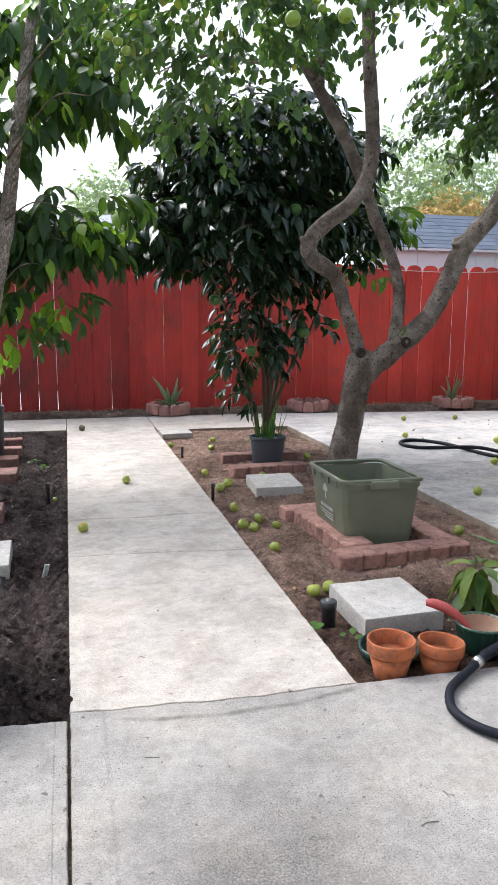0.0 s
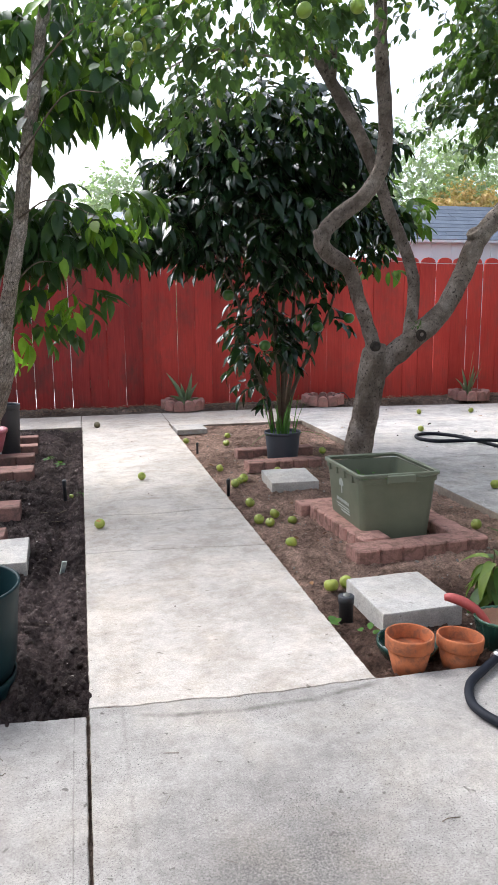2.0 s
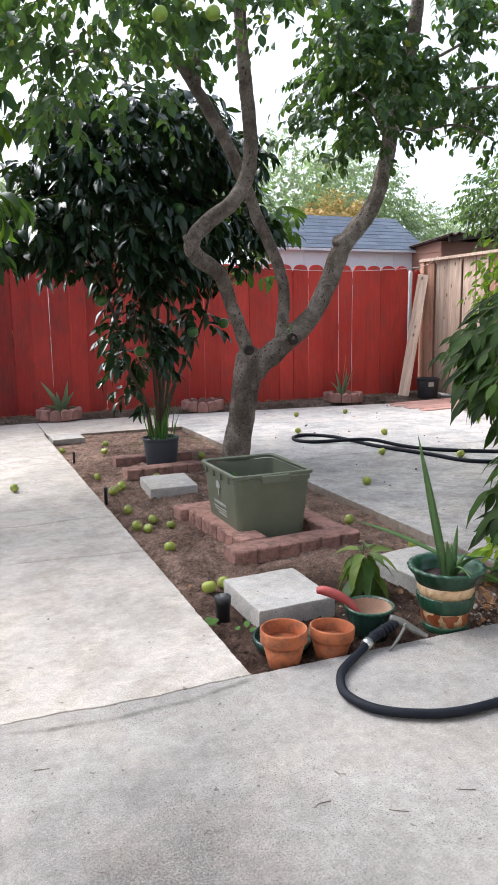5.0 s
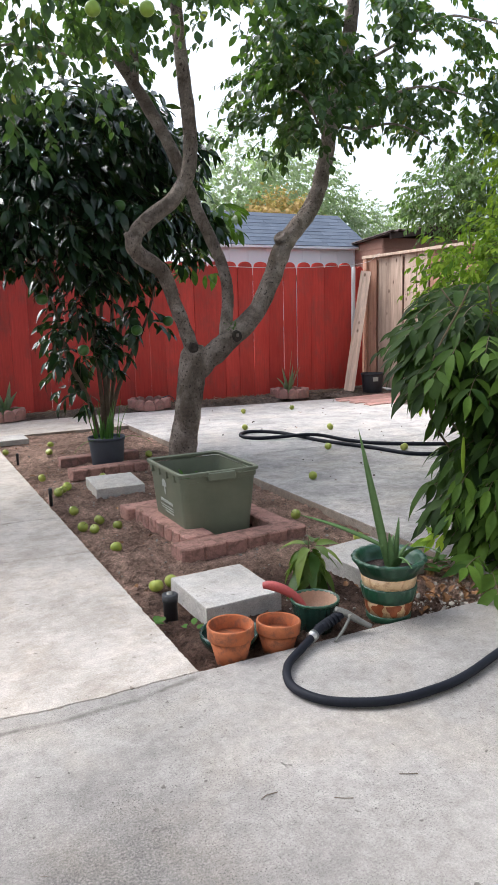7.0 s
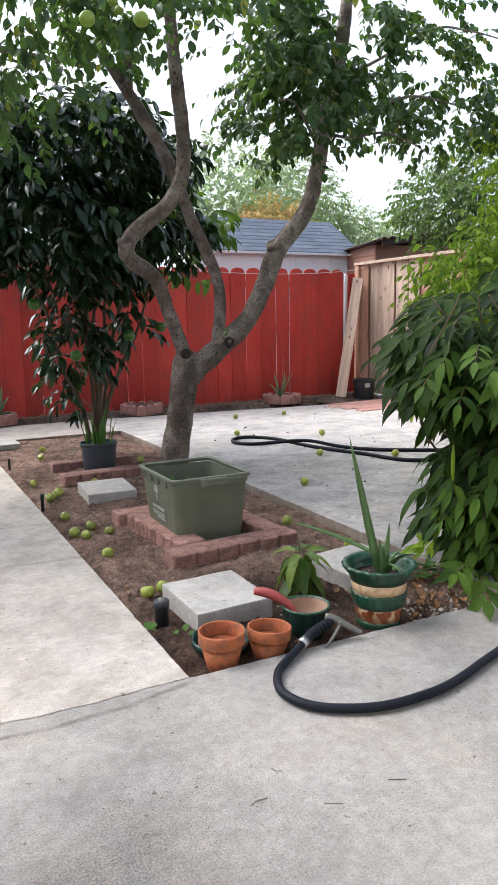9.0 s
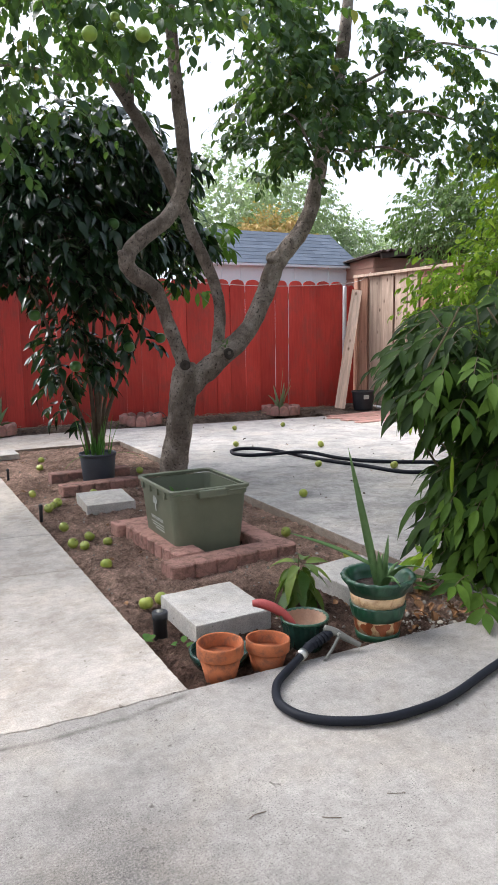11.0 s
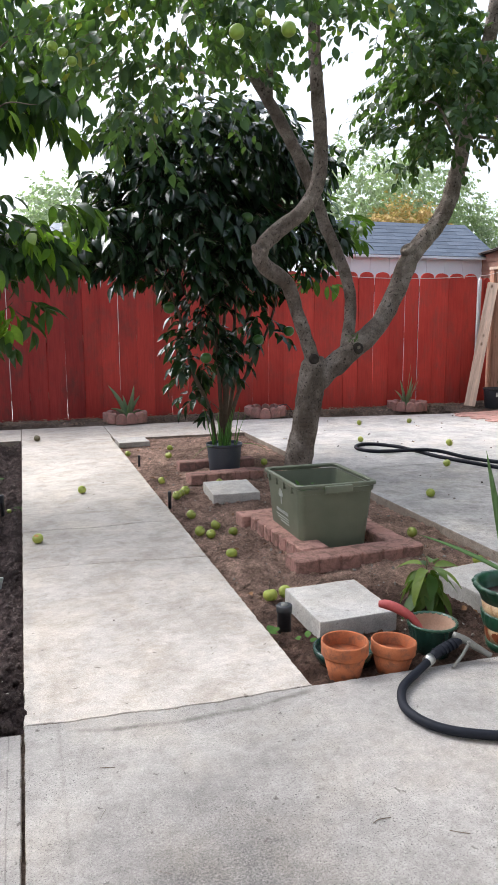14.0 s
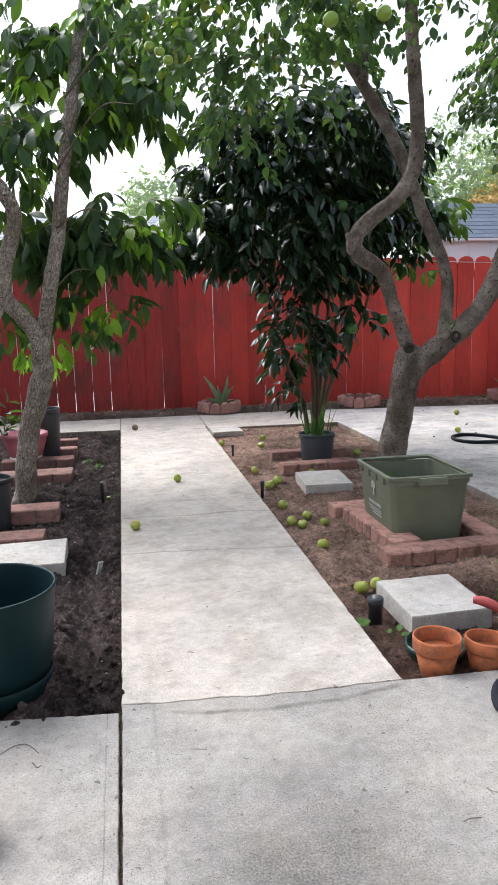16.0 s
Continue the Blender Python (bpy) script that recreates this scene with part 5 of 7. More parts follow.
def make_vine():
    rng = np.random.default_rng(41)
    vine = thing("vine_bush", "leafy green climbing vine sprawling over the bed corner", "shrub")
    for k in range(7):
        a = rng.uniform(0, 6.28)
        b = Vector((2.62 + 0.12 * math.cos(a), 2.62 + 0.1 * math.sin(a), -0.06))
        pts = [(*b, 0.009), (b.x + rng.uniform(-0.1, 0.15), b.y + rng.uniform(-0.1, 0.15), 0.35, 0.007), (b.x + rng.uniform(-0.3, 0.4), b.y + rng.uniform(-0.2, 0.3), 0.8, 0.005), (b.x + rng.uniform(-0.4, 0.6), b.y + rng.uniform(-0.2, 0.4), 1.25, 0.004)]
        limb("stem", pts, M_STEM, vine, 7, 0.08)
    leaves, twigs = [], []
    blobs = [(((2.80, 2.80, 0.96), (0.46, 0.34, 0.30)), 290), (((3.1, 2.8, 0.55), (0.42, 0.4, 0.55)), 130), (((2.74, 2.63, 0.36), (0.25, 0.2, 0.36)), 250), (((3.1, 3.1, 1.12), (0.5, 0.5, 0.34)), 60)]
    for blob, n in blobs:
        for i in range(n):
            p, d = in_blob(rng, blob)
            compound(rng, p, Vector((d.x - 0.55, d.y - 0.5, rng.uniform(0.0, 0.45))), rng.uniform(0.18, 0.28), int(rng.integers(2, 4)), leaves, twigs, rng.uniform(0.7, 1.15), 0.75)
    for p, d in (((2.32, 2.40, 0.05), (-0.5, -0.6, 0.1)), ((2.38, 2.38, 0.03), (-0.2, -0.9, 0.15)), ((2.5, 2.38, 0.04), (0.3, -0.9, 0.1)), ((2.42, 2.34, 0.06), (-0.1, -0.9, 0.2)), ((2.3, 2.45, 0.1), (-0.6, -0.4, 0.2)), ((2.6, 2.36, 0.08), (0.1, -0.9, 0.1))):
        compound(rng, p, Vector(d), 0.26, 3, leaves, twigs, 1.0, 0.25)
    tpl = leaf_kinds(0.130, 0.042, 7, 0.48, 1.5)
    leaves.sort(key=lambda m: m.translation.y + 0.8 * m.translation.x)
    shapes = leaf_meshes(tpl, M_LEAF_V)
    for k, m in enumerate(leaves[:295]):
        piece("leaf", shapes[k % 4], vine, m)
    # leaves behind the front ones take the painted inner shade
    joined("foliage", tpl, leaves[295:], M_LEAF_V_SHADE, vine, label="pointed leaflets coloured near-black green for inner shade")
    twig_mesh("stalk_work", twigs, M_STEM, vine)
    bm = bmesh.new()
    tube(bm, smooth_line([(2.33, 2.60, 0.60, 0.003), (2.325, 2.595, 0.56, 0.008), (2.32, 2.59, 0.50, 0.009), (2.32, 2.585, 0.44, 0.004)], 4), 8, 0.1)
    part("seed_pod", bm, M_LEAF_B, vine, "hanging yellow-green seed pod", True)
    pale = [aim(Vector((2.22 + rng.uniform(-0.06, 0.06), 2.66 + rng.uniform(-0.05, 0.05), 0.10 + rng.uniform(0, 0.10))), Vector((rng.uniform(-1, 0.3), rng.uniform(-1, 0.2), rng.uniform(-0.5, 0.3))), Vector((0, -0.5, 1)), rng.uniform(0.6, 0.9)) for k in range(9)]
    joined("fading_leaves", tpl, pale, M_LEAF_B, vine, label="yellowing leaflets near the ground")


def make_bush(name, label, seed, blobs, stems, leaf, material, counts, size=(0.8, 1.2), hang=0.5):
    rng = np.random.default_rng(seed)
    bush = thing(name, label, "shrub" if "bush" in name else "tree")
    for s in stems:
        limb("stem" if "bush" in name else "trunk", s, M_STEM, bush, 9, 0.1)
    leaves, twigs = [], []
    for blob, n in zip(blobs, counts):
        for i in range(n):
            p, d = in_blob(rng, blob)
            spray(rng, p, Vector((d.x, d.y - 0.2, 0.3 * d.z + rng.uniform(-0.1, 0.5))), rng.uniform(0.2, 0.4) * leaf[0] / 0.08, int(rng.integers(6, 11)), leaves, twigs, 0.7, hang, size, 0.0035 * leaf[0] / 0.08)
    joined("crown", leaf_kinds(leaf[0], leaf[1], 3), leaves, material, bush)
    if "distant" not in name:
        twig_mesh("twig_work", twigs, M_TWIG, bush)


make_apple_tree()
make_citrus()
make_persimmon()
make_vine()
make_bush("climber_bush", "tall bright yellow-green leafy bush by the patio", 51,
          [((4.42, 4.1, 1.4), (0.45, 0.45, 0.5)), ((4.85, 4.2, 2.22), (0.42, 0.4, 0.6)), ((4.15, 4.0, 0.8), (0.45, 0.4, 0.6)), ((3.72, 4.0, 1.38), (0.2, 0.25, 0.22))],
          [[(4.2, 4.2, -0.1, 0.03), (4.15, 4.2, 0.8, 0.024), (4.3, 4.2, 2.0, 0.008)], [(4.25, 4.2, -0.1, 0.025), (4.35, 4.25, 0.9, 0.02), (4.5, 4.3, 2.2, 0.008)]],
          (0.07, 0.032), M_LEAF_B, (560, 560, 200, 90))
make_bush("overhanging_tree", "grey-green tree overhanging the wooden fence", 52,
          [((7.2, 8.2, 2.68), (0.5, 0.6, 0.45)), ((7.1, 7.3, 2.75), (0.6, 0.7, 0.6)), ((7.6, 6.6, 3.2), (0.9, 0.9, 0.7))],
          [[(7.6, 7.2, -0.2, 0.1), (7.6, 7.2, 1.5, 0.08), (7.4, 7.2, 2.8, 0.03)]],
          (0.075, 0.038), M_LEAF_G, (330, 240, 200))
# the pale leaf tones of these trees hold painted haze
for i, (x, y, h, r, material, tint) in enumerate(((13.2, 27.0, 8.3, 2.6, M_LEAF_HAZED, "pale green"), (17.0, 29.0, 8.4, 2.4, M_LEAF_HAZED, "pale green"), (20.6, 30.0, 6.6, 2.2, M_LEAF_HAZED, "grey-green"),
                                                  (13.45, 24.0, 5.3, 1.25, M_LEAF_OR, "orange autumn"), (1.9, 24.0, 5.6, 1.7, M_LEAF_HAZED, "pale green"), (25.0, 30.0, 6.5, 2.5, M_LEAF_HAZED, "grey-green"), (9.0, 28.0, 7.4, 2.3, M_LEAF_HAZED, "pale green"))):
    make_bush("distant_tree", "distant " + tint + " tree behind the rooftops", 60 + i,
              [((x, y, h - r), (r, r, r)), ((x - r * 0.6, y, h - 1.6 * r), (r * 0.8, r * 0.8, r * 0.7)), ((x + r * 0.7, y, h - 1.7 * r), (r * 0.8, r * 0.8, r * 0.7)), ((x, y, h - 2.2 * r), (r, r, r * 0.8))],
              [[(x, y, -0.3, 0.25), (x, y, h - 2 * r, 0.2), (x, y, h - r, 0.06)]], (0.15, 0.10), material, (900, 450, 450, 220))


# ---- things in the dry bed ----
def paver(label, x0, x1, y0, y1, z0, z1, turn=0.0):
    bm = bmesh.new()
    hx, hy = (x1 - x0) / 2, (y1 - y0) / 2
    box(bm, -hx, hx, -hy, hy, 0, z1 - z0)
    bmesh.ops.subdivide_edges(bm, edges=bm.edges, cuts=9, use_grid_fill=True)
    for v in bm.verts:
        n = noise.noise(v.co * 11 + Vector((x0 * 7, y0 * 5, 0)))
        e = max(abs(v.co.x) / hx, abs(v.co.y) / hy)
        top = v.co.z > (z1 - z0) * 0.95
        if e > 0.98:
            v.co.x *= 1 - 0.007 - 0.006 * n
            v.co.y *= 1 - 0.007 - 0.006 * n
            if top:
                v.co.z -= 0.002 + 0.002 * n
                v.co.x *= 0.988
                v.co.y *= 0.988
    ob = new("concrete_paver", mesh_of("concrete_paver", bm, M_SLAB))
    ob.matrix_basis = pose((x0 + x1) / 2, (y0 + y1) / 2, z0, 0.6, -0.5, turn)
    tagged(ob, label, "paver", "square concrete pavers")


paver("square grey concrete paver lying on the soil", 1.088, 1.422, 2.640, 3.012, -0.03, 0.054, 1)
paver("square grey concrete paver beside the edging bricks", 1.255, 1.585, 4.81, 5.22, -0.03, 0.045, -4)
paver("square grey concrete paver behind the glazed pot", 1.84, 2.19, 2.68, 3.05, -0.04, 0.045, 6)
paver("thin grey concrete paver beside the path's end", 0.93, 1.24, 7.36, 7.68, -0.03, 0.022, 1)
paver("pale grey concrete paver lying on dark soil", -0.66, -0.265, 3.58, 3.96, -0.03, 0.05, 2)


def edging(length, depth, height, lobes, material, label, m, group, bow=0.019):
    """A scalloped concrete edging brick: straight back, a row of rounded lobes in front (towards -y)."""
    bm = bmesh.new()
    outline = [(0, depth), (0, 0.02)]
    lw = length / lobes
    for i in range(lobes):
        for k in range(7):
            a = math.pi * k / 6
            if k == 0 and i > 0:
                continue
            outline.append((lw * (i + 0.5) - lw * 0.5 * math.cos(a), 0.022 - bow * math.sin(a) ** 0.7))
    outline += [(length, 0.02), (length, depth)]
    clean = []
    for p in outline:
        if not clean or (abs(p[0] - clean[-1][0]) + abs(p[1] - clean[-1][1])) > 1e-4:
            clean.append(p)
    mid = Vector((length / 2, depth / 2, 0))
    rings = []
    for inset, z in ((0, 0), (0, height - 0.007), (0.008, height)):
        row = []
        for x, y in clean:
            d = (mid - Vector((x, y, 0)))
            d.normalize()
            j = 0.0016 * noise.noise(Vector((x * 30 + m.translation.x * 9, y * 30, z * 20 + m.translation.y * 7)))
            row.append(bm.verts.new((x + d.x * (inset * 0.5 + j), y + (inset if y < depth * 0.5 else -inset) + j, z)))
        rings.append(row)
    n = len(clean)
    for a, b in zip(rings, rings[1:]):
        for i in range(n):
            bm.faces.new((a[i], a[(i + 1) % n], b[(i + 1) % n], b[i]))
    bm.faces.new(rings[-1])
    bm.faces.new(rings[0][::-1])
    ob = new("edging_brick", mesh_of("edging_brick", bm, material))
    ob.matrix_basis = m
    tagged(ob, label, "brick", group)


G1 = "scalloped edging bricks round the bin"
edging(0.73, 0.150, 0.074, 6, M_BRICK, "pinkish scalloped edging brick in front of the bin", pose(1.275, 3.335, -0.03, 0, 0, 4), G1)
edging(0.72, 0.165, 0.080, 7, M_BRICK, "pinkish scalloped edging brick beside the bin", pose(1.300, 4.21, -0.03, 0, 0, -86), G1)
edging(0.40, 0.13, 0.075, 3, M_BRICK, "pinkish edging brick half hidden behind the bin", pose(1.265, 4.215, -0.03, 0, 0, 2), G1)
edging(0.52, 0.13, 0.07, 4, M_BRICK, "pinkish edging brick along the bin's far side", pose(1.99, 3.49, -0.03, 0, 0, 92), G1)
G2 = "edging bricks round the onion pot"
edging(0.60, 0.15, 0.075, 5, M_BRICK, "pinkish scalloped edging brick before the onion pot", pose(1.235, 5.46, -0.03, 0, 0, 3), G2)
edging(0.66, 0.14, 0.075, 5, M_BRICK_D, "dark reddish edging brick behind the onion pot", pose(1.26, 5.98, -0.03, 0, 0, 1), G2, 0.006)
G3 = "edging bricks across the dark bed"
for yy, dd, xr, bw in ((3.99, 0.19, -0.40, 0.012), (4.57, 0.2, -0.37, 0.006), (5.60, 0.24, -0.355, 0.022), (6.18, 0.17, -0.38, 0.022), (6.65, 0.14, -0.38, 0.006), (7.12, 0.14, -0.40, 0.006)):
    edging(0.58, dd, 0.085, 4, M_BRICK_D, "dark red edging brick set across the dark soil", pose(xr - 0.58, yy, -0.035, 0, 0, 1), G3, bw)


def make_bin():
    """The open olive recycling tub."""
    tub = thing("recycling_bin", "open olive green plastic recycling bin with white print", "bin", at=pose(1.60, 3.865, -0.03))
    base, rim, h = (0.188, 0.228), (0.219, 0.260), 0.385

    def ring(bm, hx, hy, z, r=0.035, seg=5):
        pts = []
        for cx, cy, a0 in ((hx - r, hy - r, 0), (-hx + r, hy - r, 90), (-hx + r, -hy + r, 180), (hx - r, -hy + r, 270)):
            for k in range(seg + 1):
                a = radians(a0 + 90 * k / seg)
                pts.append(bm.verts.new((cx + r * math.cos(a), cy + r * math.sin(a), z)))
        return pts

    def loft(bm, rings, close_last=False):
        for a, b in zip(rings, rings[1:]):
            for i in range(len(a)):
                bm.faces.new((a[i], a[(i + 1) % len(a)], b[(i + 1) % len(b)], b[i]))
        if close_last:
            bm.faces.new(rings[-1])

    def at(u, extra=0.0):
        return (base[0] + (rim[0] - base[0]) * u + extra, base[1] + (rim[1] - base[1]) * u + extra)

    bm = bmesh.new()
    rs = [ring(bm, *at(0, -0.012), 0.0), ring(bm, *at(0.03), 0.012), ring(bm, *at(0.5), h * 0.5), ring(bm, *at(0.86), h * 0.86), ring(bm, *at(0.86, 0.006), h * 0.865), ring(bm, *at(0.93, 0.006), h * 0.93)]
    bm.faces.new(rs[0][::-1])
    inner = [ring(bm, *at(0.93, -0.001), h * 0.93), ring(bm, *at(0.5, -0.004), h * 0.5), ring(bm, *at(0.04, -0.005), 0.02)]
    loft(bm, rs + inner, True)
    part("tub", bm, M_BIN, tub)
    bm = bmesh.new()
    loft(bm, [ring(bm, *at(0.93, 0.010), h * 0.945), ring(bm, *at(0.93, 0.016), h * 0.952), ring(bm, *at(1, 0.014), h * 0.99), ring(bm, *at(1, 0.009), h), ring(bm, *at(1, 0.000), h), ring(bm, *at(1, -0.008), h * 0.985), ring(bm, *at(0.93, -0.002), h * 0.945), ring(bm, *at(0.93, 0.010), h * 0.945)])
    part("rim", bm, M_BIN, tub)
    bm = bmesh.new()
    box(bm, -0.078, 0.078, -0.290, -0.268, h - 0.05, h - 0.008, 0.006)
    part("handle", bm, M_BIN, tub, "moulded grip under the rim")
    bm = bmesh.new()
    box(bm, -0.078, 0.078, 0.268, 0.290, h - 0.05, h - 0.008, 0.006)
    part("handle", bm, M_BIN, tub, "moulded grip under the rim")
    for k in range(4):
        bm = bmesh.new()
        y = -0.17 + 0.115 * k
        box(bm, -0.232, -0.213, y - 0.006, y + 0.006, h * 0.85, h * 0.95, 0.002)
        part("rib", bm, M_BIN, tub)
    # print on the long side: a tree-like mark and lines of lettering too worn to read
    lean = math.degrees(math.atan2(rim[0] - base[0], h))
    face = pose(-base[0] - 0.0035, 0, 0, 0, 0, 0) @ pose(0, 0, 0, 0, -lean, 0)

    def printed(name, quads, label):
        bm2 = bmesh.new()
        for y0, y1, z0, z1 in quads:
            box(bm2, -0.0015, 0.0, y0, y1, z0, z1)
        ob = part(name, bm2, M_WHITE, tub, label)
        ob.matrix_basis = face
    bm = bmesh.new()
    c = (0.02, 0.272)
    pts = [bm.verts.new((-0.0015, c[0] + 0.034 * math.cos(a), c[1] + 0.036 * math.sin(a) + (0.006 if k % 2 else 0))) for k, a in enumerate(np.linspace(-0.2, math.pi + 0.2, 14))]
    bm.faces.new(pts)
    ob = part("printed_mark", bm, M_WHITE, tub, "worn white rounded mark")
    ob.matrix_basis = face
    printed("printed_stem", [(0.013, 0.027, 0.225, 0.268)], "worn white upright stroke")
    printed("printed_line", [(-0.075 + 0.021 * k, -0.061 + 0.021 * k, 0.172, 0.190) for k in range(9)], "worn white lettering")
    printed("printed_line", [(-0.08, 0.115, 0.150, 0.156), (-0.08, 0.10, 0.136, 0.142)], "worn white lettering")
    printed("printed_line", [(-0.08, 0.05, 0.120, 0.128)], "worn white lettering")
    rng = np.random.default_rng(5)
    ls = []
    for i in range(60):
        p = Vector((rng.uniform(-0.17, 0.17), rng.uniform(-0.2, 0.2), 0.20 + rng.uniform(0, 0.10)))
        ls.append(aim(p, rnd_dir(rng) + Vector((0, 0, 0.3)), Vector((0, 0, 1)) + rnd_dir(rng) * 0.3, rng.uniform(0.7, 1.2)))
    bm = bmesh.new()
    box(bm, -0.178, 0.178, -0.218, 0.218, 0.02, 0.19)
    ob = new("potting_soil", mesh_of("potting_soil", bm, M_SOIL_WET))
    ob.matrix_basis = pose(1.60, 3.865, -0.03)
    tagged(ob, "dark soil filling the open bin", "soil")
    joined("seedling", leaf_template(0.05, 0.03, 3), [pose(1.60, 3.865, -0.03) @ m for m in ls], M_WEED, None, "stuff", "small green weeds growing inside the bin")


make_bin()


def flower_pot(name, label, at, r_top, r_base, h, material, band=0.3, lip=0.006, wall=0.008, seg=44, wave=None, inner=None, group=""):
    pot = thing(name, label, "pot", group, at=at)
    hb = h * (1 - band)
    rb = r_base + (r_top - lip - r_base) * 0.92
    bm = bmesh.new()
    lathe(bm, [(r_base - 0.004, 0.0), (r_base, 0.004), (rb, hb)], seg, wave=wave)
    part("body", bm, material, pot, "", True)
    bm = bmesh.new()
    lathe(bm, [(rb - 0.001, hb - 0.001), (rb + lip, hb + 0.001), (rb + lip + 0.001, hb + 0.004), (r_top, h - 0.004), (r_top - 0.002, h), (r_top - wall + 0.002, h), (r_top - wall, h - 0.003), (rb - wall * 0.4, hb), (r_base - wall * 0.5, 0.012), (0.0, 0.012)], seg)
    part("rim", bm, inner or material, pot, "", True)
    return pot


GT = "terracotta flower pots"
flower_pot("terracotta_pot", "empty orange terracotta pot at the bed's corner", pose(1.068, 2.368, -0.046, 0, 0, 20), 0.083, 0.052, 0.146, M_TERRA, 0.33, group=GT)
flower_pot("terracotta_pot", "empty orange terracotta pot leaning beside its twin", pose(1.243, 2.352, -0.052, 3, 3, 70), 0.080, 0.050, 0.132, M_TERRA, 0.33, group=GT)
small = flower_pot("terracotta_pot", "small terracotta pot on the concrete", pose(-0.345, 1.80, 0.0, 0, 0, 0), 0.062, 0.04, 0.11, M_TERRA, 0.3, group=GT)


def make_saucer():
    dish = thing("glazed_bowl", "low dark green glazed bowl behind terracotta pots", "bowl", at=pose(1.115, 2.475, -0.04))
    bm = bmesh.new()
    lathe(bm, [(0.07, 0), (0.095, 0.01), (0.11, 0.04), (0.112, 0.062), (0.104, 0.062), (0.10, 0.045), (0.085, 0.015), (0, 0.012)], 40)
    part("bowl", bm, M_GLAZE_T, dish, "", True)


def make_fluted_pot():
    pot = thing("fluted_pot", "dark green fluted ceramic pot with pale inside", "pot", at=pose(1.445, 2.42, -0.043))
    seg = 96
    bm = bmesh.new()
    lathe(bm, [(0.055, 0), (0.06, 0.006), (0.074, 0.06), (0.086, 0.115), (0.09, 0.132)], seg, wave=lambda a, i: 1 + 0.03 * abs(math.sin(a * 14)), caps=False)
    part("body", bm, M_GLAZE_T, pot, "fluted dark green glaze", True)
    bm = bmesh.new()
    lathe(bm, [(0.088, 0.130), (0.0925, 0.134), (0.092, 0.142), (0.086, 0.143), (0.082, 0.136)], seg, wave=lambda a, i: 1 + 0.015 * math.sin(a * 24), caps=False)
    part("rim", bm, M_GLAZE, pot, "scalloped glazed rim", True)
    bm = bmesh.new()
    lathe(bm, [(0.083, 0.138), (0.076, 0.10), (0.066, 0.07), (0, 0.066)], 48, caps=False)
    part("lining", bm, M_TERRA_PALE, pot, "pale bare clay inside", True)


M_TERRA_PALE = surface("pale_clay", (0.34, 0.215, 0.15), (0.44, 0.30, 0.22), 10, 120, 0.85, 0.15, 0.001)
make_saucer()
make_fluted_pot()

tool = thing("red_tool_handle", "faded red curved rubber handle resting in a pot", "handle")
bm = bmesh.new()
tube(bm, smooth_line([(1.282, 2.53, 0.142, 0.012), (1.305, 2.515, 0.143, 0.0175), (1.342, 2.495, 0.13, 0.0185), (1.378, 2.475, 0.105, 0.0175), (1.402, 2.46, 0.075, 0.016), (1.418, 2.445, 0.04, 0.014), (1.43, 2.435, 0.0, 0.012)], 6), 16, 0.03)
part("grip", bm, M_RUBBER_R, tool, "", True)


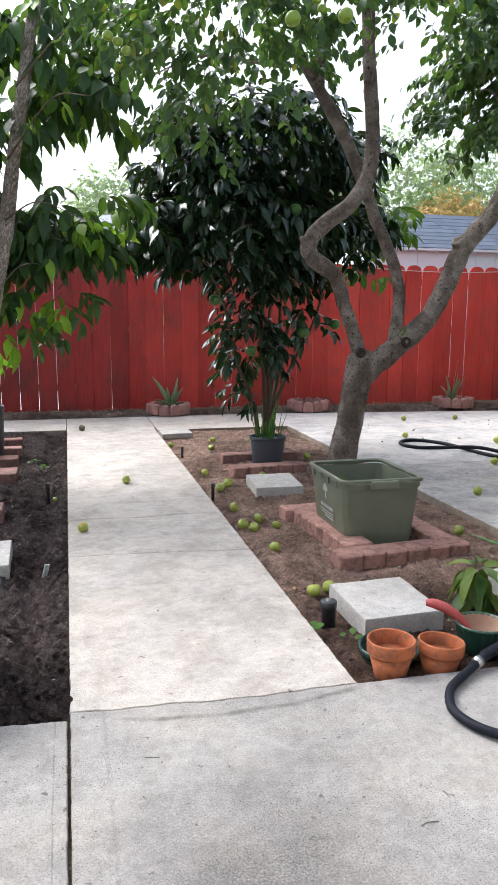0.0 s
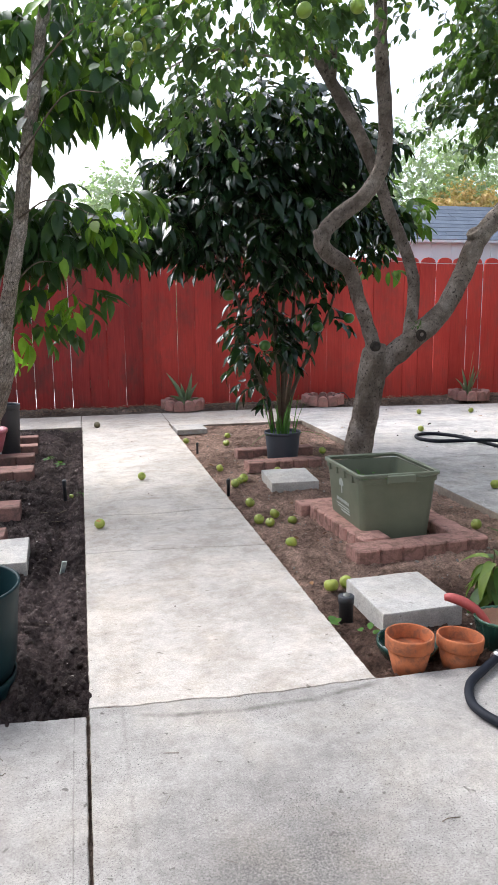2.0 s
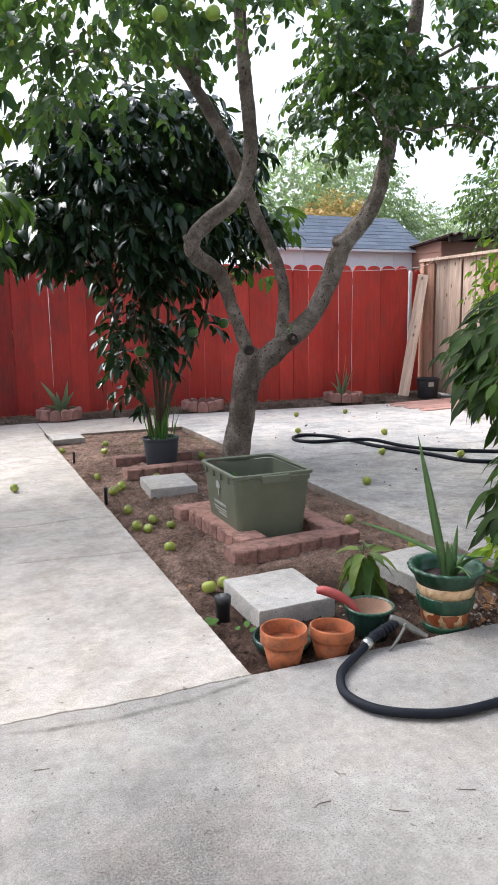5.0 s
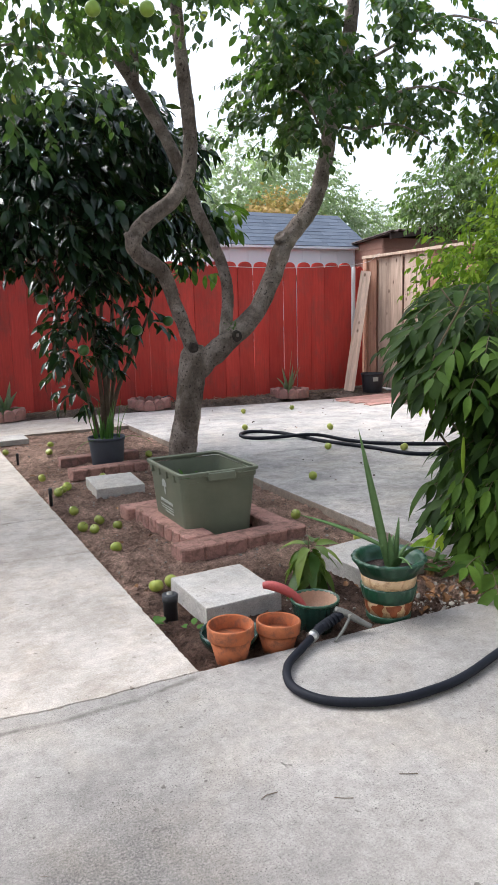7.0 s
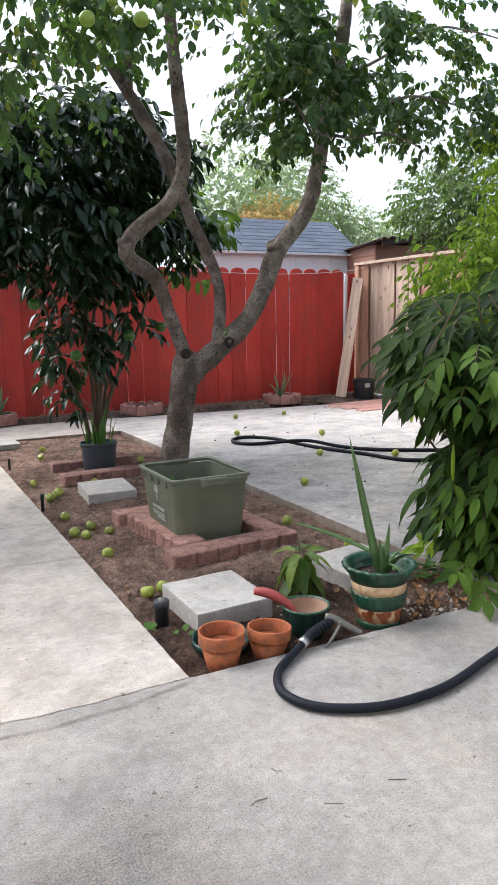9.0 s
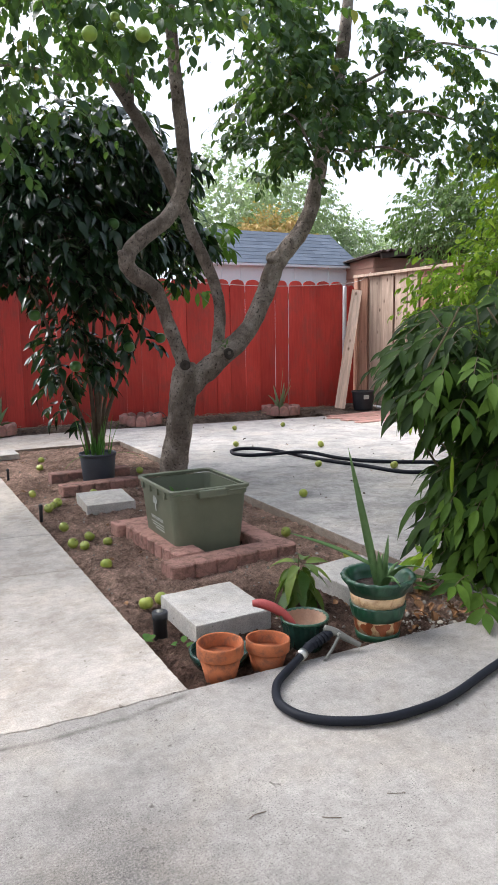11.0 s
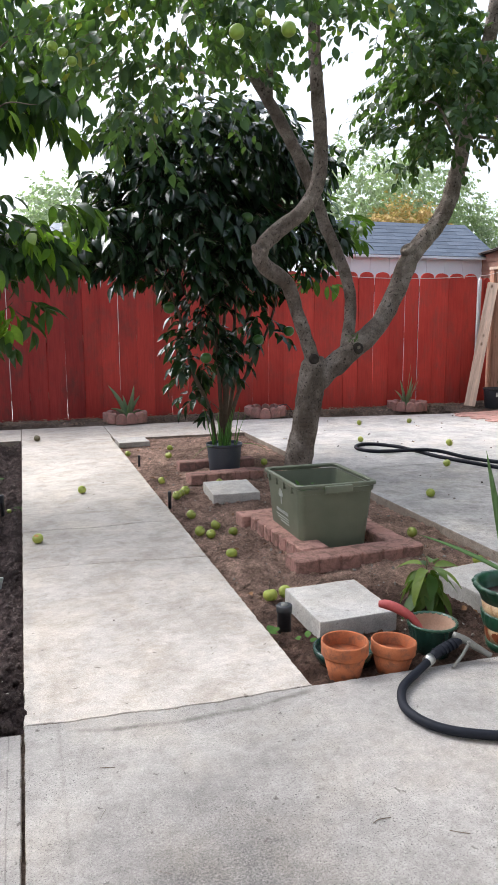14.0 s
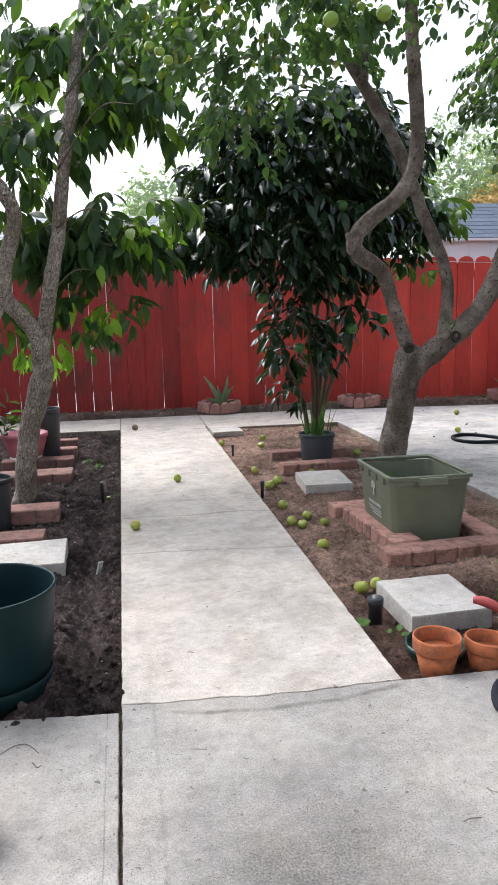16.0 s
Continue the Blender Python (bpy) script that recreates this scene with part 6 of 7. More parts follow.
def make_glazed_pot():
    """The tall painted pot with a frilled green rim."""
    pot = thing("painted_pot", "cream ceramic pot with green glaze and brown shapes", "pot", at=pose(1.755, 2.378, -0.052) @ Matrix.Diagonal((1.0, 1.0, 1.06, 1)))
    seg = 114

    def belt(name, prof, material, label, wave=None):
        b = bmesh.new()
        lathe(b, prof, seg, wave=wave)
        part(name, b, material, pot, label, True)

    def rad(z):
        return 0.078 + 0.040 * (z / 0.235) ** 1.1
    belt("foot", [(0.070, 0), (rad(0), 0.004), (rad(0.02) + 0.001, 0.02)], M_CREAM, "cream foot ring")
    belt("foot_band", [(rad(0.02), 0.02), (rad(0.03) + 0.004, 0.024), (rad(0.045) + 0.004, 0.046), (rad(0.05), 0.05)], M_GLAZE, "dark green glazed band")
    belt("body", [(rad(0.05) - 0.001, 0.048), (rad(0.08), 0.08), (rad(0.11), 0.112)], M_CREAM, "cream painted band")
    belt("middle_band", [(rad(0.10), 0.100), (rad(0.105) + 0.004, 0.104), (rad(0.125) + 0.007, 0.125), (rad(0.145) + 0.006, 0.150), (rad(0.155) + 0.003, 0.158), (rad(0.155) - 0.002, 0.156)], M_GLAZE, "raised green ruffled band", lambda a, i: 1 + (0.03 * math.sin(a * 21) if i in (3, 4) else 0.012 * math.sin(a * 10 + i)))
    belt("neck", [(rad(0.142) - 0.001, 0.142), (rad(0.20), 0.205)], M_CREAM, "cream band below the rim")
    frill = lambda a, i: 1 + (0.060 * abs(math.sin(a * 9.5)) - 0.025 if i in (2, 3, 4) else 0.0)
    belt("rim", [(rad(0.2), 0.198), (rad(0.22) + 0.006, 0.222), (0.138, 0.246), (0.143, 0.255), (0.136, 0.262), (0.118, 0.254), (0.106, 0.235), (0.10, 0.205)], M_GLAZE, "frilled green glazed rim", frill)
    b = bmesh.new()
    lathe(b, [(0.104, 0.212), (0.05, 0.218), (0, 0.216)], 32)
    part("earth", b, M_SOIL_WET, pot, "dark potting soil", True)
    rng = np.random.default_rng(3)
    for k in range(9):
        a0 = 2 * math.pi * k / 9 + 0.1
        b = bmesh.new()
        pts = []
        for j in range(14):
            t = 2 * math.pi * j / 14
            rr = 1 + 0.35 * math.sin(3 * t + k) + 0.2 * rng.uniform(-1, 1)
            da, z = 0.30 * rr * math.cos(t) * 0.9, 0.079 + 0.026 * rr * math.sin(t)
            z = min(max(z, 0.053), 0.106)
            r = rad(z) + 0.0022
            pts.append(b.verts.new((r * math.cos(a0 + da), r * math.sin(a0 + da), z)))
        mid = b.verts.new(((rad(0.085) + 0.003) * math.cos(a0), (rad(0.085) + 0.003) * math.sin(a0), 0.085))
        for j in range(14):
            b.faces.new((mid, pts[j], pts[(j + 1) % 14]))
        part("painted_shape", b, M_RUST, pot, "rust-brown brushed shape")


make_glazed_pot()


def blade(bm, base, d, length, width, bend, face=None, thick=0.002, steps=10, fold=0.35):
    """A strap leaf that rises from base and arches over; a shallow V in section."""
    p, d = Vector(base), Vector(d).normalized()
    side = d.cross(Vector((0, 0, 1)))
    side = side.normalized() if side.length > 0.05 else Vector((1, 0, 0))
    if face is not None:
        side = (face - d * face.dot(d)).normalized()
    rows = []
    for i in range(steps + 1):
        u = i / steps
        w = width * 0.5 * (1 - u ** 2.5) ** 0.9 * (0.75 + 0.25 * min(1, u * 4))
        n = side.cross(d).normalized()
        rows.append([bm.verts.new(p - side * w + n * w * fold), bm.verts.new(p), bm.verts.new(p + side * w + n * w * fold), bm.verts.new(p - n * thick)])
        d = (d + Vector((0, 0, -bend / steps)) + Vector((d.x, d.y, 0)) * (bend * 0.4 / steps)).normalized()
        p = p + d * (length / steps)
    for a, b in zip(rows, rows[1:]):
        bm.faces.new((a[0], b[0], b[1], a[1]))
        bm.faces.new((a[1], b[1], b[2], a[2]))
        bm.faces.new((a[2], b[2], b[3], a[3]))
        bm.faces.new((a[3], b[3], b[0], a[0]))


def blade_plant(name, label, at, leaves, material, category="plant", group="", face=None):
    plant = thing(name, label, category, group, at=at)
    for base, d, length, width, bend in leaves:
        bm = bmesh.new()
        blade(bm, base, d, length, width, bend, face)
        part("leaf", bm, material, plant, "", True)
    return plant


blade_plant("amaryllis_plant", "strap-leaved green plant growing in the painted pot", pose(1.755, 2.375, 0.165),
            [((0, 0, 0), (-0.24, 0.02, 1), 0.585, 0.034, 0.02), ((0.008, -0.012, 0), (-0.12, 0.0, 1), 0.16, 0.030, 0.05), ((0.025, 0.0, 0), (0.10, 0.03, 1), 0.21, 0.024, 0.3), ((-0.03, 0, 0.10), (-0.62, 0.60, 0.42), 0.35, 0.018, 0.25),
             ((0.02, -0.01, 0), (0.10, -0.25, 1), 0.25, 0.024, 1.9), ((0.03, 0, 0), (0.35, 0.1, 1), 0.13, 0.022, 1.2), ((0, -0.02, 0), (-0.05, -0.25, 1), 0.20, 0.024, 2.2), ((0.04, 0.01, 0), (0.8, 0, 0.5), 0.12, 0.022, 1.2), ((0.01, 0.02, 0), (0.35, 0.3, 1), 0.16, 0.022, 0.9)], M_BLADE, face=Vector((0.85, -0.5, 0)))


def make_sapling():
    rng = np.random.default_rng(9)
    plant = thing("avocado_sapling", "small sapling with drooping green leaves", "plant", at=pose(1.635, 2.76, -0.045))
    bm = bmesh.new()
    tube(bm, smooth_line([(0, 0, -0.02, 0.006), (0.0, 0, 0.1, 0.005), (-0.01, 0, 0.2, 0.004), (-0.01, 0, 0.26, 0.002)], 4), 7)
    part("stem", bm, M_STEM, plant, "", True)
    shapes = leaf_meshes([leaf_template(0.135, 0.056, 6, 0.25, 0.45, 0.45, 1.0), leaf_template(0.12, 0.050, 6, 0.4, 0.7, 0.45, 1.0)], M_LEAF_S)
    for k in range(38):
        a = k * 2.4
        z = 0.10 + 0.13 * k / 38
        d = Vector((math.cos(a) * 0.9, math.sin(a) * 0.9, -0.15 - 0.9 * rng.random() if k < 31 else 0.25))
        piece("leaf", shapes[k % 2], plant, aim(Vector((0.025 * math.cos(a), 0.025 * math.sin(a), z)), d, Vector((0, 0, 1)) + rnd_dir(rng) * 0.3, rng.uniform(0.75, 1.1)))


M_LEAF_S = leaf_mat("sapling_leaf", (0.035, 0.085, 0.018), (0.16, 0.22, 0.045), 0.4, 0.25, by_object=True)
make_sapling()


def hose(name, label, pts, r, group="", seg=14):
    h = thing(name, label, "hose", group)
    bm = bmesh.new()
    tube(bm, smooth_line([(*p, r) for p in pts], 8), seg)
    part("hose_tube", bm, M_BLACK, h, "", True)
    return h


near = hose("garden_hose", "thick black garden hose looped on the concrete", [(1.332, 2.262, 0.030), (1.268, 2.222, 0.022), (1.172, 2.150, 0.018), (1.119, 2.05, 0.018), (1.125, 1.965, 0.019), (1.165, 1.90, 0.019), (1.235, 1.85, 0.019), (1.325, 1.812, 0.019), (1.44, 1.798, 0.019), (1.61, 1.812, 0.019), (1.90, 1.90, 0.019), (2.35, 2.02, 0.019), (3.0, 1.9, 0.019), (3.6, 1.2, 0.019)], 0.0142)
bm = bmesh.new()
tube(bm, [(1.328, 2.26, 0.030, 0.0195), (1.350, 2.272, 0.034, 0.0195)], 18)
part("coupling", bm, M_METAL, near, "silver metal hose coupling", True)
nozzle = thing("spray_nozzle", "grey hose spray nozzle with lever and dark grip", "nozzle", at=pose(1.350, 2.272, 0.034) @ Matrix.Diagonal((0.92, 0.92, 0.80, 1)) @ pose(-1.318, -2.272, -0.05))
bm = bmesh.new()
tube(bm, smooth_line([(1.318, 2.272, 0.05, 0.018), (1.35, 2.285, 0.062, 0.020), (1.39, 2.295, 0.075, 0.021), (1.43, 2.30, 0.088, 0.020), (1.46, 2.30, 0.097, 0.018)], 5), 16, 0.05, 40)
part("grip", bm, M_BLACK, nozzle, "ribbed dark rubber grip", True)
for k in range(6):
    bm = bmesh.new()
    x = 1.345 + 0.017 * k
    tube(bm, [(x, 2.2855 + 0.002 * k, 0.060 + 0.0055 * k, 0.0228), (x + 0.008, 2.287 + 0.002 * k, 0.0626 + 0.0055 * k, 0.0228)], 16)
    part("grip_ring", bm, M_BLACK, nozzle)
bm = bmesh.new()
tube(bm, smooth_line([(1.44, 2.315, 0.118, 0.015), (1.475, 2.295, 0.10, 0.017), (1.51, 2.272, 0.073, 0.0155), (1.545, 2.25, 0.048, 0.012), (1.56, 2.24, 0.038, 0.012)], 5), 14)
part("barrel", bm, M_GREYP, nozzle, "grey tapering barrel", True)
bm = bmesh.new()
tube(bm, smooth_line([(1.485, 2.278, 0.085, 0.007), (1.455, 2.262, 0.06, 0.0065), (1.425, 2.25, 0.035, 0.0065), (1.39, 2.238, 0.013, 0.005)], 5), 8)
part("lever", bm, M_GREYP, nozzle, "bent metal trigger lever", True)
bm = bmesh.new()
tube(bm, [(1.482, 2.272, 0.094, 0.009), (1.486, 2.298, 0.094, 0.009)], 12)
part("pivot", bm, M_METAL, nozzle)

hose("garden_hose", "black garden hose lying in loops across the patio", [(4.9, 4.1, 0.016), (4.35, 4.45, 0.016), (3.85, 4.72, 0.016), (3.72, 5.12, 0.016), (3.55, 5.63, 0.016), (3.50, 6.0, 0.016), (3.44, 6.3, 0.016), (3.27, 6.5, 0.016), (3.10, 6.44, 0.016), (3.04, 6.27, 0.016), (3.12, 6.12, 0.016), (3.3, 6.05, 0.02), (3.57, 5.84, 0.045), (3.75, 5.55, 0.016), (3.93, 5.24, 0.016), (4.4, 4.9, 0.016), (5.1, 4.5, 0.016)], 0.016)

# ---- onion pot and sprinkler heads ----
def nursery_pot(name, label, at, r, h, material, fill=True):
    pot = thing(name, label, "pot", at=at)
    bm = bmesh.new()
    lathe(bm, [(r * 0.80, 0), (r * 0.82, 0.006), (r * 0.95, h * 0.9), (r * 0.95, h * 0.905)], 40)
    part("body", bm, material, pot, "", True)
    bm = bmesh.new()
    lathe(bm, [(r * 0.95, h * 0.90), (r, h * 0.905), (r * 1.01, h * 0.985), (r, h), (r * 0.965, h), (r * 0.955, h * 0.97), (r * 0.90, h * 0.55), (r * 0.80, h * 0.1), (0, h * 0.1)], 40)
    part("rim", bm, material, pot, "", True)
    if fill:
        bm = bmesh.new()
        lathe(bm, [(r * 0.94, h * 0.84), (r * 0.4, h * 0.87), (0, h * 0.88)], 30)
        part("earth", bm, M_SOIL_WET, pot, "dark potting soil", True)
    return pot


nursery_pot("nursery_pot", "dark slate plastic nursery pot on the soil", pose(1.597, 5.815, -0.03), 0.148, 0.255, M_POT_N)
rng = np.random.default_rng(77)
stalks = []
for k in range(30):
    a, q = rng.uniform(0, 6.28), rng.uniform(0, 0.115)
    lean = rng.uniform(0.02, 0.28)
    stalks.append(((q * math.cos(a), q * math.sin(a), 0), (lean * math.cos(a), lean * math.sin(a), 1), float(rng.uniform(0.14, 0.36)), 0.016, float(rng.choice([0.02, 0.1, 0.5]))))
stalks += [((0.08, -0.05, 0), (0.6, -0.35, 0.6), 0.3, 0.008, 1.5), ((-0.08, -0.05, 0), (-0.6, -0.4, 0.5), 0.3, 0.008, 1.4)]
blade_plant("onion_plant", "clump of green onion leaves in the nursery pot", pose(1.597, 5.815, 0.19), stalks, M_ONION)


def sprinkler(x, y, h, r, label):
    s = thing("sprinkler_head", label, "sprinkler", "black irrigation heads", at=pose(x, y, -0.045))
    bm = bmesh.new()
    lathe(bm, [(r, 0), (r, h * 0.72), (r * 1.12, h * 0.73), (r * 1.15, h * 0.97), (r * 1.05, h), (r * 0.9, h)], 20)
    part("housing", bm, M_POT_K, s, "", True)
    bm = bmesh.new()
    lathe(bm, [(r * 0.88, h * 0.985), (r * 0.5, h * 0.985), (r * 0.45, h * 1.06), (0, h * 1.06)], 16)
    part("riser_cap", bm, M_GREYP, s, "", True)


sprinkler(1.005, 2.80, 0.115, 0.028, "black pop-up sprinkler head beside the paver")
for x, y, h, r in ((0.955, 4.89, 0.115, 0.011), (0.975, 6.34, 0.11, 0.010), (-0.12, 5.04, 0.14, 0.012)):
    sprinkler(x, y, h, r, "thin black irrigation riser standing in the soil")

# ---- fallen apples ----
fallen = round_fruit("apple", M_APPLE, 0.031)
stalk = mesh_of("stalk", tube(bmesh.new(), [(0, 0, 0.02, 0.0015), (0.002, 0, 0.045, 0.0012)], 5), M_TWIG)
rng = np.random.default_rng(15)
ON_SOIL, ON_SLAB = -0.034, 0.0
APPLES = [(0.41, 5.33, 0, 0.95), (1.38, 7.02, 1, 1), (1.29, 6.63, 1, 1), (1.03, 5.59, 1, 0.95), (1.13, 5.2, 1, 1.05), (1.04, 5.06, 1, 1.05), (1.09, 5.15, 1, 0.85), (1.02, 4.53, 1, 1), (0.985, 4.155, 1, 1), (1.035, 4.09, 1, 0.9), (1.105, 4.25, 1, 1),
          (1.17, 4.1, 1, 0.9), (1.045, 3.70, 1, 1), (1.045, 3.085, 1, 1.05), (1.125, 3.115, 1, 0.95), (2.14, 3.75, 1, 1), (2.69, 4.45, 0, 1), (1.44, 5.40, 1, 0.9), (0.95, 6.86, 1, 0.9), (2.02, 6.05, 1, 1), (3.82, 7.85, 0, 1), (4.46, 7.8, 0, 1),
          (3.28, 6.72, 0, 1), (4.0, 6.24, 0, 1.1), (2.21, 3.22, 1, 0.9), (3.9, 4.95, 0, 1.1), (3.4, 5.35, 0, 1), (1.75, 5.68, 1, 0.8), (-0.08, 5.05, 1, 0.5), (1.62, 5.32, 1, 0.85), (4.35, 4.75, 0, 1)]
for x, y, soil, s in APPLES:
    ap = new("apple", fallen)
    ap.matrix_basis = pose(x, y, (ON_SOIL + 0.002 if soil else 0.0) + 0.029 * s, *rng.uniform(-60, 60, 3)) @ Matrix.Diagonal((s, s, s, 1))
    tagged(ap, "green fallen apple lying on the soil" if soil else "green fallen apple lying on concrete", "apple", "fallen apples")
    st = new("stalk", stalk)
    st.parent = ap
half = thing("bitten_apple", "half-eaten browned apple lying on the path", "apple", "fallen apples", at=pose(0.085, 4.20, 0.0) @ Matrix.Diagonal((0.85, 0.85, 0.85, 1)))
ob = new("skin", round_fruit("skin", M_APPLE, 0.035))
ob.parent = half
ob.matrix_basis = pose(0, 0, 0.032, 20, -15, 0)
for dx, dy, dz, size in ((-0.012, -0.017, 0.050, 0.015), (0.013, -0.014, 0.052, 0.010), (0.004, -0.026, 0.040, 0.008)):
    bm = bmesh.new()
    lathe(bm, [(size, -0.004), (size * 0.9, 0.003), (size * 0.5, 0.001), (0.0, 0.004)], 12, wave=lambda a, i: 1 + 0.2 * math.sin(3 * a + i))
    ob = part("bite", bm, M_ROT, half, "browned eaten flesh", True)
    ob.matrix_basis = Matrix.Translation((dx, dy, dz)) @ Vector((dx, dy, dz - 0.03)).to_track_quat("Z", "Y").to_matrix().to_4x4()
rotten = new("rotten_apple", round_fruit("rotten_apple", M_ROT_DARK, 0.034))
rotten.matrix_basis = pose(0.155, 7.87, 0.03, 30, 20, 0)
tagged(rotten, "dark rotten apple lying on the path", "apple", "fallen apples")


# ---- ring planters by the fence ----
def ring_planter(x, y, r, n, label):
    """A ring of upright edging blocks, each with a rounded scallop for its top."""
    ring = thing("ring_planter", label, "planter", "round brick planters", at=pose(x, y, 0.015, 0, 0, 11))
    half = math.pi / n
    bm = bmesh.new()
    rows = []
    for rr, k in ((r + 0.016, 1.0), (r, 0.985), (r - 0.055, 0.985)):
        row = []
        for i in range(9):
            u = -1 + i / 4
            a = half * 0.97 * u
            bulge = (1 - u * u) ** 0.5
            rad = rr + (0.012 * bulge if rr > r - 0.01 else 0.0)
            top = 0.072 + 0.055 * bulge - (0.008 if k == 1.0 else 0)
            row.append((bm.verts.new((rad * math.cos(a), rad * math.sin(a), 0)), bm.verts.new((rad * math.cos(a), rad * math.sin(a), top))))
        rows.append(row)
    for i in range(8):
        bm.faces.new((rows[0][i][0], rows[0][i + 1][0], rows[0][i + 1][1], rows[0][i][1]))
        bm.faces.new((rows[2][i + 1][0], rows[2][i][0], rows[2][i][1], rows[2][i + 1][1]))
        for p, q in ((0, 1), (1, 2)):
            bm.faces.new((rows[p][i][1], rows[p][i + 1][1], rows[q][i + 1][1], rows[q][i][1]))
    for e in (0, 8):
        bm.faces.new([rows[0][e][0], rows[0][e][1], rows[1][e][1], rows[2][e][1], rows[2][e][0]])
    me = mesh_of("block", bm, M_RINGBLOCK)
    for k in range(n):
        piece("block", me, ring, pose(0, 0, rng.uniform(-0.008, 0.006), 0, 0, 360 * k / n + rng.uniform(-1, 1)))
    bm = bmesh.new()
    lathe(bm, [(r - 0.055, 0.035), (r * 0.4, 0.05), (0, 0.045)], 24)
    part("earth", bm, M_SOIL, ring, "", True)


ring_planter(1.22, 9.0, 0.245, 12, "round planter of pinkish bricks with a pale plant")
ring_planter(3.03, 8.98, 0.245, 12, "empty round planter of pinkish bricks")
ring_planter(5.09, 8.95, 0.245, 12, "round planter of pinkish bricks with a spiky plant")
M_PALEBLADE = leaf_mat("pale_blade", (0.32, 0.46, 0.27), (0.50, 0.60, 0.42), 0.45, 0.45)
blade_plant("iris_plant", "pale green sword-leaved plant in a ring planter", pose(1.25, 9.0, 0.06),
            [((0, 0, 0), (-0.35, -0.1, 1), 0.483, 0.068, 0.55), ((0.02, 0, 0), (0.12, -0.1, 1), 0.414, 0.068, 0.33), ((0, 0, 0), (0.35, 0, 1), 0.322, 0.061, 0.605), ((0, -0.02, 0), (-0.5, -0.3, 0.8), 0.299, 0.061, 0.825), ((0, 0, 0), (0.05, -0.3, 1), 0.253, 0.061, 0.495), ((0, 0, 0), (-0.15, 0, 1), 0.287, 0.061, 0.22), ((0, 0, 0), (0.5, -0.2, 0.7), 0.23, 0.054, 0.88)], M_PALEBLADE, face=Vector((0.9, 0.25, 0)))
blade_plant("iris_plant", "green spiky plant in a ring planter", pose(5.06, 8.95, 0.06),
            [((0, 0, 0), (-0.25, -0.1, 1), 0.391, 0.061, 0.275), ((0.02, 0, 0), (0.1, -0.1, 1), 0.414, 0.061, 0.11), ((0, 0, 0), (0.3, 0, 1), 0.345, 0.054, 0.275), ((0, 0, 0), (0.5, 0, 1), 0.414, 0.027, 0.165), ((0, 0, 0), (-0.5, -0.2, 1), 0.345, 0.041, 0.66), ((0, 0, 0), (0.12, 0, 1), 0.598, 0.010, 0.055), ((0.05, 0, 0), (0.3, 0, 1), 0.46, 0.010, 0.11), ((0, -0.02, 0), (0, -0.2, 1), 0.287, 0.061, 0.44)], M_PALEBLADE, face=Vector((0.9, 0.25, 0)))
bm = bmesh.new()
tube(bm, smooth_line([(2.86, 8.8, 0.03, 0.006), (3.2, 8.84, 0.16, 0.006), (3.3, 8.86, 0.14, 0.005), (3.36, 8.86, 0.05, 0.005)], 5), 6)
ob = new("irrigation_tube", mesh_of("irrigation_tube", bm, M_POT_K, True))
tagged(ob, "thin dark irrigation tube beside the empty planter", "tube")

# ---- by the fence corner ----
plank = new("leaning_plank", mesh_of("leaning_plank", box(bmesh.new(), -0.075, 0.075, -0.014, 0.014, 0, 1.83, 0.004), M_WOOD))
plank.matrix_basis = Matrix.Translation((6.06, 8.90, 0.03)) @ (Vector((6.585, 9.21, 1.79)) - Vector((6.06, 8.90, 0.03))).to_track_quat("Z", "Y").to_matrix().to_4x4() @ pose(0, 0, 0, 0, 0, 25)
tagged(plank, "weathered bare wooden plank leaning on the fence corner", "plank")
tub = nursery_pot("nursery_pot", "black plastic pot with a white sticker", pose(6.42, 8.82, 0.0), 0.17, 0.28, M_POT_K)
bm = bmesh.new()
box(bm, -0.11, -0.02, -0.169, -0.166, 0.17, 0.23)
ob = part("sticker", bm, M_WHITE, tub, "white paper sticker")
pad = thing("brick_pad", "flat pad of pale pink paving bricks on the ground", "paving", kind="structure", at=pose(5.44, 7.52, -0.038, 0, 0, 6))
me = mesh_of("brick", box(bmesh.new(), 0.004, 0.286, 0.004, 0.136, 0, 0.05, 0.004), M_PINK)
for i in range(6):
    for j in range(4):
        piece("brick", me, pad, pose(j * 0.29 + (0.10 if i % 2 else 0), i * 0.14, rng.uniform(0, 0.004), 0, 0, rng.uniform(-0.8, 0.8)))
bm = bmesh.new()
line = []
for i in range(30):
    u = i / 29
    line.append((3.7 + 2.82 * u, 9.27, 1.86 - 0.25 * u * (1 - u) + 0.01 * u, 0.005))
line += [(6.58, 9.1, 1.9, 0.003), (6.6, 8.9, 2.0, 0.003)]
tube(bm, line, 6)
ob = new("cord", mesh_of("cord", bm, M_CHALK, True))
tagged(ob, "thin pale cord strung along the fence top", "cord")

# ---- the dark bed's pots ----
big = thing("planter_pot", "large dark teal plastic planter with attached saucer", "planter", at=pose(-0.415, 2.56, -0.03))
bm = bmesh.new()
lathe(bm, [(0.182, 0.068), (0.195, 0.11), (0.214, 0.32), (0.222, 0.362), (0.222, 0.368), (0.215, 0.37), (0.212, 0.362), (0.20, 0.27), (0.18, 0.10), (0, 0.09)], 64)
part("body", bm, M_POT_T, big, "", True)
bm = bmesh.new()
lathe(bm, [(0.165, 0), (0.178, 0.008), (0.192, 0.05), (0.194, 0.068), (0.189, 0.072), (0.186, 0.066), (0.165, 0.02), (0, 0.02)], 64)
part("saucer", bm, M_POT_T, big, "teal drip saucer", True)
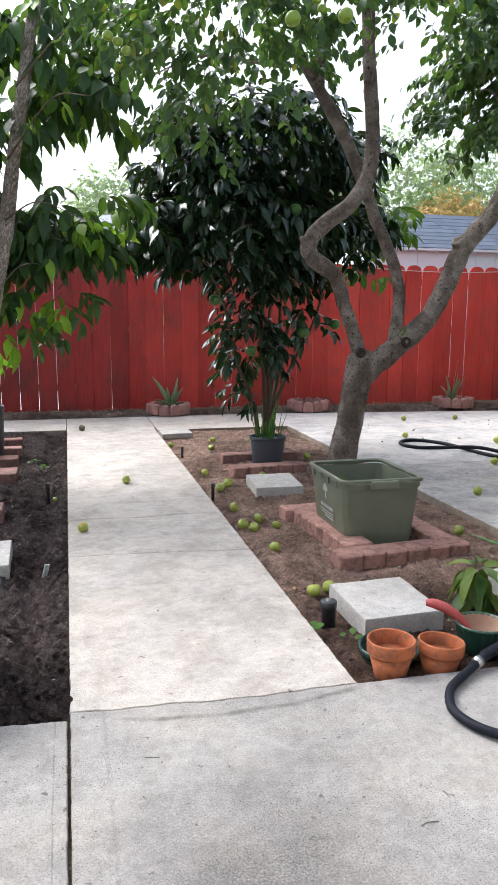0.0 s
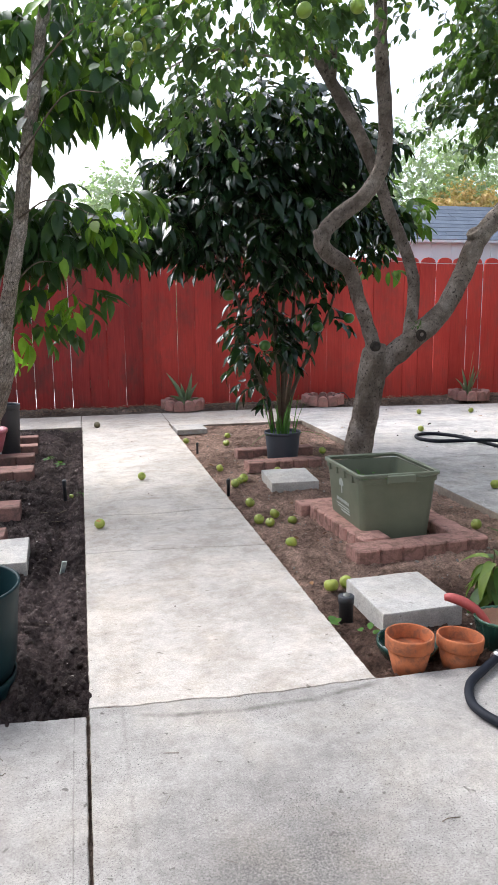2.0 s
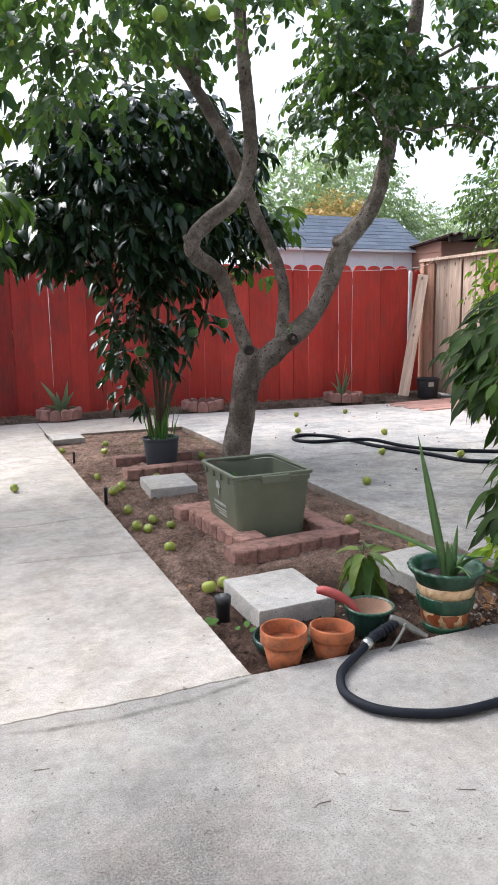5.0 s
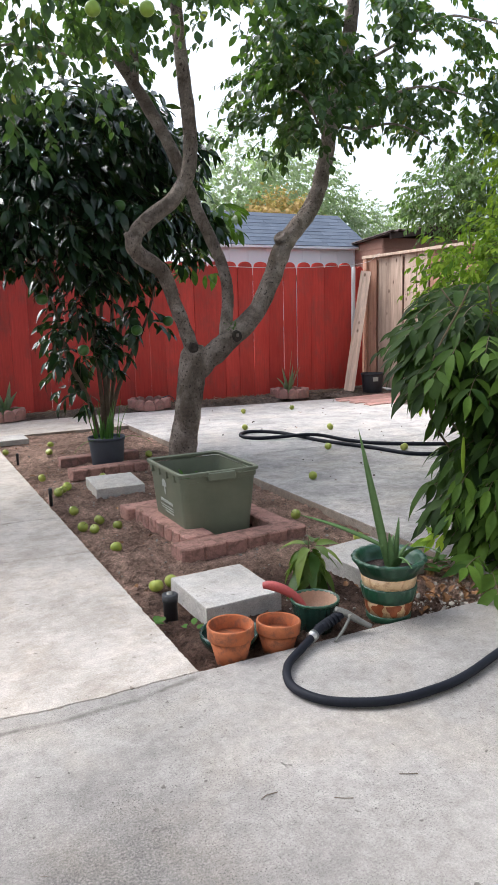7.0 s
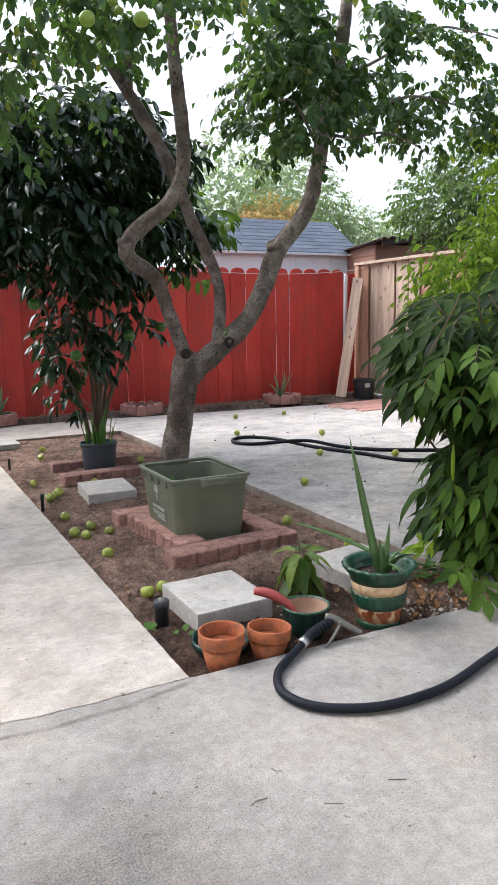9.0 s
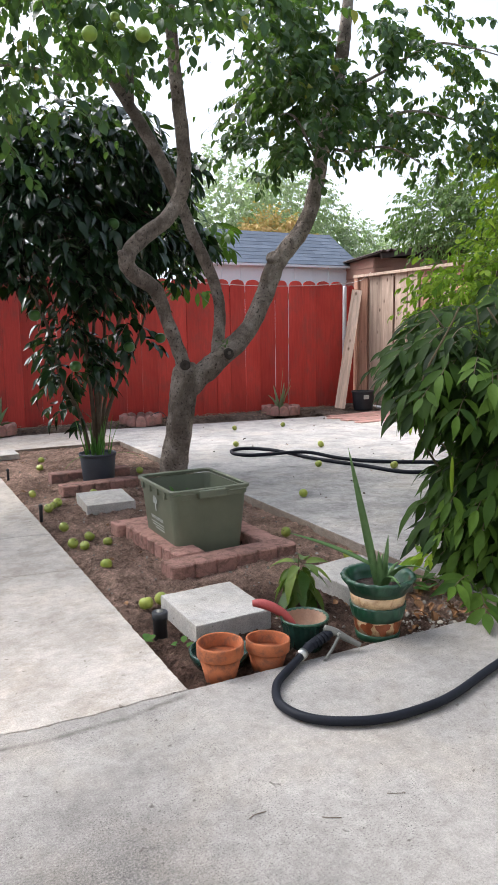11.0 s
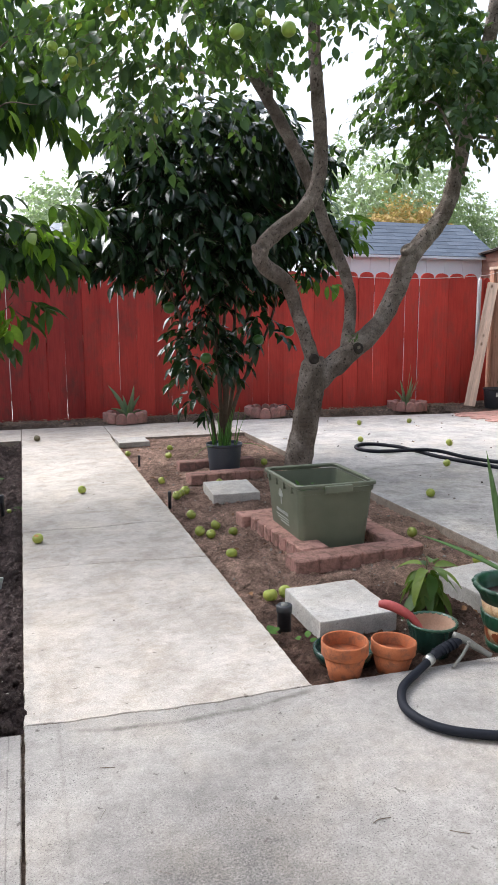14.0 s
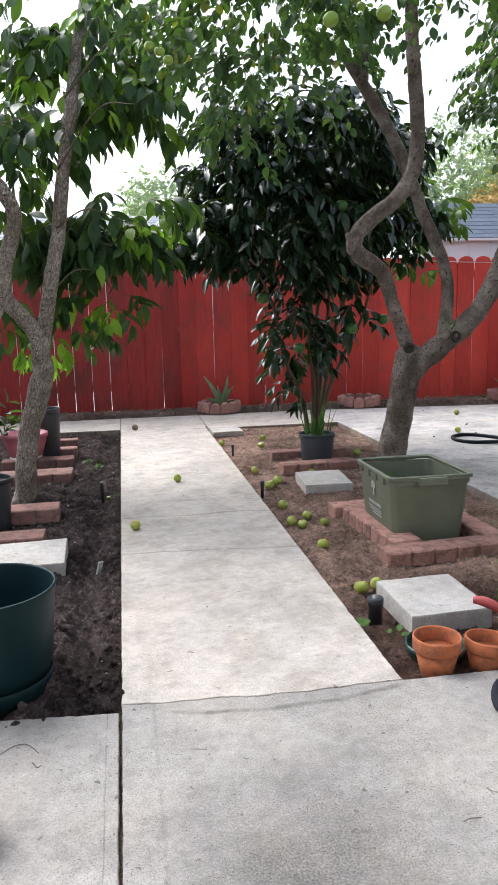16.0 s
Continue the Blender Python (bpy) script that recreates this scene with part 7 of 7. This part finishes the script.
nursery_pot("nursery_pot", "black plastic nursery pot standing on dark soil", pose(-0.755, 4.53, -0.03), 0.135, 0.31, M_POT_K)
nursery_pot("nursery_pot", "tall black plastic pot behind the pink pot", pose(-0.62, 6.62, -0.03), 0.12, 0.46, M_POT_K)
pinkpot = thing("pink_pot", "pink glazed pot with a bare white foot", "pot", at=pose(-0.78, 6.38, -0.03))
bm = bmesh.new()
lathe(bm, [(0.10, 0), (0.115, 0.01), (0.135, 0.10)], 40)
part("foot", bm, M_CHALK, pinkpot, "bare white clay foot", True)
bm = bmesh.new()
lathe(bm, [(0.136, 0.098), (0.165, 0.20), (0.178, 0.255), (0.188, 0.258), (0.192, 0.28), (0.186, 0.29), (0.172, 0.288), (0.16, 0.24), (0, 0.24)], 48, wave=lambda a, i: 1 + 0.012 * math.sin(20 * a))
part("body", bm, M_PINKPOT, pinkpot, "", True)
rng2 = np.random.default_rng(91)
lv, tw = [], []
for k in range(7):
    spray(rng2, Vector((-0.95, 6.35, 0.24)), Vector((rng2.uniform(-0.5, 0.6), rng2.uniform(-0.6, 0.2), 1)), 0.3, 5, lv, tw, 0.5, 0.4, (0.9, 1.4))
potplant = thing("potted_plant", "green leafy plant growing in the pink pot", "plant")
joined("foliage", leaf_template(0.11, 0.055, 4), lv, M_LEAF_P2, potplant)
twig_mesh("stalk", tw, M_STEM, potplant)
stake = new("marker_stake", mesh_of("marker_stake", box(bmesh.new(), -0.012, 0.012, -0.004, 0.004, -0.03, 0.045, 0.001), M_WHITE))
stake.matrix_basis = pose(-0.105, 3.66, -0.03, 14, 8, 30)
tagged(stake, "small white plastic marker stuck in dark soil", "marker")

# ---- weeds, clods, litter ----
rng = np.random.default_rng(123)


def rock_template(seed, squash=0.65):
    bm2 = bmesh.new()
    bmesh.ops.create_icosphere(bm2, subdivisions=1, radius=1.0)
    for v in bm2.verts:
        v.co *= 1 + 0.35 * noise.noise(v.co * 1.7 + Vector((seed, 0, 0)))
        v.co.z *= squash
    bm2.verts.index_update()
    out = (np.array([v.co[:] for v in bm2.verts]), [tuple(v.index for v in f.verts) for f in bm2.faces])
    bm2.free()
    return out


def strew(name, template, n, xr, yr, z, size, material, label, keep=None, flat=0.0, depth=0.0):
    ms = []
    while len(ms) < n:
        x, y = rng.uniform(*xr), rng.uniform(*yr)
        if keep and not keep(x, y):
            continue
        s = size[0] + (size[1] - size[0]) * rng.random() ** 1.8
        tilt = 180 * (1 - flat)
        h = z(x, y) if callable(z) else z
        ms.append(pose(x, y, h - depth * s, rng.uniform(-tilt, tilt), rng.uniform(-tilt, tilt), rng.uniform(0, 360)) @ Matrix.Diagonal((s, s, s, 1)))
    return joined(name, template, ms, material, None, "stuff", label, smooth=False)


def west(x, y):
    return soil_height(x, y, -0.03, 0.045) + furrow(x, y)


def east(x, y):
    return soil_height(x, y, -0.035, 0.024) + right_bed(x, y)


def off_furrow(x, y):
    return not (-0.20 < x < -0.07 and 2.7 < y < 5.2) or rng.random() < 0.2


strew("soil_clod", rock_template(1), 15000, (-1.2, -0.012), (2.30, 7.9), west, (0.003, 0.017), M_CLOD, "dark crumbly lumps of dug soil", off_furrow, depth=0.2)
strew("soil_clod", rock_template(2), 8500, (0.93, 2.35), (2.30, 7.7), east, (0.003, 0.013), M_CLOD_D, "dry brown crumbs of soil", depth=0.3)
strew("pebble", rock_template(3), 700, (0.93, 2.35), (2.30, 7.7), east, (0.003, 0.012), M_STONE, "small pale pebbles in dry soil", depth=0.2)
strew("pebble", rock_template(4), 160, (1.75, 2.3), (2.3, 2.6), east, (0.004, 0.016), M_STONE, "pale pebbles under the vine", depth=0.2)
strew("soil_clod", rock_template(11), 1500, (-1.2, -0.016), (2.32, 7.9), west, (0.012, 0.027), M_CLOD, "larger lumps of dark dug soil", off_furrow, depth=0.35)
strew("pebble", rock_template(5), 260, (-1.1, -0.02), (2.32, 7.9), west, (0.003, 0.010), M_STONE, "small pale pebbles in dark soil", depth=0.2)
strew("soil_clod", rock_template(6), 1600, (-3.0, 6.3), (STRIP_Y - 0.01, 9.27), 0.036, (0.004, 0.018), M_CLOD_D, "dry crumbs along the fence foot", depth=0.2)
straw = (np.array([(-1, -0.02, 0), (1, -0.02, 0.02), (1, 0.02, 0.02), (-1, 0.02, 0), (0, 0, 0.05)]), [(0, 1, 4), (1, 2, 4), (2, 3, 4), (3, 0, 4)])
strew("straw", straw, 900, (-2.5, 6.0), (STRIP_Y, 9.27), 0.05, (0.03, 0.09), M_STRAW, "dry straw and grass along the fence", flat=0.88)
strew("straw", straw, 260, (0.95, 2.33), (2.4, 7.7), -0.022, (0.012, 0.05), M_STRAW, "scattered straw bits on dry soil", flat=0.92)
strew("straw", straw, 120, (-1.1, -0.03), (2.4, 7.9), 0.0, (0.012, 0.04), M_STRAW, "scattered straw bits on dark soil", flat=0.9)
strew("dry_leaf", leaf_template(1.0, 0.55, 4, 0.5, 0.3), 90, (1.8, 2.35), (2.32, 2.75), -0.015, (0.03, 0.07), M_DRYLEAF, "curled brown dry leaves under the vine", flat=0.8)
strew("dry_leaf", leaf_template(1.0, 0.55, 4, 0.5, 0.3), 60, (0.95, 2.33), (2.8, 7.7), -0.02, (0.02, 0.06), M_DRYLEAF, "brown dry leaves on the soil", flat=0.85)
strew("dry_leaf", leaf_template(1.0, 0.55, 4, 0.5, 0.3), 24, (2.45, 5.6), (3.2, 8.3), 0.006, (0.02, 0.05), M_DRYLEAF, "brown dry leaves on the patio", flat=0.93)
strew("twig_litter", straw, 26, (0.1, 2.6), (0.9, 2.2), 0.002, (0.010, 0.022), M_TWIG, "tiny dark twigs on the concrete", flat=0.985)
strew("dark_crumb", rock_template(9), 40, (2.5, 5.4), (4.3, 8.5), 0.003, (0.006, 0.016), M_CLOD, "dark crumbs scattered on the patio", depth=0.1)
strew("dark_crumb", rock_template(10), 14, (0.05, 0.88), (2.4, 7.8), 0.001, (0.002, 0.006), M_CLOD, "crumbs of soil along the path", depth=0.1)
for pts in (((-0.34, 2.12), (-0.30, 2.163), (-0.262, 2.165), (-0.225, 2.115)), ((-0.237, 2.075), (-0.222, 2.05), (-0.212, 2.058)),
            ((0.198, 2.045), (0.216, 2.041), (0.236, 2.036)), ((1.148, 1.545), (1.168, 1.534), (1.190, 1.524)), ((0.796, 1.625), (0.816, 1.633), (0.846, 1.630)), ((0.955, 1.548), (0.974, 1.535), (0.995, 1.524))):
    bm = bmesh.new()
    tube(bm, smooth_line([(x, y, 0.0025, 0.001) for x, y in pts], 4), 6)
    tagged(new("fallen_twig", mesh_of("fallen_twig", bm, M_TWIG, True)), "thin bent dry twig lying on the concrete", "twig", "fallen twigs")
weed = leaf_template(1.0, 0.7, 4, 0.15, 0.2)
for cx, cy, n, s in ((0.945, 2.72, 3, 0.05), (1.02, 2.62, 4, 0.03), (-0.19, 6.05, 14, 0.035), (-0.03, 5.02, 10, 0.02), (-0.60, 5.0, 12, 0.03), (-0.28, 6.3, 8, 0.035), (2.28, 2.72, 7, 0.07), (2.22, 2.62, 6, 0.06)):
    ms = [aim(Vector((cx + rng.uniform(-0.03, 0.03), cy + rng.uniform(-0.03, 0.03), -0.015 + rng.uniform(0, 0.02))), Vector((rng.uniform(-1, 1), rng.uniform(-1, 1), 0.35)), Vector((0, 0, 1)), s * rng.uniform(0.7, 1.3)) for k in range(n)]
    joined("weed", weed, ms, M_WEED, None, "stuff", "small bright green weed in the soil")
